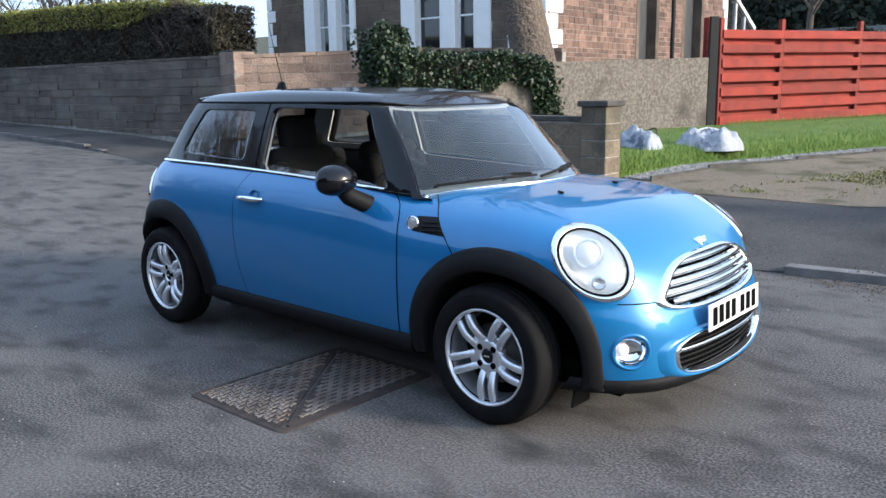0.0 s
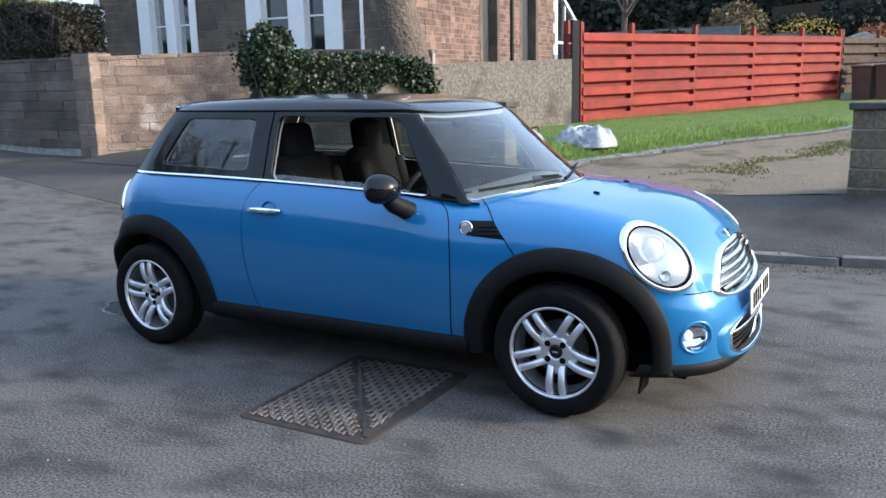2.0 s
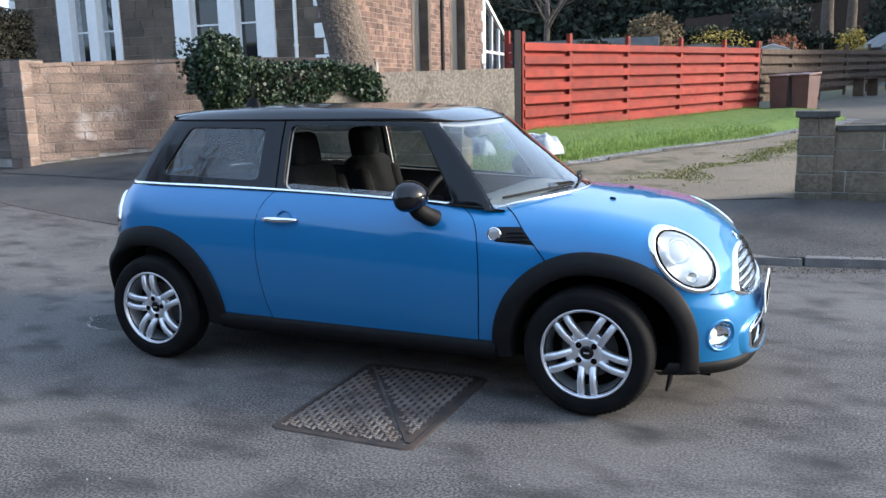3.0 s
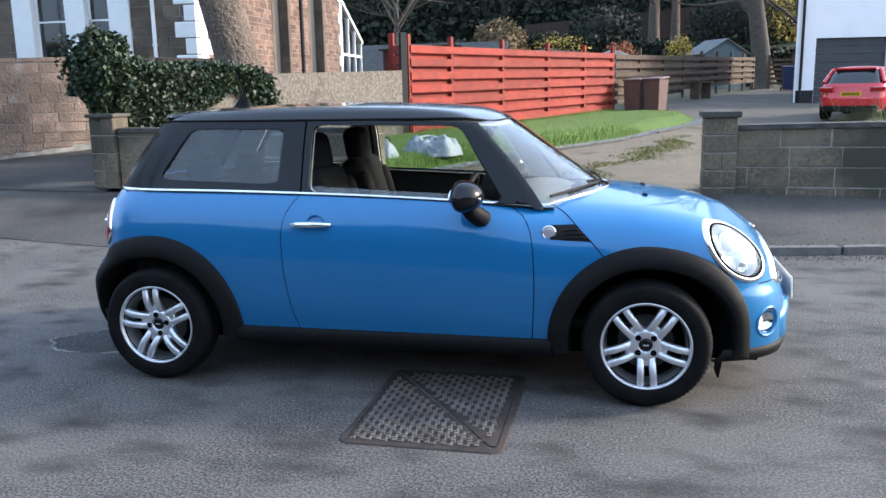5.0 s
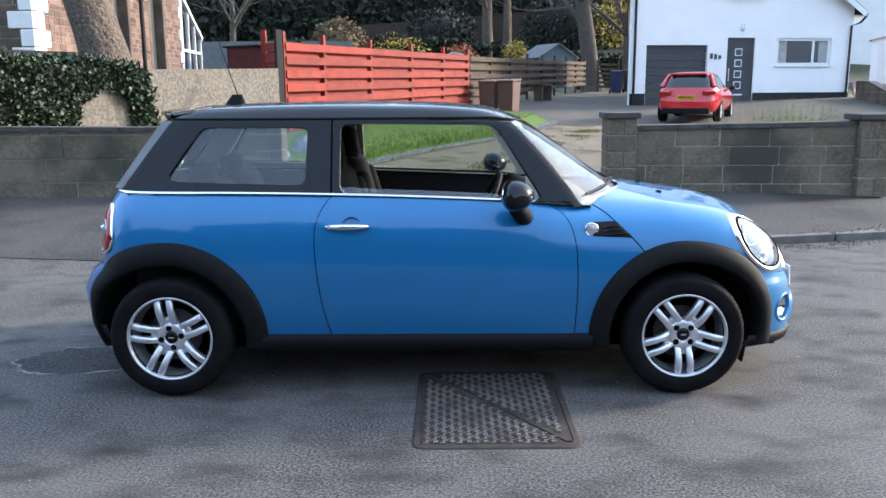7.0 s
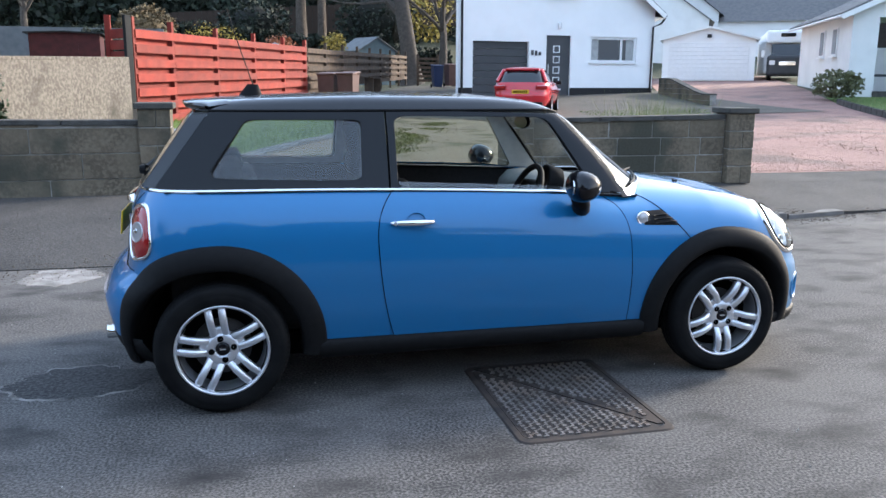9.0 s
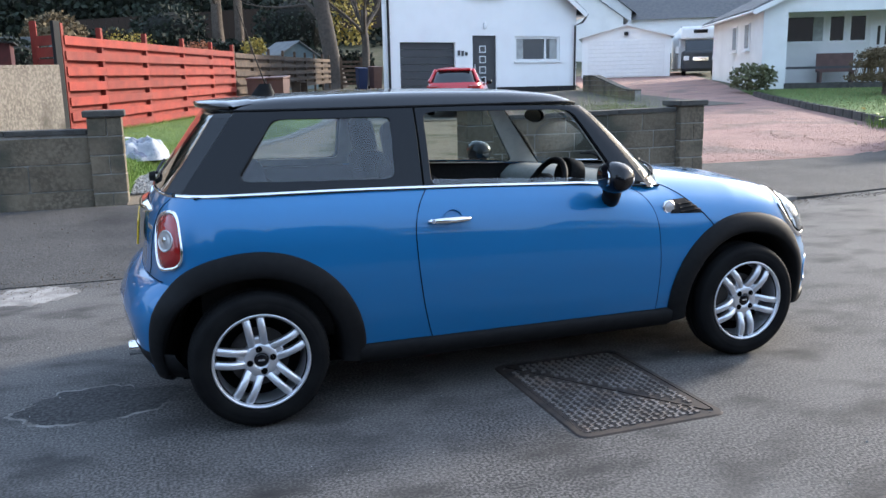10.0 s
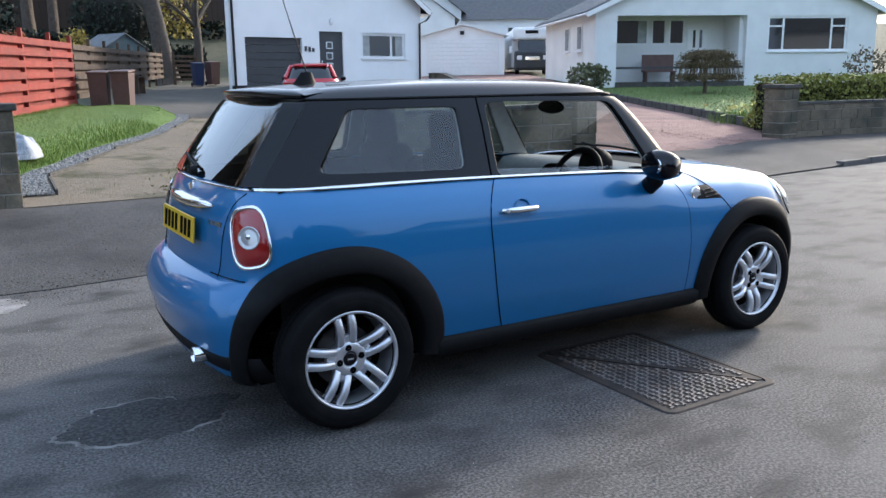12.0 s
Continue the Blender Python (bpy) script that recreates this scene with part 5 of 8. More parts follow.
for z, r, m in ((0.355, 0.0085, M_CHROME),):
    part("bar", tube([tuple(q) for q in at_front(lower_form, ys, 0 * ys + z, -0.004)], r, 8), m, lg, "chrome bar", True)
for k in range(7):
    ys = np.linspace(-0.40, 0.40, 24)
    part("mesh_bar", tube([tuple(q) for q in at_front(lower_form, ys, 0 * ys + 0.268 + 0.0225 * k, -0.025)], 0.0035, 5), M_PLASTIC, lg)


# ---- plates and badges ----
def plate(x, z, facing_front, mat, tilt):
    rot = Matrix.Rotation(radians(90), 4, "Z") @ Matrix.Rotation(radians(90), 4, "X") if facing_front else Matrix.Rotation(radians(-90), 4, "Z") @ Matrix.Rotation(radians(90), 4, "X")
    m = Matrix.Translation((x, 0, z)) @ Matrix.Rotation(radians(tilt), 4, "Y") @ rot
    holder = new("number_plate")
    holder.parent = car
    part("plate", box((0.52, 0.111, 0.008), m, 0.003), mat, holder, "white number plate" if facing_front else "yellow number plate")
    for cx in (-0.205, -0.143, -0.081, -0.019, 0.075, 0.137, 0.199):
        part("plain_bar", box((0.044, 0.076, 0.001), m @ Matrix.Translation((cx, 0, 0.0050))), M_DARK, holder)


plate(1.949, 0.465, True, M_PLATEW, -3)
plate(-1.688, 0.795, False, M_PLATEY, 6)
hb = at_front(lower_form, 0.0, 0.732, x0=0.0)
bm = lathe([(0.001, 0.008), (0.016, 0.007), (0.021, 0.003), (0.022, 0.0)], 24, Matrix.Translation((hb[0], 0, hb[2])) @ Matrix.Rotation(radians(48), 4, "Y"))
for s in (-1, 1):
    for k in range(3):
        add_box(bm, (0.007, 0.040 - 0.009 * k, 0.005), Matrix.Translation((hb[0], 0, hb[2])) @ Matrix.Rotation(radians(48), 4, "Y") @ Matrix.Translation((-0.010 + 0.009 * k, s * (0.038 - 0.003 * k), 0.003)))
part("hood_badge", bm, M_CHROME, car, "small chrome winged badge")
ys = np.linspace(-0.34, 0.34, 30)
rows = []
for y in ys:
    e = (1 - abs(y / 0.34) ** 4)
    p = at_back(lower_form, y, 0.900)
    rows.append([(p[0] + 0.004, y, p[2] + 0.020 * e + 0.002), (p[0] - 0.020 * e, y, p[2] + 0.022 * e), (p[0] - 0.036 * e, y, p[2] + 0.006), (p[0] - 0.034 * e, y, p[2] - 0.018 * e), (p[0] + 0.004, y, p[2] - 0.022 * e)])
part("hatch_handle", grid(rows), M_CHROME, car, "broad chrome hatch handle", True)
p = at_back(lower_form, 0.0, 0.955)
bm = lathe([(0.001, 0.008), (0.018, 0.007), (0.024, 0.0)], 24, Matrix.Translation(tuple(p)) @ Matrix.Rotation(radians(-66), 4, "Y"))
for s in (-1, 1):
    for k in range(3):
        add_box(bm, (0.004, 0.034 - 0.006 * k, 0.004), Matrix.Translation((p[0] - 0.006, s * 0.038, p[2] - 0.007 + 0.007 * k)))
part("hatch_badge", bm, M_CHROME, car, "small chrome winged badge")
bm = bmesh.new()
for k in range(6):
    y = -0.335 - 0.020 * k
    p = at_back(lower_form, y, 0.838)
    add_box(bm, (0.004, 0.014, 0.020), Matrix.Translation((p[0] - 0.001, y, p[2])))
part("model_script", bm, M_CHROME, car, "small chrome bars of script")


# ---- tail lamps and exhaust ----
for sgn in (1, -1):
    fix = (lambda b: b) if sgn > 0 else mirrored
    tl = new("tail_lamp")
    tl.parent = car
    part("bezel", fix(TAILLAMP.ring((1.04, 1.02, 0.97, 0.90, 0.88), (-0.004, 0.008, 0.014, 0.010, 0.0))), M_CHROME, tl, "bright chrome bezel", True)
    part("lens", fix(TAILLAMP.ring((0.90, 0.86, 0.6, 0.3, 0.01), (0.002, 0.009, 0.014, 0.016, 0.016))), M_REDLENS, tl, "glossy red lens", True)
    part("lamp_bowl", fix(TAILBOWL.ring((1.0, 0.95, 0.88, 0.84, 0.6, 0.3, 0.01), (0.012, 0.0185, 0.0185, 0.0165, 0.017, 0.0175, 0.0175))), M_LAMPCLEAR, tl, "round clear lamp", True)
    part("bulb_cover", fix(lathe([(0.001, 0.0085), (0.009, 0.0075), (0.012, 0.002)], 20, facing(TAILBOWL, 0.0, 0.004, 0.0145))), M_CHROME, tl)
part("exhaust_pipe", lathe([(0.030, -0.12), (0.032, 0.0), (0.034, 0.05), (0.031, 0.052), (0.029, 0.02), (0.028, -0.1), (0.001, -0.1)], 28, Matrix.Translation((-1.715, -0.40, 0.300)) @ Matrix.Rotation(radians(-90), 4, "Y")), M_CHROME, car, "chrome exhaust pipe", True)

# ---- inside the car ----
part("cabin_floor", span(-1.45, 0.95, -0.62, 0.62, 0.32, 0.36), M_CARPET, car)
for s in (-1, 1):
    bm = bmesh.new()
    rows = []
    for x in np.linspace(-1.45, 0.80, 16):
        b = float(BELT(x))
        w = float(-at_side(lower_form, x, b - 0.03)[1])
        rows.append([(x, s * (w - 0.05), 0.36), (x, s * (w - 0.055), 0.60), (x, s * (w - 0.075), 0.64), (x, s * (w - 0.05), 0.78), (x, s * (w - 0.03), b - 0.02), (x, s * (w - 0.012), b - 0.004)])
    part("inner_panel", grid(rows), M_CARPET, car)
part("parcel_shelf", span(-1.50, -1.12, -0.58, 0.58, 0.86, 0.90, 0.01), M_CARPET, car)


def seat(x, y):
    st = new("seat")
    st.parent = car
    st.matrix_basis = pose(x, y, 0.36)
    part("cushion", box((0.50, 0.48, 0.17), pose(0, 0, 0.17, 0, -6, 0), 0.06, 3), M_SEAT, st, "", True)
    part("backrest", box((0.15, 0.46, 0.58), pose(-0.30, 0, 0.44, 0, -16, 0), 0.074, 6), M_SEAT, st, "", True)
    for s in (-1, 1):
        part("bolster", box((0.13, 0.09, 0.46), pose(-0.255, s * 0.20, 0.42, 0, -16, 0), 0.04, 3), M_SEAT, st, "", True)
    part("headrest", box((0.11, 0.25, 0.21), pose(-0.385, 0, 0.79, 0, -10, 0), 0.054, 6), M_SEAT, st, "", True)


seat(-0.10, -0.35)
seat(-0.10, 0.35)
part("rear_bench", box((0.46, 1.10, 0.16), pose(-0.80, 0, 0.50, 0, -6, 0), 0.05, 2), M_SEAT, car, "", True)
for y in (-0.29, 0.29):
    part("rear_backrest", box((0.13, 0.52, 0.50), pose(-1.06, y, 0.76, 0, -18, 0), 0.05, 2), M_SEAT, car, "", True)
    part("rear_headrest", box((0.10, 0.28, 0.14), pose(-1.17, y, 1.03, 0, -12, 0), 0.04, 2), M_SEAT, car, "", True)
rows = []
for y in np.linspace(-0.62, 0.62, 20):
    e = 1 - 0.25 * abs(y / 0.62) ** 3
    rows.append([(0.42, y, 0.50), (0.44, y, 0.70), (0.47, y, 0.86), (0.53, y, 0.915), (0.70 * e + 0.1, y, 0.925), (0.92 - 0.5 * y * y, y, 0.915)])
part("dashboard", grid(rows), M_DASH, car, "grey moulded dashboard", True)
part("instrument_pod", lathe([(0.001, 0.012), (0.075, 0.012), (0.085, 0.03), (0.095, 0.02), (0.085, -0.06)], 28, Matrix.Translation((0.43, -0.35, 0.945)) @ Matrix.Rotation(radians(-78), 4, "Y")), M_PLASTIC, car, "", True)
part("centre_dial", lathe([(0.001, 0.01), (0.115, 0.01), (0.125, 0.02), (0.13, -0.05)], 32, Matrix.Translation((0.43, 0.0, 0.80)) @ Matrix.Rotation(radians(-80), 4, "Y")), M_PLASTIC, car, "", True)
for i in range(4):
    part("air_vent", tube([(0.60 + 0.02 * i, -0.30 + 0.0 * i - 0.14, 0.928), (0.60 + 0.02 * i, -0.44 - 0.10, 0.926)], 0.004, 5), M_DARK, car)
sw = new("steering_wheel")
sw.parent = car
sw.matrix_basis = Matrix.Translation((0.30, -0.35, 0.865)) @ Matrix.Rotation(radians(-66), 4, "Y")
part("rim", grid([[((0.180 + 0.016 * math.cos(b)) * math.cos(a), (0.180 + 0.016 * math.cos(b)) * math.sin(a), 0.016 * math.sin(b)) for b in np.linspace(0, 2 * math.pi, 11)[:-1]] for a in np.linspace(0, 2 * math.pi, 41)[:-1]], wrap_u=True, wrap_v=True), M_PLASTIC, sw, "", True)
part("boss", lathe([(0.001, 0.03), (0.05, 0.026), (0.068, 0.0), (0.06, -0.08)], 24), M_PLASTIC, sw, "", True)
for a in (90, 270, 180):
    part("wheel_spoke", box((0.12, 0.035, 0.014), Matrix.Rotation(radians(a), 4, "Z") @ Matrix.Translation((0.115, 0, 0.0)), 0.004), M_ALLOY, sw)
im = new("inner_mirror")
im.parent = car
part("housing", lathe([(0.001, -0.02), (0.05, -0.016), (0.062, 0.0), (0.060, 0.004)], 28, Matrix.Translation((0.40, -0.02, 1.245)) @ Matrix.Rotation(radians(-90), 4, "Y") @ Matrix.Diagonal((0.62, 1.9, 1, 1))), M_PLASTIC, im, "", True)
# gloss black in place of mirror: the dark reflection is put into the colour
part("mirror_glass", lathe([(0.001, 0.0045), (0.054, 0.0045), (0.056, 0.002)], 28, Matrix.Translation((0.394, -0.02, 1.245)) @ Matrix.Rotation(radians(-90), 4, "Y") @ Matrix.Diagonal((0.62, 1.95, 1, 1))), M_GLOSSBLACK, im, "mirror glass painted black as the dark cabin it reflects")
part("stem", tube([(0.42, -0.02, 1.25), (0.455, 0.0, 1.30)], 0.012, 8), M_PLASTIC, im)

# ---- helpers for many small pieces ----
gen = np.random.default_rng(5)


def raw_object(name, verts, faces, mat, parent=None, label="", kind=""):
    me = bpy.data.meshes.new(name)
    me.from_pydata(verts, [], faces)
    me.materials.append(mat)
    ob = new(name, me)
    ob.parent = parent
    return tagged(ob, label, kind=kind)


def leaves(name, centres, size, mat, parent, up=0.0, long=1.4, label="", kind="stuff"):
    """A small kite-shaped leaf at each place, turned at random; up draws the leaves upright."""
    c = np.asarray(centres, float)
    n = len(c)
    a = gen.normal(size=(n, 3))
    a[:, 2] += up * np.sign(a[:, 2] + 1e-9)
    a /= np.linalg.norm(a, axis=1)[:, None]
    b = np.cross(a, gen.normal(size=(n, 3)))
    b /= np.linalg.norm(b, axis=1)[:, None]
    s = size * gen.uniform(0.6, 1.3, size=(n, 1))
    v = np.stack([c - a * s * long / 2, c + b * s / 2, c + a * s * long / 2, c - b * s / 2], 1).reshape(-1, 3)
    f = np.arange(4 * n).reshape(-1, 4)
    return raw_object(name, v.tolist(), f.tolist(), mat, parent, label, kind)


def blades(name, xs, ys, zf, height, width, mat, label, category, lean=0.5, parent=None):
    """Grass blades: thin upright triangles."""
    n = len(xs)
    z = np.array([float(zf(x, y)) for x, y in zip(xs, ys)]) if callable(zf) else zf
    t = gen.uniform(0, 2 * math.pi, n)
    h = height * gen.uniform(0.5, 1.4, n)
    d = np.stack([np.cos(t), np.sin(t), 0 * t], 1) * width / 2
    tip = np.stack([gen.normal(0, lean, n) * h, gen.normal(0, lean, n) * h, h], 1)
    base = np.stack([xs, ys, z - 0.005], 1)
    v = np.stack([base - d, base + d, base + tip], 1).reshape(-1, 3)
    ob = raw_object(name, v.tolist(), np.arange(3 * n).reshape(-1, 3).tolist(), mat, parent, kind="stuff")
    return tagged(ob, label, category) if label else ob


def boxes(name, items, mat, parent, label="", kind="stuff"):
    """Many boxes as one mesh: (pose, size) pairs."""
    corner = np.array([(x, y, z) for x in (-0.5, 0.5) for y in (-0.5, 0.5) for z in (-0.5, 0.5)])
    quads = [(0, 1, 3, 2), (4, 6, 7, 5), (0, 4, 5, 1), (2, 3, 7, 6), (0, 2, 6, 4), (1, 5, 7, 3)]
    v, f = [], []
    for m, size in items:
        k = len(v)
        v += [tuple(m @ Vector(c * np.array(size))) for c in corner]
        f += [tuple(k + i for i in q) for q in quads]
    return raw_object(name, v, f, mat, parent, label, kind)


def wall_with_holes(m, length, z0, z1, thick, holes):
    """A wall along the local x with its face on y = 0 and openings (x0, x1, z0, z1) right through it."""
    bm = bmesh.new()
    xs = sorted({0.0, length, *[h[0] for h in holes], *[h[1] for h in holes]})
    for a, b in zip(xs[:-1], xs[1:]):
        spans = sorted((h[2], h[3]) for h in holes if h[0] <= a + 1e-6 and h[1] >= b - 1e-6)
        z = z0
        for lo, hi in spans + [(z1, z1)]:
            if lo > z + 1e-4:
                add_box(bm, (b - a, thick, lo - z), m @ Matrix.Translation(((a + b) / 2, thick / 2, (lo + z) / 2)))
            z = max(z, hi)
    bmesh.ops.remove_doubles(bm, verts=bm.verts, dist=0.0005)
    return bm


def window_unit(parent, m, x0, x1, z0, z1, bars=(), rails=(), frame=0.06, recess=0.10, mat=None, pane=None, name="window", sill=True, curtain=False):
    """A window in an opening: frame with upright bars and rails, panes, a sill."""
    mat, pane = mat or M_WHITEPAINT, pane or M_WINDOW
    w = new(name)
    w.parent = parent
    bm = bmesh.new()
    for a, b, c, d in ((x0, x0 + frame, z0, z1), (x1 - frame, x1, z0, z1), (x0 + frame, x1 - frame, z0, z0 + frame), (x0 + frame, x1 - frame, z1 - frame, z1)):
        add_box(bm, (b - a, 0.07, d - c), m @ Matrix.Translation(((a + b) / 2, recess, (c + d) / 2)))
    part("frame", bm, mat, w)
    edges = [x0 + frame] + [q for b in bars for q in (b - frame * 0.45, b + frame * 0.45)] + [x1 - frame]
    for b in bars:
        part("mullion", box((frame * 0.9, 0.065, z1 - z0 - 2 * frame), m @ Matrix.Translation((b, recess, (z0 + z1) / 2))), mat, w)
    for r in rails:
        part("rail", box((x1 - x0 - 2 * frame, 0.05, 0.05), m @ Matrix.Translation(((x0 + x1) / 2, recess + 0.002, r))), mat, w)
    for a, b in zip(edges[::2], edges[1::2]):
        part("pane", box((b - a, 0.012, z1 - z0 - 2 * frame), m @ Matrix.Translation(((a + b) / 2, recess + 0.02, (z0 + z1) / 2))), pane, w)
    if curtain:
        for a, b in ((x0 + frame, x0 + frame + (x1 - x0) * 0.16), (x1 - frame - (x1 - x0) * 0.16, x1 - frame)):
            rows = [[m @ Vector((a + (b - a) * k / 16, recess + 0.010 + 0.002 * (k % 2), z)) for k in range(17)] for z in (z0 + frame, z1 - frame)]
            part("curtain", grid(rows), M_CURTAIN, w, "pale net curtain")
    if sill:
        part("sill", box((x1 - x0 + 0.12, 0.16, 0.06), m @ Matrix.Translation(((x0 + x1) / 2, recess - 0.09, z0 - 0.03)), 0.008), mat, w)
    return w


def pipe(parent, m, x, z0, z1, r, mat, name="downpipe", off=0.06):
    bm = tube([m @ Vector((x, -off, z0)), m @ Vector((x, -off, z1))], r, 10)
    for z in np.arange(z0 + 0.4, z1, 1.6):
        add_lathe(bm, [(r, -0.03), (r * 1.35, -0.03), (r * 1.35, 0.03), (r, 0.03)], 10, m @ Matrix.Translation((x, -off, z)))
    return part(name, bm, mat, parent)


# ---- the red and the weathered fence ----
def board_fence(name, label, y0, y1, posts, mat, top, base, rows_n, pitch, plank, post_up, x_of):
    f = thing(name, label, "fence", kind="")
    ang = math.atan2(FENCE_WAY.y, FENCE_WAY.x)
    nrm = Vector((FENCE_WAY.y, -FENCE_WAY.x, 0))
    for y in posts:
        x = float(x_of(y))
        h0, h1 = base(y) - 0.2, top(y) + post_up
        later.append(("post", (0.09, 0.09, h1 - h0), Matrix.Translation((x, y, (h0 + h1) / 2)) @ Matrix.Rotation(ang + rnd.uniform(-0.04, 0.04), 4, "Z") @ Matrix.Rotation(rnd.uniform(-0.012, 0.012), 4, "Y"), mat, f))
    for a, b in zip(posts[:-1], posts[1:]):
        for k in range(rows_n):
            for side in (1, -1):
                drop = k * pitch + (0 if side > 0 else pitch / 2)
                ya, yb = a, b
                pa, pb = Vector((float(x_of(ya)), ya, top(ya) - drop - plank / 2)), Vector((float(x_of(yb)), yb, top(yb) - drop - plank / 2))
                if pa.z - plank / 2 < base(ya) + 0.02:
                    continue
                d = pb - pa
                m = Matrix.Translation((pa + pb) / 2 + nrm * side * 0.058) @ Matrix.Rotation(ang, 4, "Z") @ Matrix.Rotation(-math.atan2(d.z, math.hypot(d.x, d.y)) + rnd.uniform(-0.003, 0.003), 4, "Y")
                later.append(("board", (d.length - 0.006, 0.024, plank + rnd.uniform(-0.006, 0.004)), m, mat, f))
    return f


fence_top = spline((11, 2.34), (21, 2.48), (42, 2.90))


def fence_base(y):
    return float(ground_z(fence_x(y), y)) + 0.22


board_fence("red_fence", "bright red-stained timber fence of staggered boards", 11.0, 22.0, [11.12, 12.6, 14.75, 17.1, 19.4, 21.5], M_REDWOOD, lambda y: float(fence_top(y)), fence_base, 7, 0.252, 0.148, 0.20, fence_x)
board_fence("weathered_fence", "weathered brown timber fence of staggered boards", 21.6, 42.0, [21.62, 23.9, 26.3, 28.7, 31.1, 33.5, 35.9, 38.3, 40.6], M_OLDWOOD, lambda y: float(fence_top(y)) - 0.02, lambda y: fence_base(y) + 0.1, 6, 0.27, 0.15, 0.22, fence_x)
fr = thing("fence_return", "short red-stained fence panel behind the rendered wall", "fence")
later.append(("post", (0.10, 0.10, 1.5), pose(-3.35, 11.55, 1.85), M_REDWOOD, fr))
for k in range(4):
    later.append(("board", (0.55, 0.024, 0.16), pose(-3.18, 11.35, 2.27 - 0.19 * k, 0, 0, -48), M_REDWOOD, fr))
post = thing("black_post", "black felted post at the end of the red fence", "post")
part("board", box((0.17, 0.06, 2.2), pose(-2.955, 10.93, 1.46, 0, 0, 60), 0.006), M_BLACKTAR, post)

# ---- stone house ----
sh = thing("stone_house", "large brown and pink sandstone villa with white window surrounds", "house")
mf, lf = along((-21.8, 15.7), (-9.72, 15.7))
W1, W2 = (2.07, 4.62, 2.50, 5.6), (6.70, 10.22, 2.36, 5.6)
part("front_wall", wall_with_holes(mf, lf, 0.2, 9.0, 0.45, [W1, W2]), M_MORTAR, sh)
ms, ls = along((-9.72, 15.7), (-10.12, 28.4))
SA, SB = (5.35, 6.75, 1.2, 6.2), (8.85, 10.45, 1.2, 6.2)
part("side_wall", wall_with_holes(ms, ls, 0.2, 9.0, 0.45, [SA, SB]), M_MORTAR, sh)
part("back_wall", span(-21.8, -10.12, 28.0, 28.4, 0.2, 9.0), M_MORTAR, sh)
part("west_wall", span(-21.8, -21.4, 16.2, 28.0, 0.2, 9.0), M_MORTAR, sh)
rows = [[(-22.2, 15.3, 8.9), (-22.2, 22, 12.5), (-22.2, 28.8, 8.9)], [(-9.4, 15.3, 8.9), (-9.4, 22, 12.5), (-9.8, 28.8, 8.9)]]
part("roof", grid(rows), M_SLATE, sh, "grey slate roof")


def stone_face(m, length, z0, z1, holes, course, lens, depth=0.05):
    items = []
    z = z0
    while z < z1:
        c = rnd.uniform(*course)
        x = rnd.uniform(-lens[1], 0)
        while x < length:
            w = rnd.uniform(*lens)
            a, b = max(x, 0.0), min(x + w, length)
            zz0, zz1 = z, min(z + c, z1)
            for h in holes:
                if zz1 > h[2] and zz0 < h[3]:
                    if a < h[0] < b:
                        b = h[0]
                    elif a < h[1] < b:
                        a = h[1]
                    elif a >= h[0] and b <= h[1]:
                        a = b
            if b - a > 0.05:
                items.append((m @ Matrix.Translation(((a + b) / 2, 0.005 + rnd.uniform(0, 0.008), (zz0 + zz1) / 2)), (b - a - 0.016, depth, zz1 - zz0 - 0.016)))
            x += w
        z += c
    return items


boxes("stone", stone_face(mf, lf, 1.4, 6.4, [W1, W2], (0.24, 0.32), (0.4, 0.9)), M_ASHLAR, sh, "brown ashlar stones")
boxes("stone", stone_face(ms, ls, 1.4, 6.4, [SA, SB], (0.12, 0.21), (0.18, 0.46)), M_RUBBLE, sh, "red rubble stones")
for (x0, x1, z0, z1), glassed in ((W1, [(2.6, 3.3), (3.7, 4.35)]), (W2, [(7.3, 8.3), (8.9, 9.6)])):
    w = new("window")
    w.parent = sh
    solid = [(x0, glassed[0][0]), (glassed[0][1], glassed[1][0]), (glassed[1][1], x1)]
    for i, (a, b) in enumerate(solid):
        part("surround", box((b - a, 0.30, z1 - z0), mf @ Matrix.Translation(((a + b) / 2, 0.07, (z0 + z1) / 2)), 0.02), M_WHITEPAINT, w, "white painted stone surround")
    part("sill", box((x1 - x0 + 0.2, 0.36, 0.14), mf @ Matrix.Translation(((x0 + x1) / 2, 0.04, z0 - 0.07)), 0.015), M_WHITEPAINT, w)
    for a, b in glassed:
        part("pane", box((b - a, 0.02, z1 - z0), mf @ Matrix.Translation(((a + b) / 2, 0.17, (z0 + z1) / 2))), M_WINDOW, w)
        part("rail", box((b - a, 0.05, 0.05), mf @ Matrix.Translation(((a + b) / 2, 0.15, 3.50))), M_WHITEPAINT, w)
        part("sash", box((0.05, 0.05, z1 - z0), mf @ Matrix.Translation((a + 0.025, 0.15, (z0 + z1) / 2))), M_WHITEPAINT, w)
        part("sash", box((0.05, 0.05, z1 - z0), mf @ Matrix.Translation((b - 0.025, 0.15, (z0 + z1) / 2))), M_WHITEPAINT, w)
        rows = [[mf @ Vector((a + 0.05 + (b - a - 0.1) * (0.35 if x0 < 5 else 0.0) * k / 10, 0.155 + 0.004 * (k % 2), z)) for k in range(11)] for z in (z0, z1)]
        if x0 < 5:
            part("curtain", grid(rows), M_CURTAIN, w, "pale curtain")
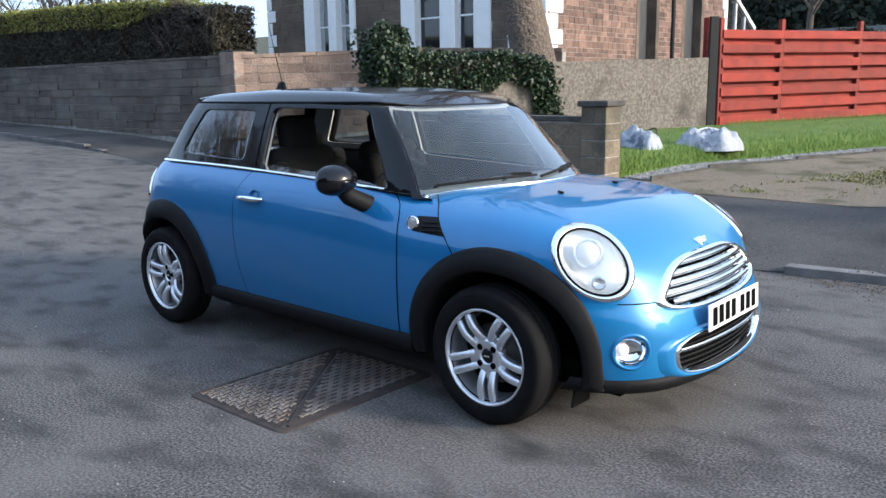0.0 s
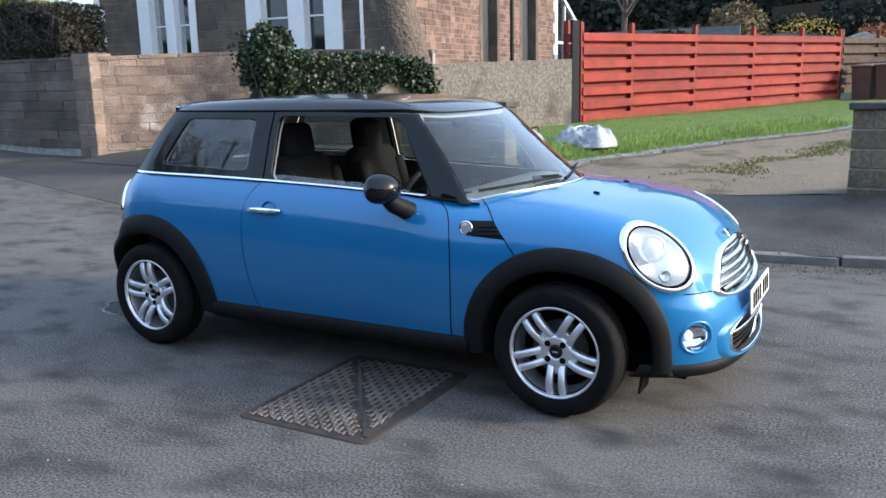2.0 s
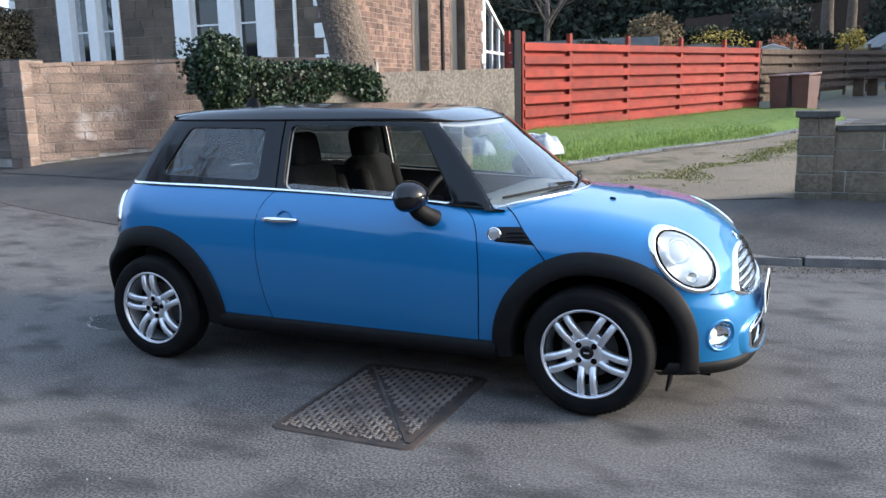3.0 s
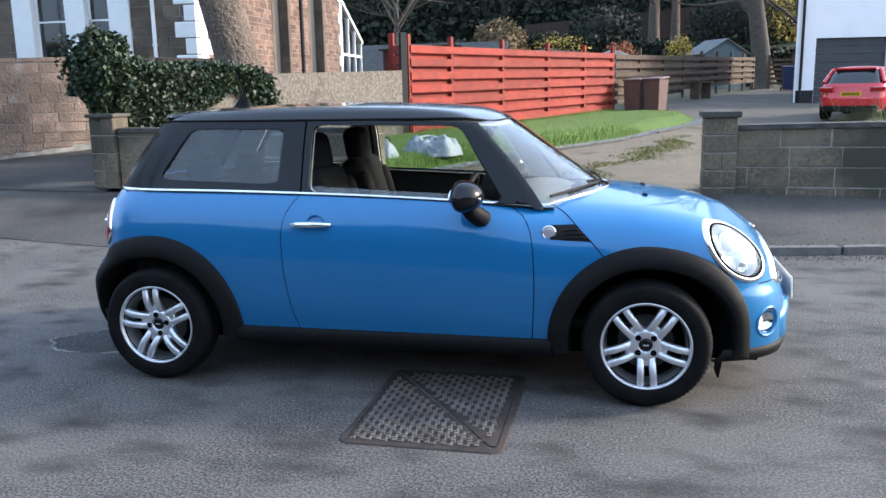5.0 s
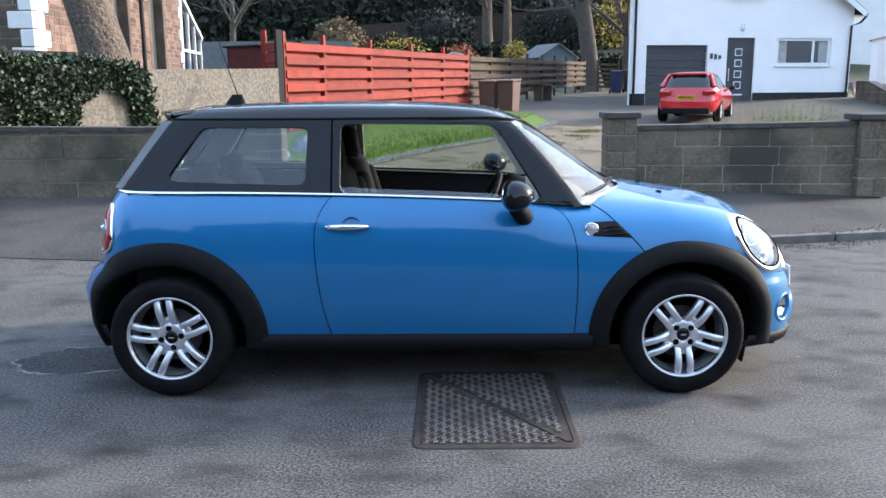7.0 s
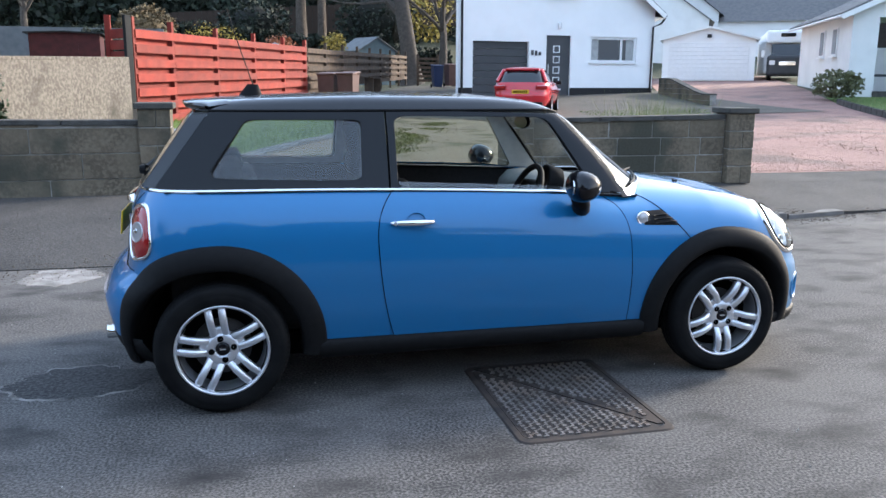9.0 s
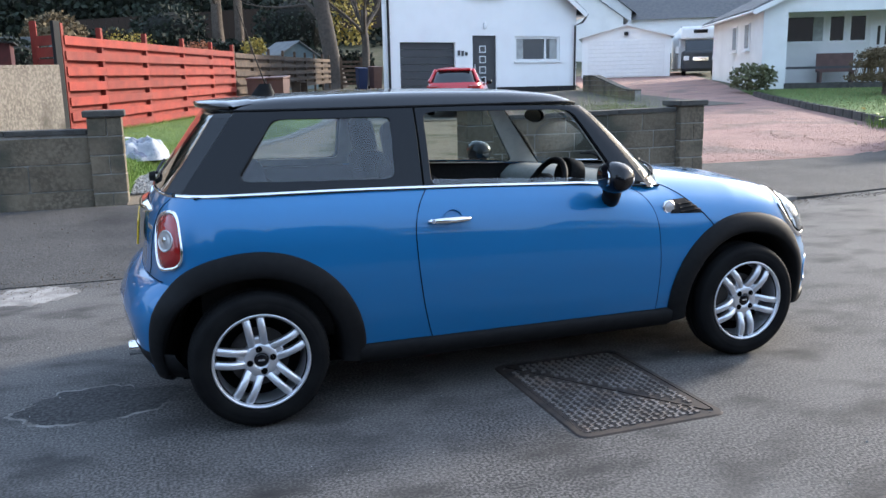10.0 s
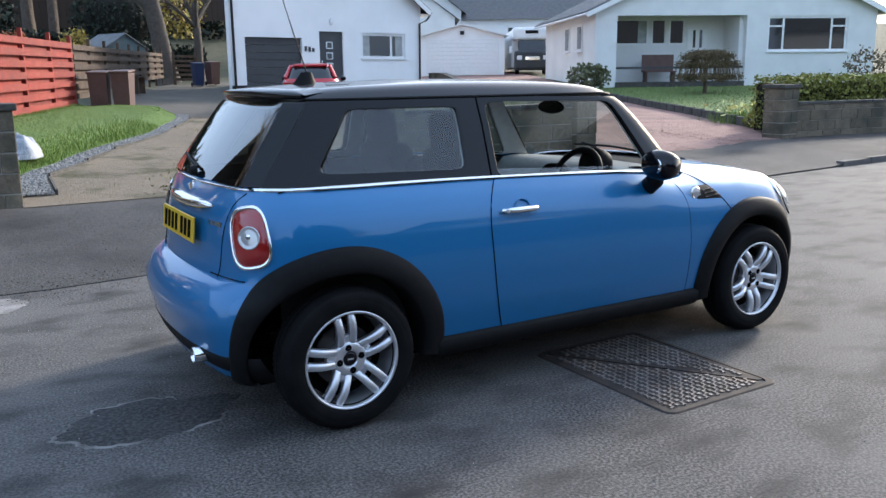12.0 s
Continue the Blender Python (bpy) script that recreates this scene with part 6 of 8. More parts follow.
for k in range(9):
    wide = 0.46 if k % 2 else 0.26
    z = 1.9 + 0.42 * k
    part("quoin", box((wide, 0.12, 0.40), mf @ Matrix.Translation((wide / 2 - 0.03, -0.0, z)), 0.02), M_WHITEPAINT, sh, "white painted quoin")
    part("quoin", box((0.62 if k % 2 else 0.34, 0.12, 0.40), mf @ Matrix.Translation((lf - (0.31 if k % 2 else 0.17) + 0.03, -0.0, z)), 0.02), M_WHITEPAINT, sh, "white painted quoin")
    part("quoin", box((0.44 if k % 2 else 0.70, 0.12, 0.40), ms @ Matrix.Translation(((0.22 if k % 2 else 0.35) + 0.06, -0.004, z)), 0.02), M_WHITEPAINT, sh, "white painted quoin")
    part("quoin", box((0.24 if k % 2 else 0.42, 0.12, 0.40), ms @ Matrix.Translation((ls - (0.12 if k % 2 else 0.21), -0.004, z)), 0.02), M_WHITEPAINT, sh, "white painted quoin")
pipe(sh, mf, 10.9, 0.8, 8.6, 0.055, M_WHITEPAINT, "white_downpipe")
pipe(sh, ms, 7.88, 0.8, 8.6, 0.07, M_DARKBAND, "black_downpipe")
for x0, x1, z0, z1 in (SA, SB):
    w = new("tall_window")
    w.parent = sh
    part("pane", box((x1 - x0, 0.02, z1 - z0), ms @ Matrix.Translation(((x0 + x1) / 2, 0.30, (z0 + z1) / 2))), M_DARKDOOR, w, "dark boarded opening")
    part("jamb", box((0.22, 0.34, z1 - z0), ms @ Matrix.Translation((x0 - 0.02, 0.14, (z0 + z1) / 2)), 0.02), M_ASHLAR, w)
    part("jamb", box((0.22, 0.34, z1 - z0), ms @ Matrix.Translation((x1 + 0.02, 0.14, (z0 + z1) / 2)), 0.02), M_ASHLAR, w)

# glazed porch behind the villa
gp = thing("glazed_porch", "white-framed lean-to glass porch against the villa", "porch")
mp = along((-10.15, 28.45), (-10.45, 32.0))[0]
for k in range(4):
    x = 1.15 * k
    z1 = 5.05 - 0.40 * x
    part("upright", box((0.10, 0.10, z1 - 0.9), mp @ Matrix.Translation((x + 0.05, 0, (z1 + 0.9) / 2))), M_WHITEPAINT, gp)
    if k < 3:
        z2 = 5.05 - 0.40 * (x + 1.15)
        bm = bmesh.new()
        vs = [bm.verts.new(mp @ Vector(p)) for p in ((x + 0.1, 0.02, 0.9), (x + 1.15, 0.02, 0.9), (x + 1.15, 0.02, z2), (x + 0.1, 0.02, z1))]
        bm.faces.new(vs)
        part("pane", bm, M_WINDOW, gp)
part("rail", box((3.5, 0.08, 0.10), mp @ Matrix.Translation((1.75, -0.006, 3.05))), M_WHITEPAINT, gp)
part("roof_beam", box((4.0, 0.22, 0.16), mp @ Matrix.Translation((1.75, 0, 4.42)) @ Matrix.Rotation(math.atan(0.40), 4, "Y")), M_WHITEPAINT, gp)

# ---- white house ----
wh = thing("white_house", "white rendered gabled house with an integral garage", "house")
mw, lw = along((7.27, 27.83), (16.22, 28.93))
GD, DR, WN, UW = (0.60, 3.06, 0.78, 3.08), (3.86, 4.98, 0.80, 3.36), (5.90, 8.16, 2.30, 3.34), (3.75, 5.20, 4.92, 6.1)
part("front_wall", wall_with_holes(mw, lw, 0.5, 4.5, 0.3, [GD, DR, WN]), M_WHITE, wh)
bm = bmesh.new()
APX = 3.2
apex = 4.5 + (lw - APX) * math.tan(radians(36))
left_z = apex - APX * math.tan(radians(36))
fa = [bm.verts.new(mw @ Vector(p)) for p in ((0, 0, 4.5), (lw, 0, 4.5), (APX, 0, apex), (0, 0, left_z))]
fb = [bm.verts.new(mw @ Vector(p)) for p in ((0, 0.3, 4.5), (lw, 0.3, 4.5), (APX, 0.3, apex), (0, 0.3, left_z))]
bm.faces.new(fa)
bm.faces.new(list(reversed(fb)))
part("gable", bm, M_WHITE, wh)
mk_w = mw @ Matrix(((1, 0.45, 0, 0), (0, 1, 0, 0), (0, 0, 1, 0), (0, 0, 0, 1)))     # the house runs back at a slant
part("side_wall", box((0.3, 8.7, left_z - 0.5), mk_w @ Matrix.Translation((0.15, 4.65, (left_z + 0.5) / 2))), M_WHITE, wh)
part("side_wall", box((0.3, 8.7, 4.0), mk_w @ Matrix.Translation((lw - 0.15, 4.65, 2.5))), M_WHITE, wh)
part("back_wall", box((lw - 0.6, 0.3, 4.0), mk_w @ Matrix.Translation((lw / 2, 8.85, 2.5))), M_WHITE, wh)
for s in (0, 1):
    x0, x1 = (-0.12, APX) if s == 0 else (lw + 0.45, APX)
    z0 = (left_z if s == 0 else 4.5) - (0.12 if s == 0 else 0.45) * math.tan(radians(36)) + 0.06
    rows = [[mk_w @ Vector((x0, y, z0 + dz)), mk_w @ Vector((x1, y, apex + 0.06 + dz))] for y, dz in ((-0.4, 0), (9.3, 0), (9.3, 0.14), (-0.4, 0.14))]
    part("roof", grid(rows, wrap_u=True), M_SLATE, wh, "dark tiled roof")
    ang = math.atan2(apex - z0, x1 - x0)
    part("bargeboard", box((math.hypot(x1 - x0, apex - z0), 0.06, 0.20), mk_w @ Matrix.Translation(((x0 + x1) / 2, -0.41, (z0 + apex) / 2 - 0.02)) @ Matrix.Rotation(-ang, 4, "Y")), M_WHITEPAINT, wh, "white bargeboard")
    part("soffit", box((0.45, 9.0, 0.05), mk_w @ Matrix.Translation((x0 + (0.22 if s == 0 else -0.22), 4.4, z0 - 0.03))), M_WHITEPAINT, wh)
    part("gutter", tube([mk_w @ Vector((x0, -0.42, z0 + 0.02)), mk_w @ Vector((x0, 9.2, z0 + 0.02))], 0.06, 8), M_DARKBAND, wh)
part("downpipe", tube([mw @ Vector(p) for p in ((lw + 0.40, -0.2, 4.2), (lw + 0.25, -0.12, 3.95), (lw - 0.12, -0.09, 3.8), (lw - 0.15, -0.09, 0.9))], 0.045, 8), M_DARKBAND, wh)
part("downpipe", tube([mw @ Vector((0.10, -0.09, 6.0)), mw @ Vector((0.10, -0.09, 0.9))], 0.05, 8), M_DARKBAND, wh)
part("plinth", box((lw - DR[1] - 0.02, 0.04, 0.46), mw @ Matrix.Translation(((lw + DR[1]) / 2, -0.012, 1.02))), M_DARKBAND, wh, "black painted plinth")
part("plinth", box((0.60, 0.04, 0.46), mw @ Matrix.Translation((0.28, -0.012, 1.02))), M_DARKBAND, wh, "black painted plinth")
gd = new("garage_door")
gd.parent = wh
for k in range(8):
    h = (GD[3] - GD[2]) / 8
    part("panel", box((GD[1] - GD[0], 0.04, h - 0.012), mw @ Matrix.Translation(((GD[0] + GD[1]) / 2, 0.16, GD[2] + h * (k + 0.5))), 0.004), M_DARKDOOR, gd)
fd = new("front_door")
fd.parent = wh
part("leaf", box((DR[1] - DR[0], 0.05, DR[3] - DR[2]), mw @ Matrix.Translation(((DR[0] + DR[1]) / 2, 0.10, (DR[2] + DR[3]) / 2))), M_DARKDOOR, fd, "dark grey door leaf")
for k in range(4):
    x, z = 4.36, 1.55 + 0.42 * k
    bm = bmesh.new()
    for a, b, c, d in ((-0.15, -0.12, -0.14, 0.14), (0.12, 0.15, -0.14, 0.14), (-0.12, 0.12, -0.14, -0.11), (-0.12, 0.12, 0.11, 0.14)):
        add_box(bm, (b - a, 0.03, d - c), mw @ Matrix.Translation((x + (a + b) / 2, 0.07, z + (c + d) / 2)))
    part("light_frame", bm, M_ALLOY, fd, "square steel frame")
    part("pane", box((0.24, 0.012, 0.22), mw @ Matrix.Translation((x, 0.072, z))), M_WINDOW, fd)
part("handle", tube([mw @ Vector((3.98, 0.04, 1.7)), mw @ Vector((3.98, 0.04, 2.2))], 0.02, 8), M_ALLOY, fd)
part("letter_plate", box((0.36, 0.02, 0.06), mw @ Matrix.Translation((4.42, 0.07, 1.18))), M_ALLOY, fd)
window_unit(wh, mw, *WN, bars=(WN[0] + 1.55,), frame=0.10, recess=0.10, curtain=True)
window_unit(wh, mw, *UW, bars=(), frame=0.08, recess=-0.02)
part("wall_lamp", lathe([(0.001, 0.14), (0.06, 0.12), (0.08, 0.0), (0.06, -0.12), (0.001, -0.14)], 12, mw @ Matrix.Translation((4.42, -0.06, 3.75))), M_LENS, wh)
bm = bmesh.new()
for k, h in enumerate((0.20, 0.20, 0.14)):
    add_box(bm, (0.11, 0.02, h), mw @ Matrix.Translation((3.22 + 0.17 * k, -0.012, 2.66 - 0.02 * k)))
part("plain_bars", bm, M_DARKDOOR, wh, "dark plain bars")

# ---- the red estate car ----
rc = thing("estate_car", "glossy red estate car parked beside the garage door", "car", at=pose(7.11, 19.76, 0, 0, 0, -25))
rc_z = float(ground_z(8.0, 21.6)) + 0.026
half_w = spline((0.25, 0.80), (0.5, 0.90), (0.75, 0.91), (0.95, 0.86), (1.05, 0.78), (1.38, 0.60), (1.44, 0.52))
tail_y = spline((0.25, 0.10), (0.42, 0.0), (0.62, 0.0), (0.72, 0.05), (0.95, 0.09), (1.05, 0.16), (1.38, 0.48), (1.44, 0.62))
nose_y = spline((0.25, 4.55), (0.45, 4.70), (0.70, 4.60), (0.82, 4.2), (0.95, 3.5), (1.05, 3.2), (1.38, 2.35), (1.44, 2.0))


def estate_rows(z0, z1, n, grow=0.0):
    rows = []
    for z in np.linspace(z0, z1, n):
        w, a, b = float(half_w(z)) + grow, float(tail_y(z)) - grow, float(nose_y(z)) + grow
        ring = []
        for k in range(64):
            t = 2 * math.pi * k / 64
            c, s = math.cos(t), math.sin(t)
            x = w * math.copysign(abs(c) ** 0.45, c)
            y = (a + b) / 2 + (b - a) / 2 * math.copysign(abs(s) ** 0.30, s)
            ring.append((x, y, z + rc_z))
        rows.append(ring)
    return rows


bm = grid(estate_rows(0.30, 1.00, 16), wrap_v=True)
part("body", bm, M_REDCAR, rc, "glossy red painted body", True)
part("cabin_glass", grid(estate_rows(1.00, 1.36, 8, -0.015), wrap_v=True), M_WINDOW, rc, "dark car windows", True)
roof_rows = estate_rows(1.35, 1.44, 4) + [[(x * 0.5, 1.3 + (y - 1.3) * 0.5, z + 0.03) for x, y, z in estate_rows(1.44, 1.45, 2)[0]]]
bm = grid(roof_rows, wrap_v=True)
bm.verts.ensure_lookup_table()
bm.faces.new([bm.verts[len(bm.verts) - 64 + i] for i in range(64)])
part("roof", bm, M_REDCAR, rc, "", True)
part("rear_spoiler", box((1.02, 0.16, 0.05), pose(0, 0.47, 1.385 + rc_z, -14, 0, 0), 0.015, 2), M_REDCAR, rc)
part("rear_bumper_insert", box((1.36, 0.10, 0.17), pose(0, 0.03, 0.33 + rc_z), 0.03, 2), M_PLASTIC, rc)
for sx in (-1, 1):
    part("tail_lamp", box((0.36, 0.12, 0.12), pose(sx * 0.63, 0.095, 0.85 + rc_z, 0, 0, sx * 17), 0.03, 2), M_REDLENS, rc, "red tail lamp")
    part("pillar", tube([(sx * 0.75, 0.30, 1.02 + rc_z), (sx * 0.585, 0.62, 1.38 + rc_z)], 0.055, 8), M_REDCAR, rc)
    part("door_mirror", box((0.19, 0.10, 0.13), pose(sx * 0.96, 2.95, 1.00 + rc_z), 0.04, 2), M_GLOSSBLACK, rc, "dark mirror housing")
    for y in (0.95, 3.75):
        w = new("wheel")
        w.parent = rc
        w.matrix_basis = Matrix.Translation((sx * 0.80, y, 0.325 + rc_z)) @ Matrix.Rotation(radians(90 * sx), 4, "Y")
        part("tyre", lathe([(0.22, 0.10), (0.30, 0.11), (0.325, 0.08), (0.325, -0.08), (0.30, -0.11), (0.22, -0.10)], 36), M_RUBBER, w, "", True)
        bm = lathe([(0.23, 0.09), (0.215, 0.10), (0.205, 0.05), (0.08, 0.02), (0.001, 0.02)], 36)
        for k in range(5):
            add_box(bm, (0.17, 0.05, 0.03), Matrix.Rotation(radians(72 * k), 4, "Z") @ Matrix.Translation((0.12, 0, 0.075)))
        part("rim", bm, M_ALLOY, w, "silver alloy rim")
part("number_plate", box((0.52, 0.012, 0.11), pose(0, 0.018, 0.72 + rc_z)), M_PLATEY, rc, "yellow number plate")
bm = bmesh.new()
for k in range(7):
    add_box(bm, (0.042, 0.004, 0.07), pose(-0.19 + 0.063 * k, 0.010, 0.72 + rc_z))
part("plain_bars", bm, M_DARK, rc, "dark plain bars")

# ---- the white car behind the rendered wall ----
pc = thing("parked_car", "white car parked behind the rendered wall", "car", at=pose(-6.1, 22.4, float(ground_z(-6.1, 23.5)) + 0.02 - rc_z, 0, 0, 12))
part("body", grid(estate_rows(0.30, 1.00, 12), wrap_v=True), M_WHITEPAINT, pc, "white painted body", True)
part("cabin_glass", grid(estate_rows(1.00, 1.36, 6, -0.015), wrap_v=True), M_WINDOW, pc, "dark car windows", True)
bm = grid(roof_rows, wrap_v=True)
bm.verts.ensure_lookup_table()
bm.faces.new([bm.verts[len(bm.verts) - 64 + i] for i in range(64)])
part("roof", bm, M_WHITEPAINT, pc, "white roof", True)
for sx in (-1, 1):
    part("roof_rail", tube([(sx * 0.55, 0.7, 1.48 + rc_z), (sx * 0.55, 2.2, 1.48 + rc_z)], 0.02, 6), M_DARKBAND, pc)
    for y in (0.95, 3.75):
        part("wheel", lathe([(0.001, 0.08), (0.22, 0.09), (0.30, 0.11), (0.325, 0.08), (0.325, -0.08), (0.001, -0.10)], 28, Matrix.Translation((sx * 0.80, y, 0.325 + rc_z)) @ Matrix.Rotation(radians(90 * sx), 4, "Y")), M_RUBBER, pc)

# ---- wheelie bins ----
def wheelie_bin(name, label, x, y, turn, mat, group=""):
    z = float(ground_z(x, y)) + 0.03
    b = thing(name, label, "bin", group, at=pose(x, y, z, 0, 0, turn))
    rows = [[(sx * w, sy * d, h) for sx, sy in ((-1, -1), (1, -1), (1, 1), (-1, 1))] for w, d, h in ((0.21, 0.28, 0.05), (0.25, 0.35, 1.10), (0.265, 0.37, 1.12))]
    bm = grid(rows, wrap_v=True)
    bmesh.ops.recalc_face_normals(bm, faces=bm.faces)
    part("body", bm, mat, b)
    part("lid", box((0.55, 0.78, 0.06), pose(0, 0, 1.15, 4, 0, 0), 0.02, 2), mat, b, "slightly sloping lid")
    part("handle", tube([(-0.22, 0.42, 1.13), (0.22, 0.42, 1.13)], 0.018, 6), mat, b)
    for s in (-1, 1):
        part("wheel", lathe([(0.001, 0.02), (0.10, 0.02), (0.10, -0.02), (0.001, -0.02)], 16, pose(s * 0.26, 0.30, 0.10, 0, 90, 0)), M_RUBBER, b)
    return b


wheelie_bin("wheelie_bin", "dark brown wheeled bin beside the fence", 1.50, 21.55, -20, M_BIN, "bins by the fence")
wheelie_bin("wheelie_bin", "dark brown wheeled bin beside the fence", 2.10, 21.40, -25, M_BIN, "bins by the fence")
wheelie_bin("wheelie_bin", "blue wheeled bin beside the white house", 9.0, 39.0, 0, M_BLUEBIN)
wheelie_bin("wheelie_bin", "dark wheeled bin beside the white house", 9.7, 38.8, 10, M_BIN)


# ---- sacks on the lawn ----
def sack(x, y, rx, ry, h, turn, seed, label):
    z = float(lawn_z(x, y)) - 0.02
    s = thing("rubble_sack", label, "sack", "sacks on the lawn", at=pose(x, y, z, 0, 0, turn))
    rows = []
    for i in range(26):
        v = 1 - i / 25
        ring = []
        for k in range(72):
            t = 2 * math.pi * k / 72
            c, q = math.cos(t), math.sin(t)
            edge = 1 + 0.30 * noise.noise(Vector((c * 1.3, q * 1.3, seed))) + 0.14 * noise.noise(Vector((c * 4, q * 4, seed)))
            x, y = rx * v * edge * c, ry * v * edge * q
            ridge = 1 - abs(noise.noise(Vector((x * 4.5, y * 4.5, seed + 9)))) * 2.4
            fold = 1 - abs(noise.noise(Vector((x * 11, y * 11, seed + 5)))) * 2.2
            dome = max(0.0, 1 - v ** 1.7)
            lump = 0.75 + 0.9 * noise.noise(Vector((x * 2.6, y * 2.6, seed + 2)))
            ring.append((x, y, -0.06 + (0.05 if v < 1 else 0) + h * dome ** 0.7 * max(0.3, lump) * 0.75 + (0.085 * ridge + 0.045 * fold) * min(1.0, dome * 3)))
        rows.append(ring)
    bm = grid(rows, wrap_v=True)
    part("sheeting", bm, M_SACK, s, "", True)
    part("tape", tube([(rx * 0.5 * math.cos(t), ry * 0.9 * math.sin(t) * 0.8, h * 0.75 * max(0.0, math.sin(t)) + 0.05) for t in np.linspace(0.2, 2.9, 10)], 0.014, 5), M_PLATEW if seed % 2 else M_OLDWOOD, s, "narrow strap")


sack(-1.88, 8.45, 0.52, 0.34, 0.26, 25, 3, "crumpled white woven rubble sack lying on grass")
sack(-2.55, 7.65, 0.42, 0.30, 0.30, -30, 8, "half-full white woven rubble sack with straps")

# ---- manhole cover ----
X0, X1, Y0, Y1 = -0.035, 0.640, -1.400, -0.490
mh = thing("manhole_cover", "rusty cast-iron access cover of two triangles in the road", "manhole cover")
def plate_outline(inset, cut):
    x0, x1, y0, y1 = X0 + inset, X1 - inset, Y0 + inset, Y1 - inset
    r = 0.05
    pts = []
    for cx, cy, a0 in ((x1 - r, y1 - r, 0), (x0 + r, y1 - r, 90), (x0 + r, y0 + r, 180), (x1 - r, y0 + r, 270)):
        pts += [(cx + r * math.cos(radians(a0 + 15 * k)), cy + r * math.sin(radians(a0 + 15 * k))) for k in range(7)]
    return pts


outer, inner = plate_outline(-0.012, 0), plate_outline(0.012, 0)
rows = [[(x, y, z) for x, y in o] for o, z in ((plate_outline(-0.03, 0), -0.01), (outer, 0.006), (inner, 0.008), (inner, -0.01))]
part("frame", grid(rows, wrap_v=True), M_IRONFRAME, mh, "rusty iron frame")


def side_of(x, y):
    """Above or below the diagonal from the far left to the near right corner."""
    return (x - X0) / (X1 - X0) + (y - Y0) / (Y1 - Y0) - 1


for s in (1, -1):
    pts = [p for p in plate_outline(0.016, 0) if side_of(*p) * s > 0.012]
    ends = [(X0 + 0.05, Y1 - 0.045), (X1 - 0.05, Y0 + 0.045)]
    c = Vector((sum(p[0] for p in pts) / len(pts), sum(p[1] for p in pts) / len(pts)))
    allp = pts + [(e[0] + 0.006 * s, e[1] + 0.006 * s) for e in ends]
    allp.sort(key=lambda p: math.atan2(p[1] - c.y, p[0] - c.x))
    # rusty plate in the dark frame iron, so groove shade is painted between treads
    leaf = part("cover_plate", extrude_outline(bmesh.new(), allp, 0.012, Matrix.Translation((0, 0, -0.006))), M_IRONFRAME, mh)
    items = []
    pitch = 0.0355
    for i in range(17):
        for j in range(24):
            x, y = X0 + 0.044 + pitch * i, Y0 + 0.040 + pitch * j
            if side_of(x, y) * s < 0.062 or x > X1 - 0.034 or y > Y1 - 0.032:
                continue
            if (i + j) % 2:
                items.append((Matrix.Translation((x, y, 0.0085)), (0.0195, 0.0195, 0.007)))
                continue
            for dx, dy, wx, wy in ((0, 0, 0.010, 0.036), (0.010, 0.0135, 0.014, 0.009), (-0.010, -0.0135, 0.014, 0.009)):
                items.append((Matrix.Translation((x + dx, y + dy, 0.0085)), (wx, wy, 0.0066)))
    boxes("tread", items, M_IRON, leaf)

# ---- patches and grit on the road ----
def ragged(cx, cy, rx, ry, seed, k, n=120):
    """A ragged closed line round a worn place in the road."""
    out = []
    for i in range(n):
        t = 2 * math.pi * i / n
        c, q = math.cos(t), math.sin(t)
        r = 1 + 0.28 * noise.noise(Vector((c * 1.6, q * 1.6, seed))) + 0.14 * noise.noise(Vector((c * 6, q * 6, seed + 3))) + 0.06 * noise.noise(Vector((c * 17, q * 17, seed + 7)))
        out.append((cx + rx * r * k * c, cy + ry * r * k * q))
    return out


def road_patch(name, cx, cy, rx, ry, mat, label, seed):
    bm = bmesh.new()
    extrude_outline(bm, ragged(cx, cy, rx, ry, seed, 1.0), 0.0015, Matrix.Translation((0, 0, 0.0004)))
    return tagged(mesh_object(name, bm, mat), label, "road patch", kind="structure")


def broken_edge(name, cx, cy, rx, ry, seed, a0, a1, wide, label):
    """A pale crumbling lip along part of a patch's edge."""
    line, bm = ragged(cx, cy, rx, ry, seed, 1.0), bmesh.new()
    rows = []
    i0, i1 = int(a0 / 360 * 120), int(a1 / 360 * 120)
    for i in range(i0, i1 + 1):
        x, y = line[i % 120]
        w = wide * math.sin(math.pi * (i - i0) / (i1 - i0)) ** 0.5 * (0.55 + 0.9 * abs(noise.noise(Vector((i * 0.37, seed, 1)))))
        d = Vector((x - cx, y - cy, 0)).normalized()
        rows.append([(x, y, 0.0), (x + d.x * w * 0.3, y + d.y * w * 0.3, 0.005), (x + d.x * w, y + d.y * w, 0.0)])
    add_grid(bm, rows)
    bmesh.ops.recalc_face_normals(bm, faces=bm.faces)
    return tagged(mesh_object(name, bm, M_CONC), label, "road patch", kind="structure")


road_patch("road_patch", -1.92, -0.24, 0.35, 0.21, M_TAR, "dark sunken tar patch in the road", 2.0)
broken_edge("patch_edge", -1.92, -0.24, 0.35, 0.21, 2.0, 150, 262, 0.035, "pale broken lip of a tar patch")
broken_edge("patch_edge", -1.92, -0.24, 0.35, 0.21, 2.0, 62, 132, 0.024, "pale broken lip of a tar patch")
broken_edge("patch_edge", -1.92, -0.24, 0.35, 0.21, 2.0, 282, 338, 0.022, "pale broken lip of a tar patch")
road_patch("road_patch_pale", -2.50, 2.16, 0.30, 0.27, M_CONC, "pale worn patch beside the pavement", 5.0)


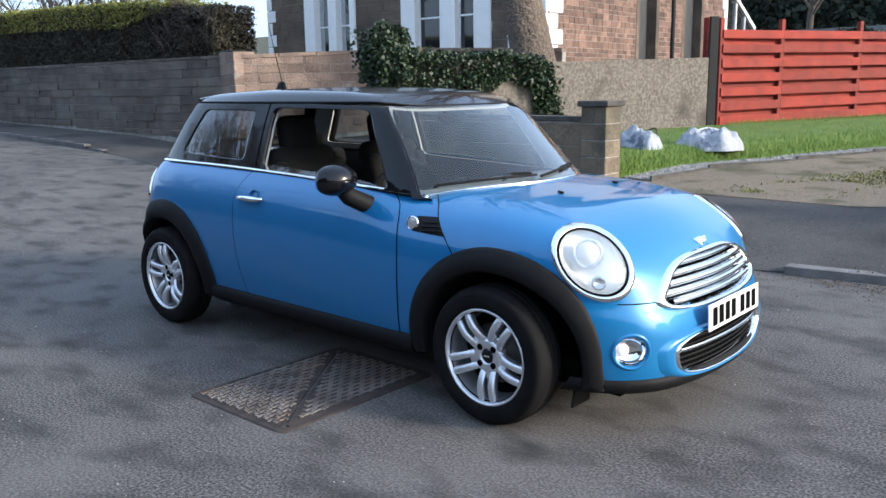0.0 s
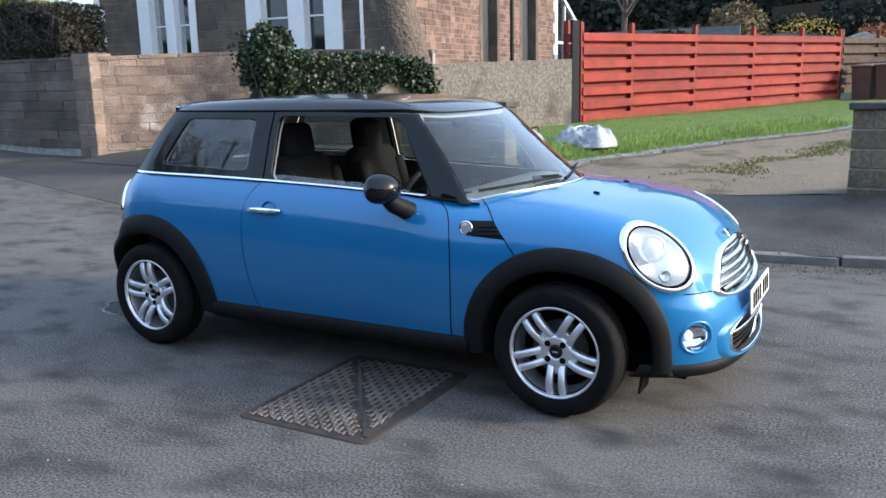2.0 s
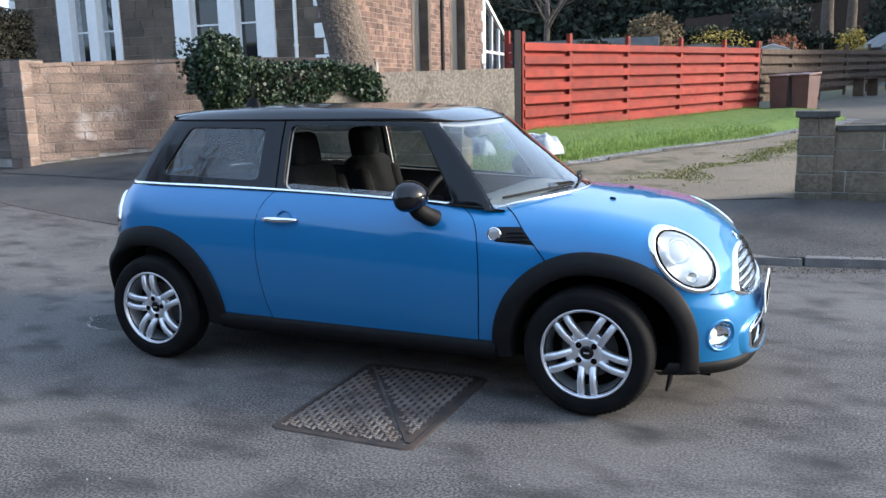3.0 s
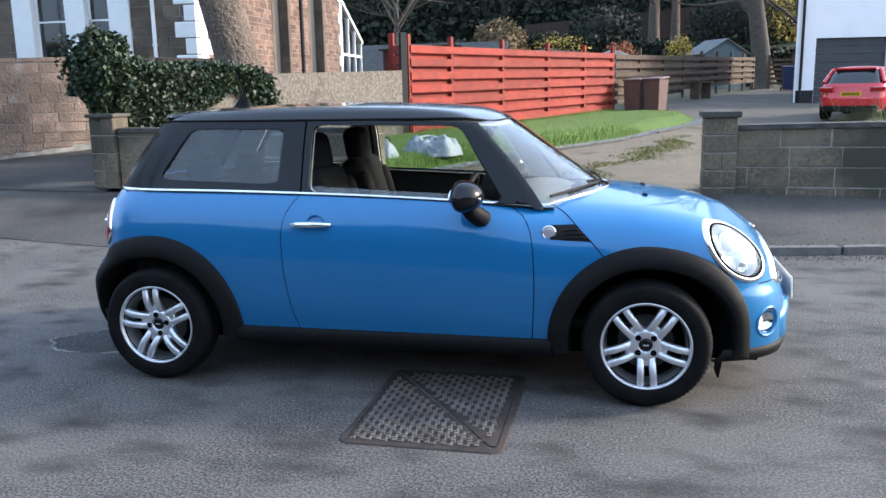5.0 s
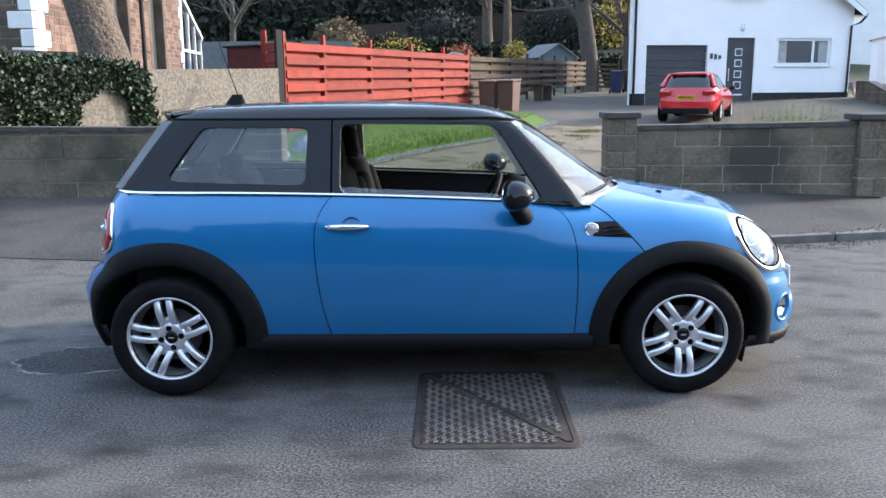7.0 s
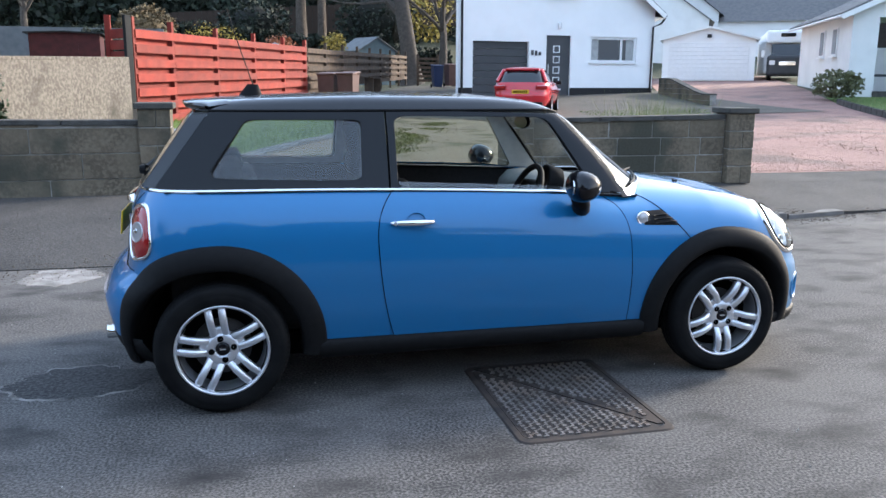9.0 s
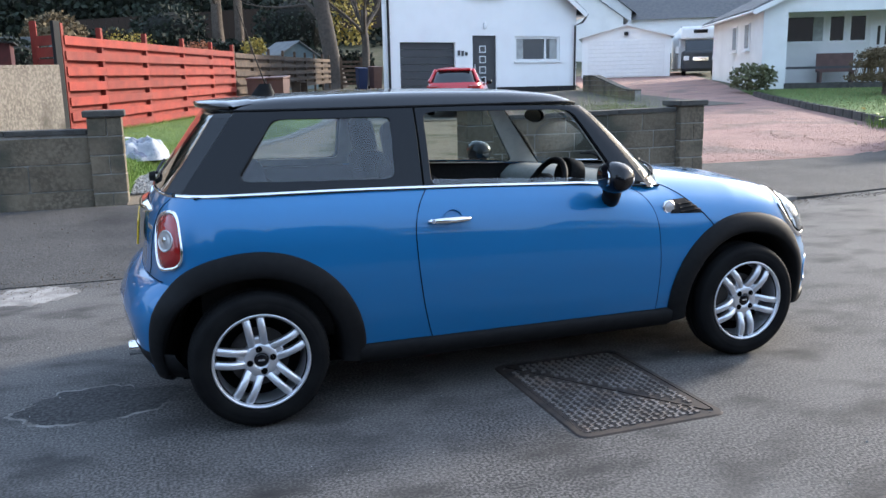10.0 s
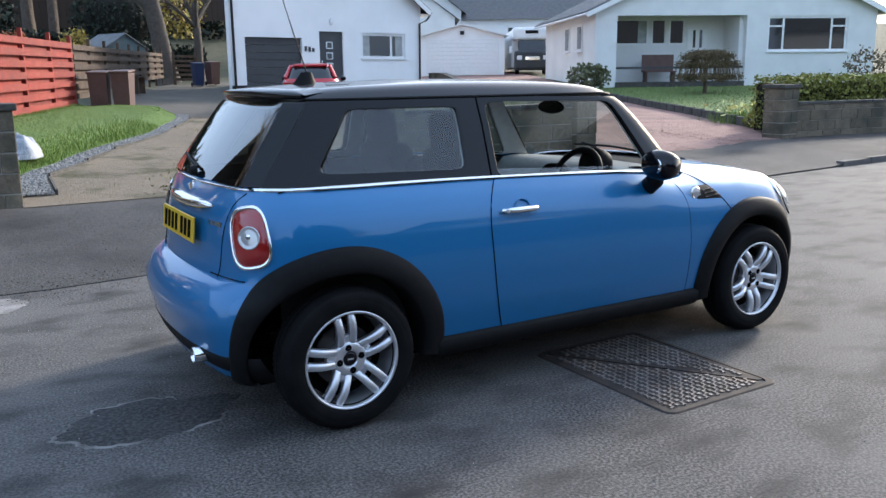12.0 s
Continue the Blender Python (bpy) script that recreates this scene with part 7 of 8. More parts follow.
def grit_field(name, n, x0, x1, off, spread, size, mat, label):
    items = []
    for _ in range(n):
        x = rnd.uniform(x0, x1)
        y = float(KERB_Y(x)) + off + rnd.gauss(0, spread) + 0.25 * noise.noise(Vector((x * 0.8, 3, 0)))
        z = float(road_z(x)) if y < float(KERB_Y(x)) else float(pave_z(x, y))
        s = size * rnd.uniform(0.4, 1.5)
        items.append((Matrix.Translation((x, y, z + s * 0.2)) @ Euler((rnd.uniform(0, 3), rnd.uniform(0, 3), rnd.uniform(0, 3))).to_matrix().to_4x4(), (s, s * 0.8, s * 0.5)))
    return tagged(boxes(name, items, mat, None), label, "grit", kind="stuff")


grit_field("grit", 5200, -8.0, 5.5, -0.10, 0.20, 0.0065, M_GRIT, "brown grit and leaf litter along the pavement edge")
grit_field("grit", 1500, 1.5, 7.0, -0.10, 0.09, 0.010, M_GRIT, "brown grit lying along the kerb")
grit_field("grit", 1400, -8.0, 6.0, 1.0, 0.7, 0.0055, M_GRIT, "scattered grit on the pavement")
items = []
for _ in range(420):
    x, y = rnd.uniform(-3.5, 4.0), rnd.uniform(-3.2, 2.0)
    s = rnd.uniform(0.002, 0.006)
    items.append((Matrix.Translation((x, y, s * 0.3)) @ Euler((0.4, 0.3, rnd.uniform(0, 3))).to_matrix().to_4x4(), (s, s, s * 0.6)))
tagged(boxes("loose_stone", items, M_PALEGRAVEL, None), "small pale stones scattered on the road", "grit", kind="stuff")
items = []
for _ in range(7000):
    y = 6.0 + 14.0 * rnd.random() ** 1.3
    x = float(lawn_edge_x(y)) + rnd.uniform(-0.03, 0.33)
    s = rnd.uniform(0.015, 0.036)
    items.append((Matrix.Translation((x, y, float(ground_z(x, y)) + 0.02 + s * 0.2)) @ Euler((rnd.uniform(0, 3), rnd.uniform(0, 3), rnd.uniform(0, 3))).to_matrix().to_4x4(), (s, s * 0.8, s * 0.6)))
tagged(boxes("gravel", items, M_PALEGRAVEL, None), "pale gravel strip between lawn and driveway", "gravel", kind="stuff")
items = []
for _ in range(1600):
    y = 5.4 + 11 * rnd.random() ** 1.4
    x = float(lawn_edge_x(max(y, 5.8))) + 0.3 + (2.2 + 0.36 * (y - 5.3) - float(lawn_edge_x(max(y, 5.8))) - 0.3) * rnd.random()
    s = rnd.uniform(0.004, 0.010)
    items.append((Matrix.Translation((x, y, float(ground_z(x, y)) + 0.012 + s * 0.15)) @ Euler((rnd.uniform(0, 3), rnd.uniform(0, 3), rnd.uniform(0, 3))).to_matrix().to_4x4(), (s, s * 0.8, s * 0.5)))
tagged(boxes("drive_stone", items, M_DRIVE, None), "small brown stones on the gravel driveway", "gravel", kind="stuff")
ed = thing("timber_edging", "dark timber edging of the gravel strip", "edging")
for y in np.arange(6.0, 19.5, 1.5):
    a, b = Vector((float(lawn_edge_x(y)) + 0.36, y, 0)), Vector((float(lawn_edge_x(y + 1.5)) + 0.36, y + 1.5, 0))
    mm, ll = along((a.x, a.y), (b.x, b.y))
    part("board", box((ll - 0.01, 0.025, 0.10), mm @ Matrix.Translation((ll / 2, 0, float(ground_z(a.x, y + 0.75)) - 0.005))), M_COPING, ed)
items = []
for _ in range(5200):
    y = 6.25 + 9.0 * rnd.random() ** 1.8
    x = 5.5 + 0.47 * (y - 5.3) + (5.3 + 0.08 * (y - 5.3)) * rnd.random()
    s = rnd.uniform(0.006, 0.014)
    items.append((Matrix.Translation((x, y, float(ground_z(x, y)) + 0.007 + s * 0.05)) @ Euler((rnd.uniform(0, 3), rnd.uniform(0, 3), rnd.uniform(0, 3))).to_matrix().to_4x4(), (s, s * 0.8, s * 0.6)))
tagged(boxes("red_stone", items, M_REDGRAVEL, None), "loose red stones on the gravel drive", "gravel", kind="stuff")
edge = thing("drive_edging", "dark stone edging between red gravel and lawn", "edging")
for y in np.arange(6.7, 22.0, 0.62):
    x = 10.9 + 0.55 * (y - 5.3) if y < 20 else 18.99 + 0.55 * (y - 20)
    part("edge_stone", box((0.66, 0.10, 0.24), pose(x, y, float(ground_z(x, y)) + 0.08, 0, 0, 61), 0.012), M_COPING, edge)

# ---- grass ----
n = 55000
ys = 5.95 + 16.2 * gen.uniform(0, 1, n) ** 1.25
fr = gen.uniform(0, 1, n)
lx = np.array([float(lawn_left_x(y)) for y in ys])
xs = lx + (lawn_edge_x(ys) - lx) * fr
blades("grass", xs, ys, lawn_z(xs, ys), 0.018, 0.009, M_BLADE, "short bright green lawn grass", "grass")
n = 6000
ys = 5.95 + 9 * gen.uniform(0, 1, n) ** 1.2
xs = lawn_edge_x(ys) - np.abs(gen.normal(0, 0.22, n))
blades("grass", xs, ys, lawn_z(xs, ys), 0.085, 0.010, M_BLADE, "longer tufts of grass at the lawn edge", "grass", 0.35)
n = 2600
ys = gen.uniform(11.2, 21.5, n)
xs = fence_x(ys) + np.abs(gen.normal(0.08, 0.10, n))
blades("grass", xs, ys, lawn_z(xs, ys), 0.07, 0.010, M_BLADE, "longer grass along the fence foot", "grass", 0.3)
n = 9000
ys = gen.uniform(5.6, 17, n)
xs = -0.05 + 0.34 * (ys - 5.4) + gen.normal(0, 0.28, n)
keep = np.array([noise.noise(Vector((x * 1.3, y * 0.9, 1))) > -0.05 for x, y in zip(xs, ys)])
xs, ys = xs[keep], ys[keep]
blades("moss", xs, ys, ground_z(xs, ys) + 0.012, 0.022, 0.02, M_MOSS, "mossy strip along the middle of the driveway", "moss", 0.8)
n = 14000
ys = 6.9 + 17 * gen.uniform(0, 1, n)
xs = np.where(ys < 20, 10.95 + 0.55 * (ys - 5.3), 19.05 + 0.55 * (ys - 20)) + 12 * gen.uniform(0, 1, n)
blades("grass", xs, ys, ground_z(xs, ys), 0.06, 0.03, M_BLADE_DRY, "bungalow lawn of yellowish green grass", "grass")
n = 900
ys, xs = gen.uniform(18.5, 21.5, n), gen.uniform(9.5, 14.0, n)
blades("grass", xs, ys, ground_z(xs, ys) + 0.02, 0.045, 0.03, M_BLADE, "patch of grass before the white house", "grass")
n = 1600
ys, xs = gen.normal(5.95, 0.14, n), gen.normal(4.45, 0.30, n)
blades("tall_grass", xs, ys, ground_z(xs, ys), 0.85, 0.010, M_BLADE_DRY, "tall dry ornamental grass behind the wall", "grass", 0.28)
n = 1500
xs, ys = gen.uniform(-9.8, -6.5, n), None
ys = 6.5 + (xs + 10.05) * 1.42 - np.abs(gen.normal(0.05, 0.08, n)) - 0.25
blades("moss", xs, ys, ground_z(xs, ys) + 0.06 * np.clip(ys - 5.3, 0, 9) + 0.01, 0.03, 0.02, M_MOSS, "moss at the foot of the sandstone wall", "moss", 0.8)

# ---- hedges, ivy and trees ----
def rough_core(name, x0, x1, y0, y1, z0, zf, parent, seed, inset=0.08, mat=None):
    """The inside of a hedge: a lumpy block, its near-black colour standing for inner shade."""
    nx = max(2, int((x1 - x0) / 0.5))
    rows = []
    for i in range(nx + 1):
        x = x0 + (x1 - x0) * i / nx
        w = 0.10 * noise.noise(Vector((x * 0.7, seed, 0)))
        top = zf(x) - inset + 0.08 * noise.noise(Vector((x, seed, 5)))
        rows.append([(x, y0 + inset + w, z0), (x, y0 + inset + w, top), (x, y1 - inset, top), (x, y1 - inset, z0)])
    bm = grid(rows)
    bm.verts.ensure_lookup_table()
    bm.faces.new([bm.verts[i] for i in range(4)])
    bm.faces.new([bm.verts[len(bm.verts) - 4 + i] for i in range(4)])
    return part(name, bm, mat or M_HEDGESHADE, parent)


hedge_top = spline((-40, 3.9), (-22, 3.60), (-16, 3.42), (-12.9, 3.24), (-11.2, 3.05))
hd = thing("hedge", "long clipped hedge, dark below and yellow-green on top", "hedge")
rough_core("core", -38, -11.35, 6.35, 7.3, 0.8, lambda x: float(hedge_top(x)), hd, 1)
n = 25500
xs = -11.3 - 14.5 * gen.uniform(0, 1, n) ** 1.1
zs = 2.02 + (hedge_top(xs) - 2.02) * gen.uniform(0, 1, n)
bulge = np.array([0.12 * noise.noise(Vector((x * 1.1, 0, z * 1.6))) for x, z in zip(xs, zs)])
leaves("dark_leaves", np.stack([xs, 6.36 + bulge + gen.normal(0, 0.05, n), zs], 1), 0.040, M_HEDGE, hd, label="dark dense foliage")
# leaves on and near the top: yellow-green, with daylight painted into the brighter colour
n = 15300
xs = -11.9 - 17 * gen.uniform(0, 1, n)
ys = 6.35 + 0.95 * gen.uniform(0, 1, n)
leaves("top_leaves", np.stack([xs, ys, hedge_top(xs) - 0.02 + gen.normal(0, 0.05, n)], 1), 0.040, M_HEDGELIGHT, hd, up=0.6, label="yellow-green clipped top, coloured as lit")
n = 11000
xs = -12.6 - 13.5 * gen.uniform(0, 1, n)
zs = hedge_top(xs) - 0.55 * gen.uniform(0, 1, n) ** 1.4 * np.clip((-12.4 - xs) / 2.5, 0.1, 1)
leaves("light_leaves", np.stack([xs, 6.32 + gen.normal(0, 0.05, n), zs], 1), 0.040, M_HEDGELIGHT, hd, label="yellow-green foliage near the top, coloured as lit")
n = 5600
zs = gen.uniform(2.0, 3.1, n)
leaves("end_leaves", np.stack([-11.3 + gen.normal(0, 0.07, n), gen.uniform(6.3, 7.3, n), zs], 1), 0.040, M_HEDGE, hd)
bm = bmesh.new()
for k in range(60):
    x0 = rnd.uniform(-13.5, -11.3)
    p = Vector((x0, 6.3, float(hedge_top(x0)) - rnd.uniform(0.0, 0.25)))
    path = [p]
    for i in range(5):
        p = p + Vector((rnd.uniform(-0.14, 0.14), rnd.uniform(-0.08, 0.03), rnd.uniform(-0.08, 0.07)))
        path.append(p)
    add_tube(bm, path, 0.007, 4)
for k in range(70):
    x0, z0 = rnd.uniform(-13.5, -11.3), rnd.uniform(2.05, 2.7)
    add_tube(bm, [(x0, 6.36, z0), (x0 + rnd.uniform(-0.2, 0.2), 6.30, z0 + 0.25), (x0 + rnd.uniform(-0.45, 0.45), 6.28, z0 + 0.5)], 0.006, 4)
tagged(part("bare_twig", bm, M_DARKBARK, hd, "bare brown twigs"), kind="stuff")

iv = thing("ivy", "dense dark green ivy over pillar and wall", "ivy")
IVY_M = along((-5.6, 6.3), (-2.95, 10.92))[0]


def ivy_top(u):
    """The top of the ivy along the rendered wall."""
    return 1.90 + 0.05 * noise.noise(Vector((u * 3, 0, 0))) - 0.30 * max(0.0, u - 1.45) ** 1.5


def ivy_bare(u, z):
    """The arched place where the wall shows through."""
    return ((u - 1.36) / 0.50) ** 2 + (max(0.0, z - 0.9) / 0.58) ** 2 < 1 + 0.25 * noise.noise(Vector((u * 5, z * 5, 4)))


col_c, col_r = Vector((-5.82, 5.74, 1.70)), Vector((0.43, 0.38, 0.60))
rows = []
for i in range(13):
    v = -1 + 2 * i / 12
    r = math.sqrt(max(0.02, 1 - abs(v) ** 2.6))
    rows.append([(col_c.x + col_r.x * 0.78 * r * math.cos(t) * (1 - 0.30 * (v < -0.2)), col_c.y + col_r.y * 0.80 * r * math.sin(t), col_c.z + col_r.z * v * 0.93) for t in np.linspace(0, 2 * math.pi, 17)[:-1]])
part("core", grid(rows, wrap_v=True), M_HEDGESHADE, iv)
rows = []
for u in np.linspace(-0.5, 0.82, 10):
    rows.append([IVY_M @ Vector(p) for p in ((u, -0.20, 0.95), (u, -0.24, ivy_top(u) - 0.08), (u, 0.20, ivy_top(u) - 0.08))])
part("core", grid(rows), M_HEDGESHADE, iv)
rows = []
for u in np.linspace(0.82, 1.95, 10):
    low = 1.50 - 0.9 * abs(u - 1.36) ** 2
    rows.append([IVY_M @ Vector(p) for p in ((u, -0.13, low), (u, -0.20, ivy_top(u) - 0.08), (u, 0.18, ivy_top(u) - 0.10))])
part("core", grid(rows), M_HEDGESHADE, iv)
pts = []
while len(pts) < 6500:
    d = Vector((gen.normal(), gen.normal(), gen.normal())).normalized()
    if d.y > 0.6:
        continue
    lump = 1 + 0.30 * noise.noise(d * 2.4) + rnd.gauss(0, 0.06)
    p = col_c + Vector((d.x * col_r.x, d.y * col_r.y, d.z * col_r.z)) * lump
    if d.z < -0.3:
        p.x = col_c.x + 0.05 + (p.x - col_c.x) * 0.66
    pts.append(p)
while len(pts) < 14500:
    u = rnd.uniform(-0.55, 2.12)
    top = ivy_top(u)
    if rnd.random() < 0.78:
        z = rnd.uniform(0.94, top)
        if ivy_bare(u, z):
            continue
        thick = 0.24 if u < 0.9 else 0.20
        p = IVY_M @ Vector((u, -thick + 0.10 * noise.noise(Vector((u * 3, z * 3, 2))) + rnd.gauss(0, 0.04), z))
    else:
        p = IVY_M @ Vector((u, rnd.uniform(-0.26, 0.22), top + 0.05 * noise.noise(Vector((u * 7, 3, 0))) + rnd.gauss(0, 0.035)))
    pts.append(p)
for _ in range(900):
    v = rnd.random()
    pts.append(IVY_M @ Vector((2.02 + 0.20 * v + rnd.gauss(0, 0.07), -0.15 + rnd.gauss(0, 0.04), 1.72 - 0.80 * v + rnd.gauss(0, 0.05))))
for _ in range(260):
    pts.append((rnd.gauss(-6.22, 0.07), rnd.gauss(5.6, 0.10), rnd.uniform(1.7, 2.30)))
leaves("ivy_leaves", [tuple(p) for p in pts], 0.052, M_IVY, iv, long=1.15, label="glossy dark ivy leaves")


def limb(bm, p, d, length, r, depth, spread, n_side):
    """A tapered, wandering limb with smaller ones along it."""
    path, radii = [p.copy()], [r]
    for i in range(6):
        d = (d + Vector((rnd.gauss(0, 0.10), rnd.gauss(0, 0.10), rnd.gauss(0, 0.06) + 0.03))).normalized()
        p = p + d * length / 6
        path.append(p.copy())
        radii.append(r * (1 - 0.80 * (i + 1) / 6))
    add_tube(bm, path, radii, 6 if depth else 4, False)
    if depth:
        for k in range(n_side):
            i = rnd.randint(1, 6)
            side = Vector((rnd.gauss(0, 1), rnd.gauss(0, 1), rnd.gauss(0.2, 0.6))).normalized()
            limb(bm, path[i].copy(), (d + side * spread).normalized(), length * rnd.uniform(0.4, 0.65), max(0.004, radii[i] * 0.6), depth - 1, spread, n_side)


def bare_tree(name, label, x, y, z, height, r, mat, seed, lean=(0, 0), depth=2, n_side=6, limbs=7, fork=0.45):
    rnd.seed(seed)
    t = thing(name, label, "tree", at=pose(x, y, z))
    bm = bmesh.new()
    path, radii = [], []
    for i in range(12):
        v = i / 11
        path.append((lean[0] * v + 0.05 * noise.noise(Vector((v * 3, seed, 0))), lean[1] * v + 0.05 * noise.noise(Vector((seed, v * 3, 0))), height * fork * v))
        radii.append(r * (1.30 - 0.30 * min(1, v * 5)) * (1 - 0.35 * v))
    add_tube(bm, path, radii, 22)
    for v in bm.verts:
        a = math.atan2(v.co.y, v.co.x)
        k = 1 + 0.05 * math.sin(a * 5 + v.co.z) + 0.05 * noise.noise(Vector((v.co.x * 4, v.co.y * 4, v.co.z * 1.5 + seed)))
        v.co.x *= k
        v.co.y *= k
    part("trunk", bm, mat, t, "rough bark", True)
    bm = bmesh.new()
    top = Vector(path[-1])
    for k in range(limbs):
        a = 2 * math.pi * k / limbs + rnd.uniform(-0.3, 0.3)
        limb(bm, top - Vector((0, 0, rnd.uniform(0, height * fork * 0.35))), Vector((math.cos(a), math.sin(a), rnd.uniform(0.6, 1.5))).normalized(), height * rnd.uniform(0.40, 0.58), r * 0.38, depth, 0.8, n_side)
    tagged(part("crown", bm, mat, t, "bare branches"), kind="stuff")
    return t


bare_tree("street_tree", "massive old tree trunk with bare limbs behind the wall", -4.86, 8.55, 0.5, 13, 0.43, M_BARK, 11, lean=(-1.5, 0.5), depth=2, n_side=6, limbs=9, fork=0.42)
bare_tree("bare_tree", "dark bare tree in the gardens behind", 8.6, 43.5, 1.3, 13, 0.55, M_DARKBARK, 21, lean=(-0.8, 0), depth=2, n_side=4)
bare_tree("bare_tree", "pale bare tree in the gardens behind", 4.6, 56, 3.0, 14, 0.35, M_BARK, 31, depth=2, n_side=4)
bare_tree("bare_tree", "pale bare tree in the gardens behind", 3.2, 56.5, 3.0, 13, 0.45, M_BARK, 32, depth=1, n_side=4)
bare_tree("bare_tree", "dark bare tree in the gardens behind", 11.0, 46, 1.4, 10, 0.28, M_DARKBARK, 33, depth=2, n_side=5)
bare_tree("bare_tree", "thin bare tree behind the red fence", -12.0, 44, 1.4, 11, 0.22, M_DARKBARK, 34, depth=2, n_side=5)
for k, (x, y) in enumerate(((-17.5, -11.0), (-15.0, -9.4), (-23.0, -9.5), (-20.0, -16.0))):
    bare_tree("bare_tree", "bare tree across the street", x, y, 0.1, 13 - k, 0.32, M_DARKBARK, 61 + k, depth=2, n_side=7, limbs=8, fork=0.35)
for k, (x, y) in enumerate(((-21.5, 11.0), (-25.5, 12.5), (-29.0, 11.5), (-33.0, 13.0), (-38.0, 12.0))):
    bare_tree("bare_tree", "bare brown tree behind the long hedge", x, y, 0.9, 8.5, 0.16, M_DARKBARK, 51 + k, depth=2, n_side=6, limbs=8, fork=0.3)
rnd.seed(99)


def bush(name, label, x, y, z, rx, rz, n, size, mat, core=True, up=0.0, category="bush", squash=1.0):
    b = thing(name, label, category, at=pose(x, y, z))
    c = Vector((0, 0, rz * 0.9))
    if core:
        rows = [[(rx * 0.78 * math.sqrt(max(0.03, 1 - v * v)) * math.cos(t), rx * squash * 0.78 * math.sqrt(max(0.03, 1 - v * v)) * math.sin(t), c.z + rz * 0.80 * v) for t in np.linspace(0, 2 * math.pi, 13)[:-1]] for v in np.linspace(-1, 1, 9)]
        part("core", grid(rows, wrap_v=True), M_HEDGESHADE if mat in (M_CONIFER, M_HEDGE, M_IVY) else mat, b)
    pts = []
    for _ in range(n):
        d = Vector((rnd.gauss(0, 1), rnd.gauss(0, 1), rnd.gauss(0, 1))).normalized()
        k = (1 + 0.22 * noise.noise(d * 2.5 + Vector((x, y, 0))) + rnd.gauss(0, 0.06)) * (1 if core else rnd.uniform(0.3, 1) ** 0.5)
        pts.append((d.x * rx * k, d.y * rx * squash * k, max(0.02, c.z + d.z * rz * k)))
    leaves("foliage", pts, size, mat, b, up=up)
    return b


# the gardens behind the fence
dark_top = spline((-40, 4.2), (-12, 4.4), (-4, 4.9), (2, 4.3), (8, 3.7), (12, 3.4))
bh = thing("conifer_hedge", "tall dark conifer hedge behind the gardens", "hedge")
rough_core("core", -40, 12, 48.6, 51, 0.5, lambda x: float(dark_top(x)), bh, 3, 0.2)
n = 14000
xs = gen.uniform(-22, 12.2, n)
zs = 1.2 + (dark_top(xs) - 1.1) * gen.uniform(0, 1, n)
leaves("foliage", np.stack([xs, 48.6 + gen.normal(0, 0.15, n), zs], 1), 0.20, M_CONIFER, bh)
woods = thing("far_woods", "dark woodland on the slope behind the gardens", "woods", kind="stuff")
pts = []
for _ in range(52000):
    x = rnd.uniform(-75, 24)
    k = rnd.random()
    y = rnd.uniform(66, 78)
    crown = 13 + 3.0 * noise.noise(Vector((x * 0.13, 0, 0))) + 1.5 * noise.noise(Vector((x * 0.6, 3, 0)))
    pts.append((x, y, 2.5 + (crown - 2.5) * rnd.random()))
leaves("foliage", pts, 0.42, M_CONIFER, woods)
# near-black sheet behind the leaves, coloured as the shaded depth of the woods
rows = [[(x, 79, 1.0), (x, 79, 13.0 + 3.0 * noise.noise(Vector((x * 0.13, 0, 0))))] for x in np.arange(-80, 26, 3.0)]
part("core", grid(rows), M_HEDGESHADE, woods)
bush("round_bush", "round clipped brown bush behind the red fence", -6.2, 46.4, 2.2, 1.65, 1.75, 3500, 0.16, M_BROWNBUSH)
bush("forsythia", "yellow flowering forsythia bush behind the fence", -2.6, 46.8, 2.6, 1.9, 1.15, 900, 0.10, M_YELLOW, core=False)
bush("forsythia", "yellow flowering bush beside the shed", 4.2, 44.5, 2.6, 0.8, 0.9, 700, 0.11, M_YELLOW, core=False)
bush("forsythia", "yellow flowering tree beside the white house", 11.5, 52, 4.2, 1.8, 1.9, 700, 0.2, M_YELLOW, core=False)
bush("dark_bush", "dark evergreen bush in the gardens", 8.0, 53, 3.4, 2.6, 2.2, 2200, 0.2, M_CONIFER)
bush("dark_bush", "dark evergreen bush in the gardens", 0.0, 53, 3.6, 2.2, 1.6, 1800, 0.2, M_CONIFER)
bush("autumn_bush", "small reddish bush behind the fence", 1.0, 41.5, 2.2, 1.0, 0.9, 900, 0.12, M_ORANGELEAF, core=False)
bush("dark_bush", "dark evergreen bush behind the rendered wall", -6.5, 33, 1.6, 1.4, 1.0, 1500, 0.14, M_CONIFER)
bush("garden_shrub", "green shrub at the bungalow corner", 21.0, 23.2, 0.95, 0.95, 0.55, 900, 0.12, M_SHRUB, core=False)
bush("garden_shrub", "bare twiggy shrub before the bungalow window", 31.5, 17.5, 1.0, 0.9, 0.8, 500, 0.10, M_BROWNBUSH, core=False)
bush("garden_shrub", "grey green shrub before the bungalow", 33.0, 16.2, 1.0, 0.8, 0.8, 900, 0.10, M_HEDGELIGHT)
fh = thing("clipped_hedge", "low clipped yellow-green hedge behind the far wall", "hedge")
rough_core("core", 11.75, 20, 6.6, 7.6, 0.3, lambda x: 1.32, fh, 8)
n = 7000
xs = gen.uniform(11.7, 20, n)
front = gen.uniform(0, 1, n) < 0.6
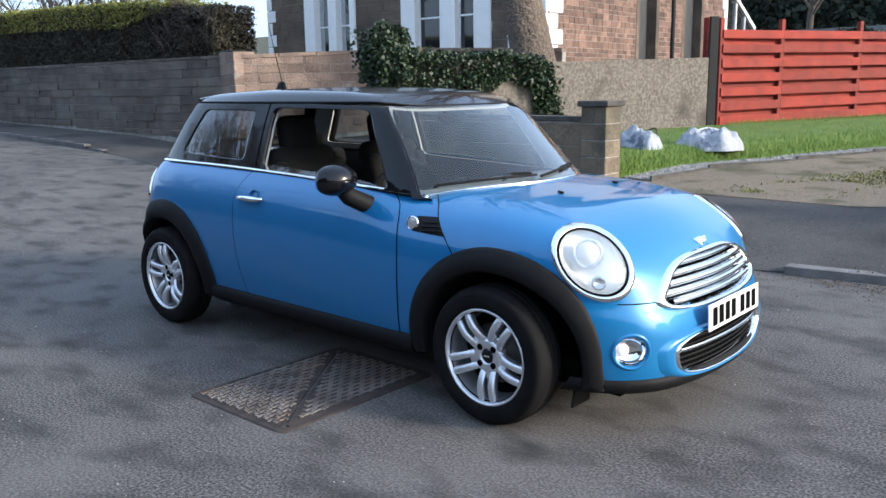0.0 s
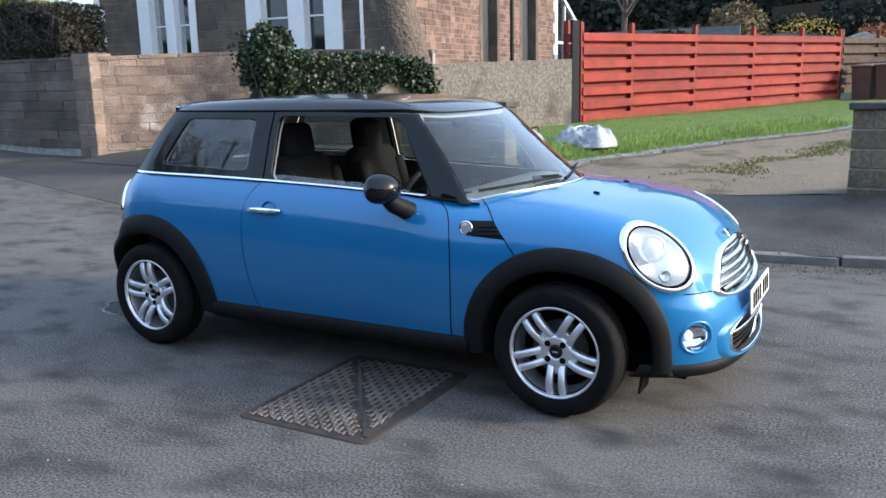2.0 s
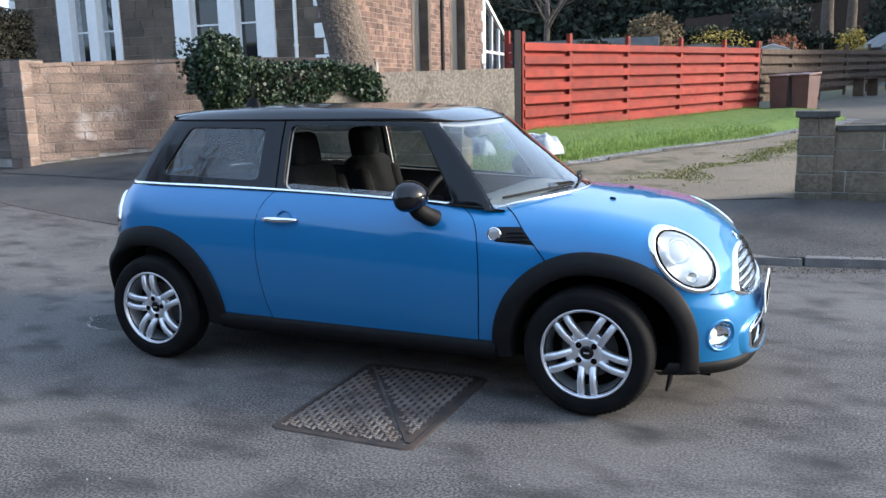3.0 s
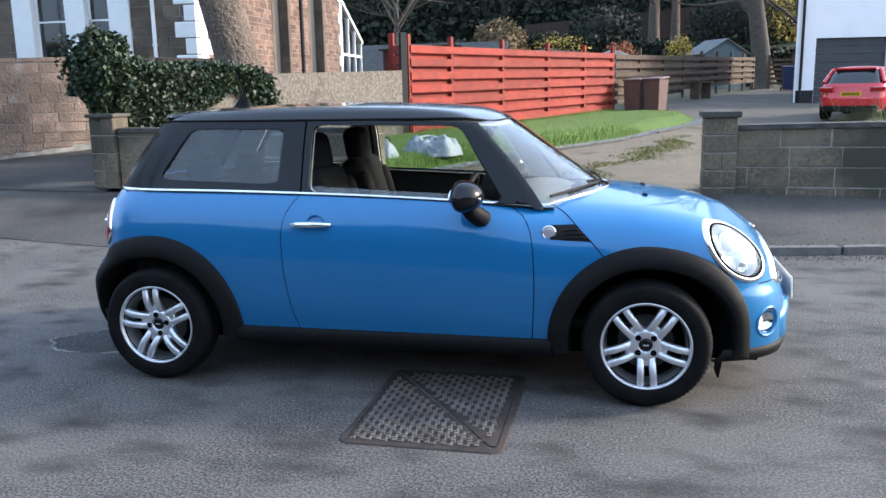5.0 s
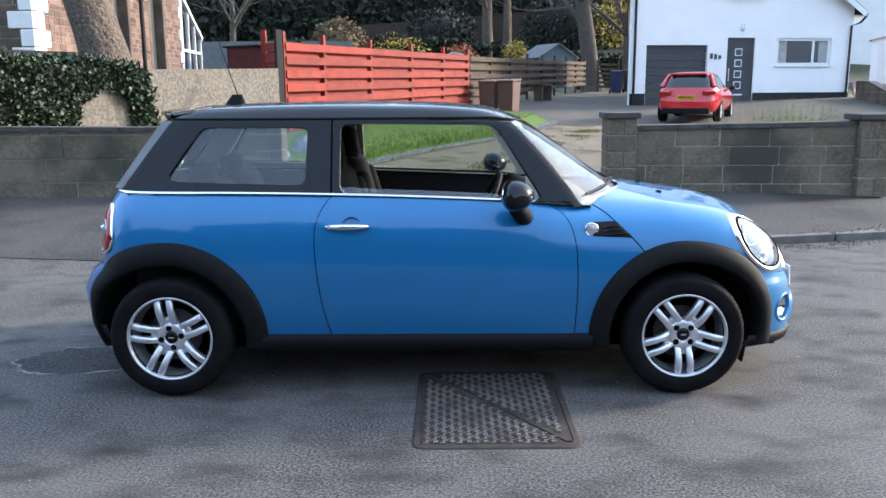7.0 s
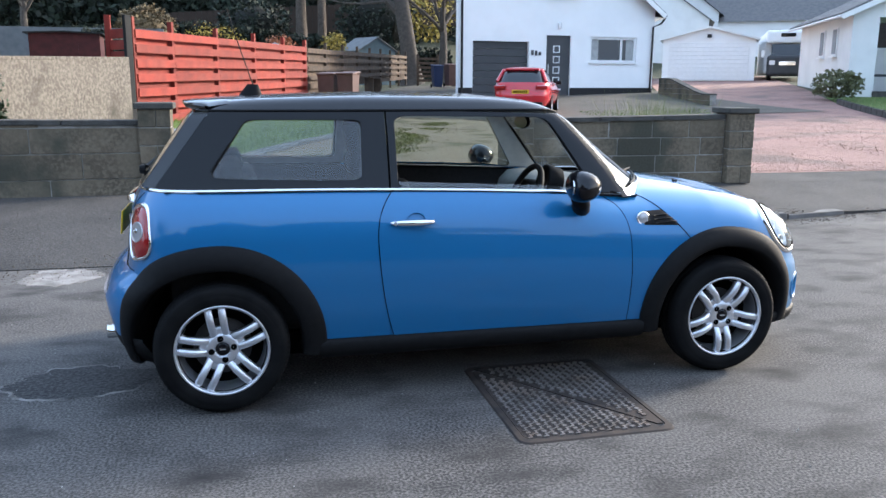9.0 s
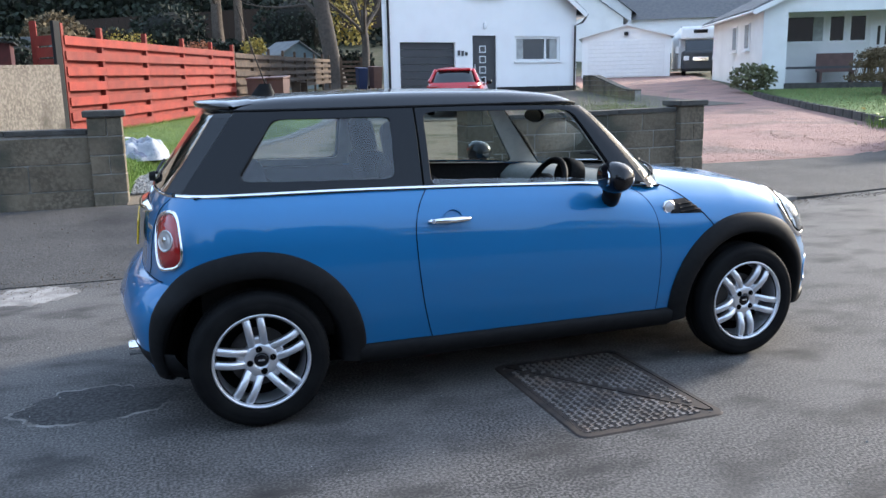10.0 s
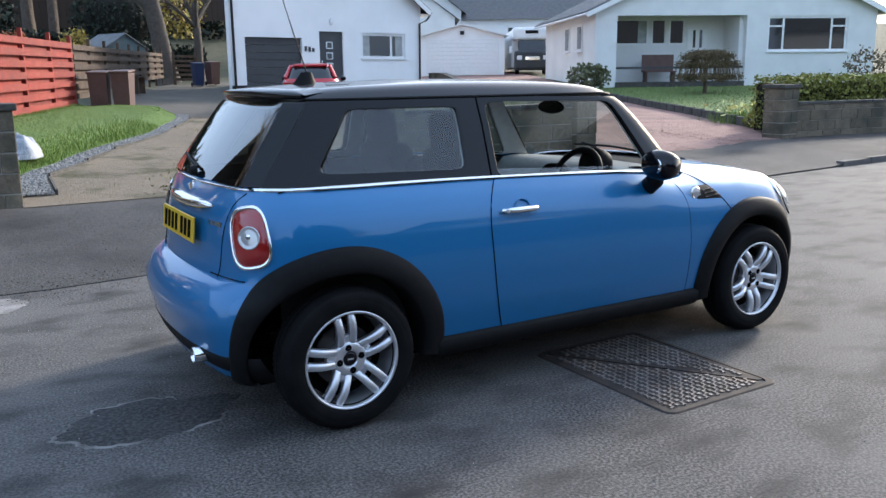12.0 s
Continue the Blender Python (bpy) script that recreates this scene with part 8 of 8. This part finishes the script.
leaves("foliage", np.stack([xs, np.where(front, 6.6 + gen.normal(0, 0.05, n), gen.uniform(6.6, 7.6, n)), np.where(front, gen.uniform(0.85, 1.33, n), 1.33 + gen.normal(0, 0.04, n))], 1), 0.055, M_HEDGELIGHT, fh)
n = 1300
leaves("foliage", np.stack([11.74 + gen.normal(0, 0.05, n), gen.uniform(6.6, 7.6, n), gen.uniform(0.35, 1.34, n)], 1), 0.045, M_HEDGELIGHT, fh)

# weeping tree and daffodils before the bungalow
wt = thing("weeping_tree", "small umbrella-shaped weeping tree on the lawn", "tree", at=pose(23.3, 19.0, float(ground_z(23.3, 19.0))))
part("trunk", tube([(0, 0, -0.1), (0.04, 0.02, 0.6), (-0.02, 0, 1.3)], (0.09, 0.07, 0.06), 10), M_BARK, wt)
pts, bm = [], bmesh.new()
for k in range(120):
    a, rr = rnd.uniform(0, 2 * math.pi), rnd.uniform(0.5, 1.35)
    path = [(rr * math.sin(u * 1.35) * math.cos(a), rr * math.sin(u * 1.35) * math.sin(a), 1.25 + 0.45 * math.sin(u * 2.2) - 1.0 * u ** 2.5) for u in np.linspace(0, 1, 6)]
    add_tube(bm, path, 0.010, 4, False)
    for q in path[1:]:
        pts += [(q[0] + rnd.gauss(0, 0.08), q[1] + rnd.gauss(0, 0.08), q[2] + rnd.gauss(0, 0.07)) for _ in range(26)]
tagged(part("crown", bm, M_BROWNBUSH, wt), kind="stuff")
leaves("foliage", pts, 0.050, M_BROWNBUSH, wt)
dz = lambda x, y: float(ground_z(x, y))
n = 900
xs, ys = gen.normal(13.6, 0.40, n), gen.normal(9.1, 0.40, n)
blades("daffodil_leaves", xs, ys, ground_z(xs, ys), 0.26, 0.02, M_BLADE, "green daffodil leaves beside the gravel drive", "flowers", 0.2)
pts = [(rnd.gauss(13.6, 0.38), rnd.gauss(9.1, 0.38), 0.66 + rnd.gauss(0, 0.05)) for _ in range(90)]
tagged(leaves("daffodils", pts, 0.075, M_YELLOWPALE, None), "pale yellow daffodil blooms", "flowers")
bush("garden_shrub", "low green plants beside the gate pillar", 12.6, 7.9, 0.25, 0.40, 0.22, 700, 0.07, M_HEDGELIGHT)


# ---- sheds and fences behind ----
def shed(name, label, x, y, turn, w, d, h, rise, wall_mat, roof_mat):
    z = float(ground_z(x, y)) - 0.1
    s = thing(name, label, "shed", at=pose(x, y, z, 0, 0, turn))
    bm = bmesh.new()
    add_box(bm, (w, d, h), pose(0, 0, h / 2))
    part("wall_box", bm, wall_mat, s)
    for yy in (-d / 2, d / 2):
        bm = bmesh.new()
        bm.faces.new([bm.verts.new(p) for p in ((-w / 2, yy, h), (w / 2, yy, h), (0, yy, h + rise))])
        part("gable", bm, wall_mat, s)
    for sx in (-1, 1):
        ang = math.atan2(rise, w / 2)
        part("roof_panel", box((math.hypot(w / 2, rise) + 0.2, d + 0.3, 0.05), pose(sx * (w / 4 + 0.05), 0, h + rise / 2, 0, math.degrees(ang) * sx, 0)), roof_mat, s)
    part("door", box((0.7, 0.03, h * 0.85), pose(0.1, -d / 2 - 0.016, h * 0.43)), wall_mat, s)
    return s


shed("garden_shed", "blue-grey garden shed with a felt roof", 6.3, 46.0, 25, 2.6, 2.2, 2.0, 0.75, M_SHED, M_GREYPANEL)
shed("garden_shed", "dark red wooden shed behind the wall", -7.4, 30.0, 4, 2.4, 2.0, 2.3, 0.05, M_REDSHED, M_DARKBAND)
gpan = thing("grey_panel_fence", "grey boarded fence behind the red shed", "fence")
part("panel", span(-13.0, -4.6, 38.0, 38.15, 0.8, 3.9), M_GREYPANEL, gpan)
shed("low_shed", "long low shed with a dark roof behind the fence", -2.6, 40.0, -8, 5.5, 2.0, 2.0, 0.35, M_WHITE2, M_GREYPANEL)
shed("low_shed", "pale low shed behind the fence", 0.6, 39.5, 0, 1.8, 1.6, 1.9, 0.3, M_WHITE2, M_WHITE2)
ff = thing("brown_fence", "distant brown boarded fence on the slope", "fence")
for k in range(60):
    x = -6 + 0.42 * k
    part("board", box((0.40, 0.04, 2.0), pose(x, 60.0, 5.3 + 0.03 * k), 0.0), M_BROWNFENCE, ff)
fg = thing("wooden_gate", "weathered slatted gate beside the fence end", "gate")
for k in range(6):
    part("slat", box((1.1, 0.03, 0.14), pose(9.2, 42.2, 1.55 + 0.24 * k)), M_OLDWOOD, fg)
for x in (8.62, 9.78):
    part("post", box((0.12, 0.12, 2.0), pose(x, 42.2, 2.0)), M_OLDWOOD, fg)
bn = thing("garden_bench", "weathered plank bench against the fence", "bench")
bx, by = float(fence_x(29.5)) + 0.45, 29.5
for k in range(3):
    part("slat", box((1.9, 0.10, 0.035), pose(bx + 0.12 * k - 0.1, by - 0.05 * k, 1.62, 0, 0, 70)), M_OLDWOOD, bn)
for s in (-0.8, 0.8):
    part("leg", box((0.10, 0.35, 0.62), pose(bx + s * 0.34, by + s * 0.94, 1.30, 0, 0, 70)), M_OLDWOOD, bn)

# ---- bungalow ----
bg = thing("bungalow", "white rendered bungalow with a recessed porch", "house")
mb, lb = along((22.56, 24.60), (34.46, 19.05))
part("pier_wall", box((0.98, 0.3, 3.6), mb @ Matrix.Translation((0.49, 0.15, 2.45))), M_WHITE2, bg)
RW = (7.95, 11.75, 2.45, 3.98)
mr = mb @ Matrix.Translation((6.95, 0, 0))
part("front_wall", wall_with_holes(mr, lb - 6.95, 0.65, 4.25, 0.3, [(RW[0] - 6.95, RW[1] - 6.95, RW[2], RW[3])]), M_WHITE2, bg)
part("lintel", box((5.97, 0.3, 0.22), mb @ Matrix.Translation((3.965, 0.15, 4.14))), M_WHITE2, bg)
part("recess_side", box((0.2, 1.6, 3.5), mb @ Matrix.Translation((6.85, 1.1, 2.4))), M_WHITE2, bg)
mrec = mb @ Matrix.Translation((0, 1.9, 0))
PW = [(0.5, 3.10, 2.85, 4.0), (3.25, 3.95, 2.85, 4.0), (4.10, 4.85, 2.85, 4.0)]
part("recess_wall", wall_with_holes(mrec, 6.85, 0.65, 4.25, 0.2, PW), M_WHITE2, bg)
for w in PW:
    window_unit(bg, mrec, *w, frame=0.07, recess=0.05, sill=False, curtain=w[0] < 1)
pd = new("porch_door")
pd.parent = bg
part("leaf", box((0.95, 0.05, 2.5), mrec @ Matrix.Translation((5.45, -0.03, 2.3))), M_WHITEPAINT, pd, "white door leaf")
for x in (5.3, 5.62):
    part("pane", box((0.12, 0.02, 0.8), mrec @ Matrix.Translation((x, -0.06, 3.1))), M_WINDOW, pd)
part("porch_floor", box((6.0, 2.0, 0.35), mb @ Matrix.Translation((3.95, 0.95, 0.98))), M_COPING, bg)
part("porch_rail", box((5.9, 0.05, 0.10), mb @ Matrix.Translation((3.95, 0.08, 1.78))), M_DARKDOOR, bg)
part("ceiling", box((6.2, 2.0, 0.1), mb @ Matrix.Translation((3.9, 1.1, 4.22))), M_WHITE2, bg)
window_unit(bg, mb, *RW, bars=(RW[0] + 0.75, RW[1] - 0.75), frame=0.09, recess=0.08, curtain=False)
for x in (RW[0] + 0.42, RW[1] - 0.42):
    part("window_rail", box((0.62, 0.06, 0.07), mb @ Matrix.Translation((x, 0.07, 3.55))), M_WHITEPAINT, bg)

part("side_wall", box((9.0, 0.3, 3.6), mb @ Matrix.Translation((0.15, 4.8, 2.45)) @ Matrix.Rotation(radians(90), 4, "Z")), M_WHITE2, bg)
part("side_wall", box((9.0, 0.3, 3.6), mb @ Matrix.Translation((lb - 0.15, 4.8, 2.45)) @ Matrix.Rotation(radians(90), 4, "Z")), M_WHITE2, bg)
for y in (2.4, 4.6):
    w = new("side_window")
    w.parent = bg
    part("frame", box((0.06, 0.75, 1.15), mb @ Matrix.Translation((-0.03, y, 3.2))), M_WHITEPAINT, w)
    part("pane", box((0.04, 0.6, 1.0), mb @ Matrix.Translation((-0.055, y, 3.2))), M_WINDOW, w)
    part("sill", box((0.16, 0.9, 0.06), mb @ Matrix.Translation((-0.08, y, 2.59))), M_WHITEPAINT, w)
bm = bmesh.new()
bap = 4.25 + lb / 2 * math.tan(radians(25))
bm.faces.new([bm.verts.new(mb @ Vector(p)) for p in ((0, 0.02, 4.25), (lb, 0.02, 4.25), (lb / 2, 0.02, bap))])
part("gable", bm, M_WHITE2, bg)
for s in (0, 1):
    x0, x1 = (-0.5, lb / 2) if s == 0 else (lb + 0.5, lb / 2)
    z0 = 4.25 - 0.5 * math.tan(radians(25)) + 0.05
    rows = [[mb @ Vector((x0, y, z0 + dz)), mb @ Vector((x1, y, bap + 0.05 + dz))] for y, dz in ((-0.3, 0), (9.8, 0), (9.8, 0.12), (-0.3, 0.12))]
    rf = part("roof", grid(rows, wrap_u=True), M_SLATE, bg, "grey tiled roof")
    ang = math.atan2(bap - z0, x1 - x0)
    part("bargeboard", box((math.hypot(x1 - x0, bap - z0), 0.06, 0.20), mb @ Matrix.Translation(((x0 + x1) / 2, -0.31, (z0 + bap) / 2 - 0.03)) @ Matrix.Rotation(-ang, 4, "Y")), M_WHITEPAINT, bg, "white bargeboard")
    part("gutter", tube([mb @ Vector((x0, -0.3, z0 + 0.02)), mb @ Vector((x0, 9.8, z0 + 0.02))], 0.06, 8), M_WHITEPAINT, bg)
    items = []
    if s == 0:
        for i in range(22):
            for j in range(30):
                v = (i + 0.5) / 22
                items.append((mb @ Matrix.Translation((x0 + (x1 - x0) * v, -0.1 + 0.33 * (j + 0.5 * (i % 2)), z0 + (bap + 0.05 - z0) * v + 0.14)) @ Matrix.Rotation(-ang + radians(-4), 4, "Y"), (0.36, 0.32, 0.02)))
        boxes("tile", items, M_SLATE, rf)
pb = thing("porch_bench", "dark brown wooden bench in the porch", "bench")
part("seat", box((1.5, 0.45, 0.06), mb @ Matrix.Translation((3.3, 0.9, 1.62))), M_BIN, pb)
part("backrest", box((1.5, 0.06, 0.75), mb @ Matrix.Translation((3.3, 1.12, 2.0))), M_BIN, pb)
for x in (2.65, 3.95):
    part("leg", box((0.08, 0.40, 0.46), mb @ Matrix.Translation((x, 0.9, 1.38))), M_BIN, pb)

# ---- white garage, motorhome and the houses behind ----
wg = thing("white_garage", "white detached garage with a shallow gable", "garage")
mg, lg2 = along((23.3, 41.35), (27.75, 38.70))
part("wall_box", box((lg2, 6.0, 2.9), mg @ Matrix.Translation((lg2 / 2, 3.0, 2.5))), M_WHITE, wg)
bm = bmesh.new()
bm.faces.new([bm.verts.new(mg @ Vector(p)) for p in ((-0.1, -0.02, 3.93), (lg2 + 0.1, -0.02, 3.93), (lg2 / 2, -0.02, 4.6))])
part("gable", bm, M_WHITE, wg)
for s in (-1, 1):
    ang = math.atan2(0.67, lg2 / 2)
    part("roof_panel", box((math.hypot(lg2 / 2, 0.67) + 0.25, 6.4, 0.08), mg @ Matrix.Translation((lg2 / 2 + s * (lg2 / 4 + 0.08), 2.9, 4.30)) @ Matrix.Rotation(s * ang, 4, "Y")), M_WHITE2, wg)
for k in range(9):
    part("door_slat", box((lg2 - 0.7, 0.04, 0.225), mg @ Matrix.Translation((lg2 / 2, -0.02, 1.75 + 0.235 * k)), 0.006), M_WHITEPAINT, wg)
part("lamp", box((0.25, 0.15, 0.2), mg @ Matrix.Translation((lg2 / 2, -0.1, 4.15))), M_DARKBAND, wg)
mhm = thing("motorhome", "white motorhome with a dark cab beside the garage", "motorhome", at=along((28.2, 38.6), (30.6, 37.2))[0])
hz = 1.62
part("living_box", box((2.35, 5.5, 2.35), pose(1.25, 3.4, hz + 1.55), 0.12, 3), M_WHITEPAINT, mhm)
part("luton", box((2.3, 1.2, 0.75), pose(1.25, 0.5, hz + 2.45), 0.16, 3), M_WHITEPAINT, mhm)
part("cab", box((2.0, 1.6, 1.2), pose(1.25, 0.3, hz + 0.85), 0.18, 3), M_DARKDOOR, mhm, "dark painted cab")
part("windscreen", box((1.7, 0.06, 0.75), pose(1.25, -0.22, hz + 1.70, -24, 0, 0), 0.03), M_WINDOW, mhm)
part("grille", box((0.9, 0.05, 0.22), pose(1.25, -0.53, hz + 0.95), 0.03), M_CHROME, mhm)
part("roof_light", box((0.8, 0.05, 0.20), pose(1.25, -0.12, hz + 2.55), 0.02), M_WINDOW, mhm)
for s in (0.45, 2.05):
    part("headlamp", box((0.32, 0.06, 0.26), pose(s, -0.52, hz + 1.0), 0.05, 2), M_LENS, mhm)
    part("mirror", box((0.18, 0.10, 0.40), pose(-0.05 if s < 1 else 2.55, 0.0, hz + 1.5), 0.03), M_WHITEPAINT, mhm)
    part("wheel", lathe([(0.001, 0.1), (0.36, 0.1), (0.36, -0.1), (0.001, -0.1)], 20, pose(s - 0.05 if s < 1 else s + 0.05, 0.35, hz + 0.36, 0, 90, 0)), M_RUBBER, mhm)


def plain_house(name, label, a, b, depth, z0, z1, pitch, mat, windows, gable=False):
    h = thing(name, label, "house")
    m, l = along(a, b)
    part("wall", wall_with_holes(m, l, z0, z1, 0.3, windows), mat, h)
    part("wall", box((l, 0.3, z1 - z0), m @ Matrix.Translation((l / 2, depth, (z0 + z1) / 2))), mat, h)
    for x in (0.15, l - 0.15):
        part("wall", box((0.3, depth - 0.3, z1 - z0), m @ Matrix.Translation((x, depth / 2 + 0.15, (z0 + z1) / 2))), mat, h)
    if gable:
        rise = l / 2 * math.tan(radians(pitch))
        bm = bmesh.new()
        bm.faces.new([bm.verts.new(m @ Vector(p)) for p in ((0, 0.0, z1), (l, 0.0, z1), (l / 2, 0.0, z1 + rise))])
        part("gable", bm, mat, h)
        for x0 in (-0.4, l + 0.4):
            part("roof", grid([[m @ Vector((x0, y, z1 - 0.25)), m @ Vector((l / 2, y, z1 + rise + 0.05))] for y in (-0.3, depth + 0.3)]), M_SLATE, h, "grey tiled roof")
    else:
        rise = depth / 2 * math.tan(radians(pitch))
        rows = [[m @ Vector((x, y, z)) for y, z in ((-0.4, z1 - 0.2), (depth / 2, z1 + rise), (depth + 0.4, z1 - 0.2))] for x in (-0.3, l + 0.3)]
        part("roof", grid(rows), M_SLATE, h, "grey tiled roof")
    for w in windows:
        window_unit(h, m, *w, frame=0.08, recess=0.06)
    return h


plain_house("far_house", "grey rendered house behind the white garage", (25.5, 58), (33.5, 53.5), 8, 1.0, 6.2, 36, M_WHITE2, [(1.0, 3.4, 4.0, 5.2)], True)
plain_house("far_house", "white two-storey house behind the motorhome", (36.5, 60), (50.0, 50), 9, 1.0, 6.6, 34, M_WHITE, [(5.5, 6.4, 4.2, 5.8), (9.5, 10.6, 4.2, 5.8)])
plain_house("far_house", "white gabled house behind the motorhome", (32.5, 62), (37.5, 58.8), 9, 1.0, 7.2, 38, M_WHITE2, [], True)
plain_house("far_house", "white house beyond the bungalow", (42.0, 17.0), (52.0, 11.0), 9, 0.6, 4.2, 30, M_WHITE2, [(1.5, 4.0, 2.2, 3.4)])
plain_house("pale_house", "pale rendered house beyond the villa garden", (-34.5, 32), (-26, 34), 8, 0.5, 9.0, 35, M_WHITE2, [(2.0, 3.4, 5.0, 7.0)])
masonry_wall("low_garden_wall", (16.3, 28.2), (15.2, 22.3), 0.22, lambda x: 0.45, lambda x: 1.62 - 0.58 * min(1.0, max(0.0, (x - 1.4) / 3.6)), 0.2, (0.35, 0.55), M_BLOCK, "low dark block wall between the white house and the gravel drive", coping=0.05)

# the other side of the street, behind the walk; its unseen houses are added for reflections
for k, (x, h) in enumerate(((-34, 5.6), (-18, 5.2), (-1, 5.4), (16, 5.0), (33, 5.6))):
    plain_house("opposite_house", "unseen plain rendered house added across the street", (x + 10, -24), (x, -24), 9, -0.2, h, 32, M_WHITE2, [(1.2, 3.4, 1.2, 2.6), (6.2, 8.6, 1.2, 2.6)])
bush("conifer", "dark evergreen tree across the street", -2.6, -11.8, 0.0, 2.0, 3.3, 2600, 0.30, M_CONIFER, category="tree")
bush("conifer", "tall dark evergreen tree across the street", 0.6, -12.2, 0.0, 1.7, 3.1, 2200, 0.32, M_CONIFER, category="tree")
ow = thing("opposite_hedge", "dark clipped hedge across the street", "hedge")
rough_core("core", -45, 45, -9.8, -8.4, -0.1, lambda x: 1.7 + 0.2 * math.sin(x) + 1.6 * min(1, max(0, (-2 - x) / 4)), ow, 6, 0.0)
n = 9000
xs = gen.uniform(-26, 26, n)
tops = 1.7 + 0.2 * np.sin(xs) + 1.6 * np.clip((-2 - xs) / 4, 0, 1)
flat = gen.uniform(0, 1, n) < 0.25
leaves("foliage", np.stack([xs, np.where(flat, gen.uniform(-9.8, -8.4, n), -8.4 + gen.normal(0, 0.07, n)), np.where(flat, tops, tops * gen.uniform(0, 1, n))], 1), 0.13, M_HEDGE, ow, label="dark dense foliage")

# lamp post at the edge of the rough wall
lp = thing("lamp_post", "pale grey lamp post on the pavement", "lamp post", at=pose(-21.2, 5.75, 0.6))
part("post", tube([(0, 0, 0), (0, 0, 1.4), (0, 0, 1.42), (0, 0, 6)], (0.085, 0.085, 0.06, 0.05), 12), M_GREYPANEL, lp)
part("lantern", box((0.5, 0.2, 0.14), pose(0.25, -0.1, 6.0), 0.04, 2), M_GREYPANEL, lp)

# ---- stones, blocks and boards, each a piece of its own ----
for name, size, m, mat, parent in later:
    piece(name, size, m, mat, parent)
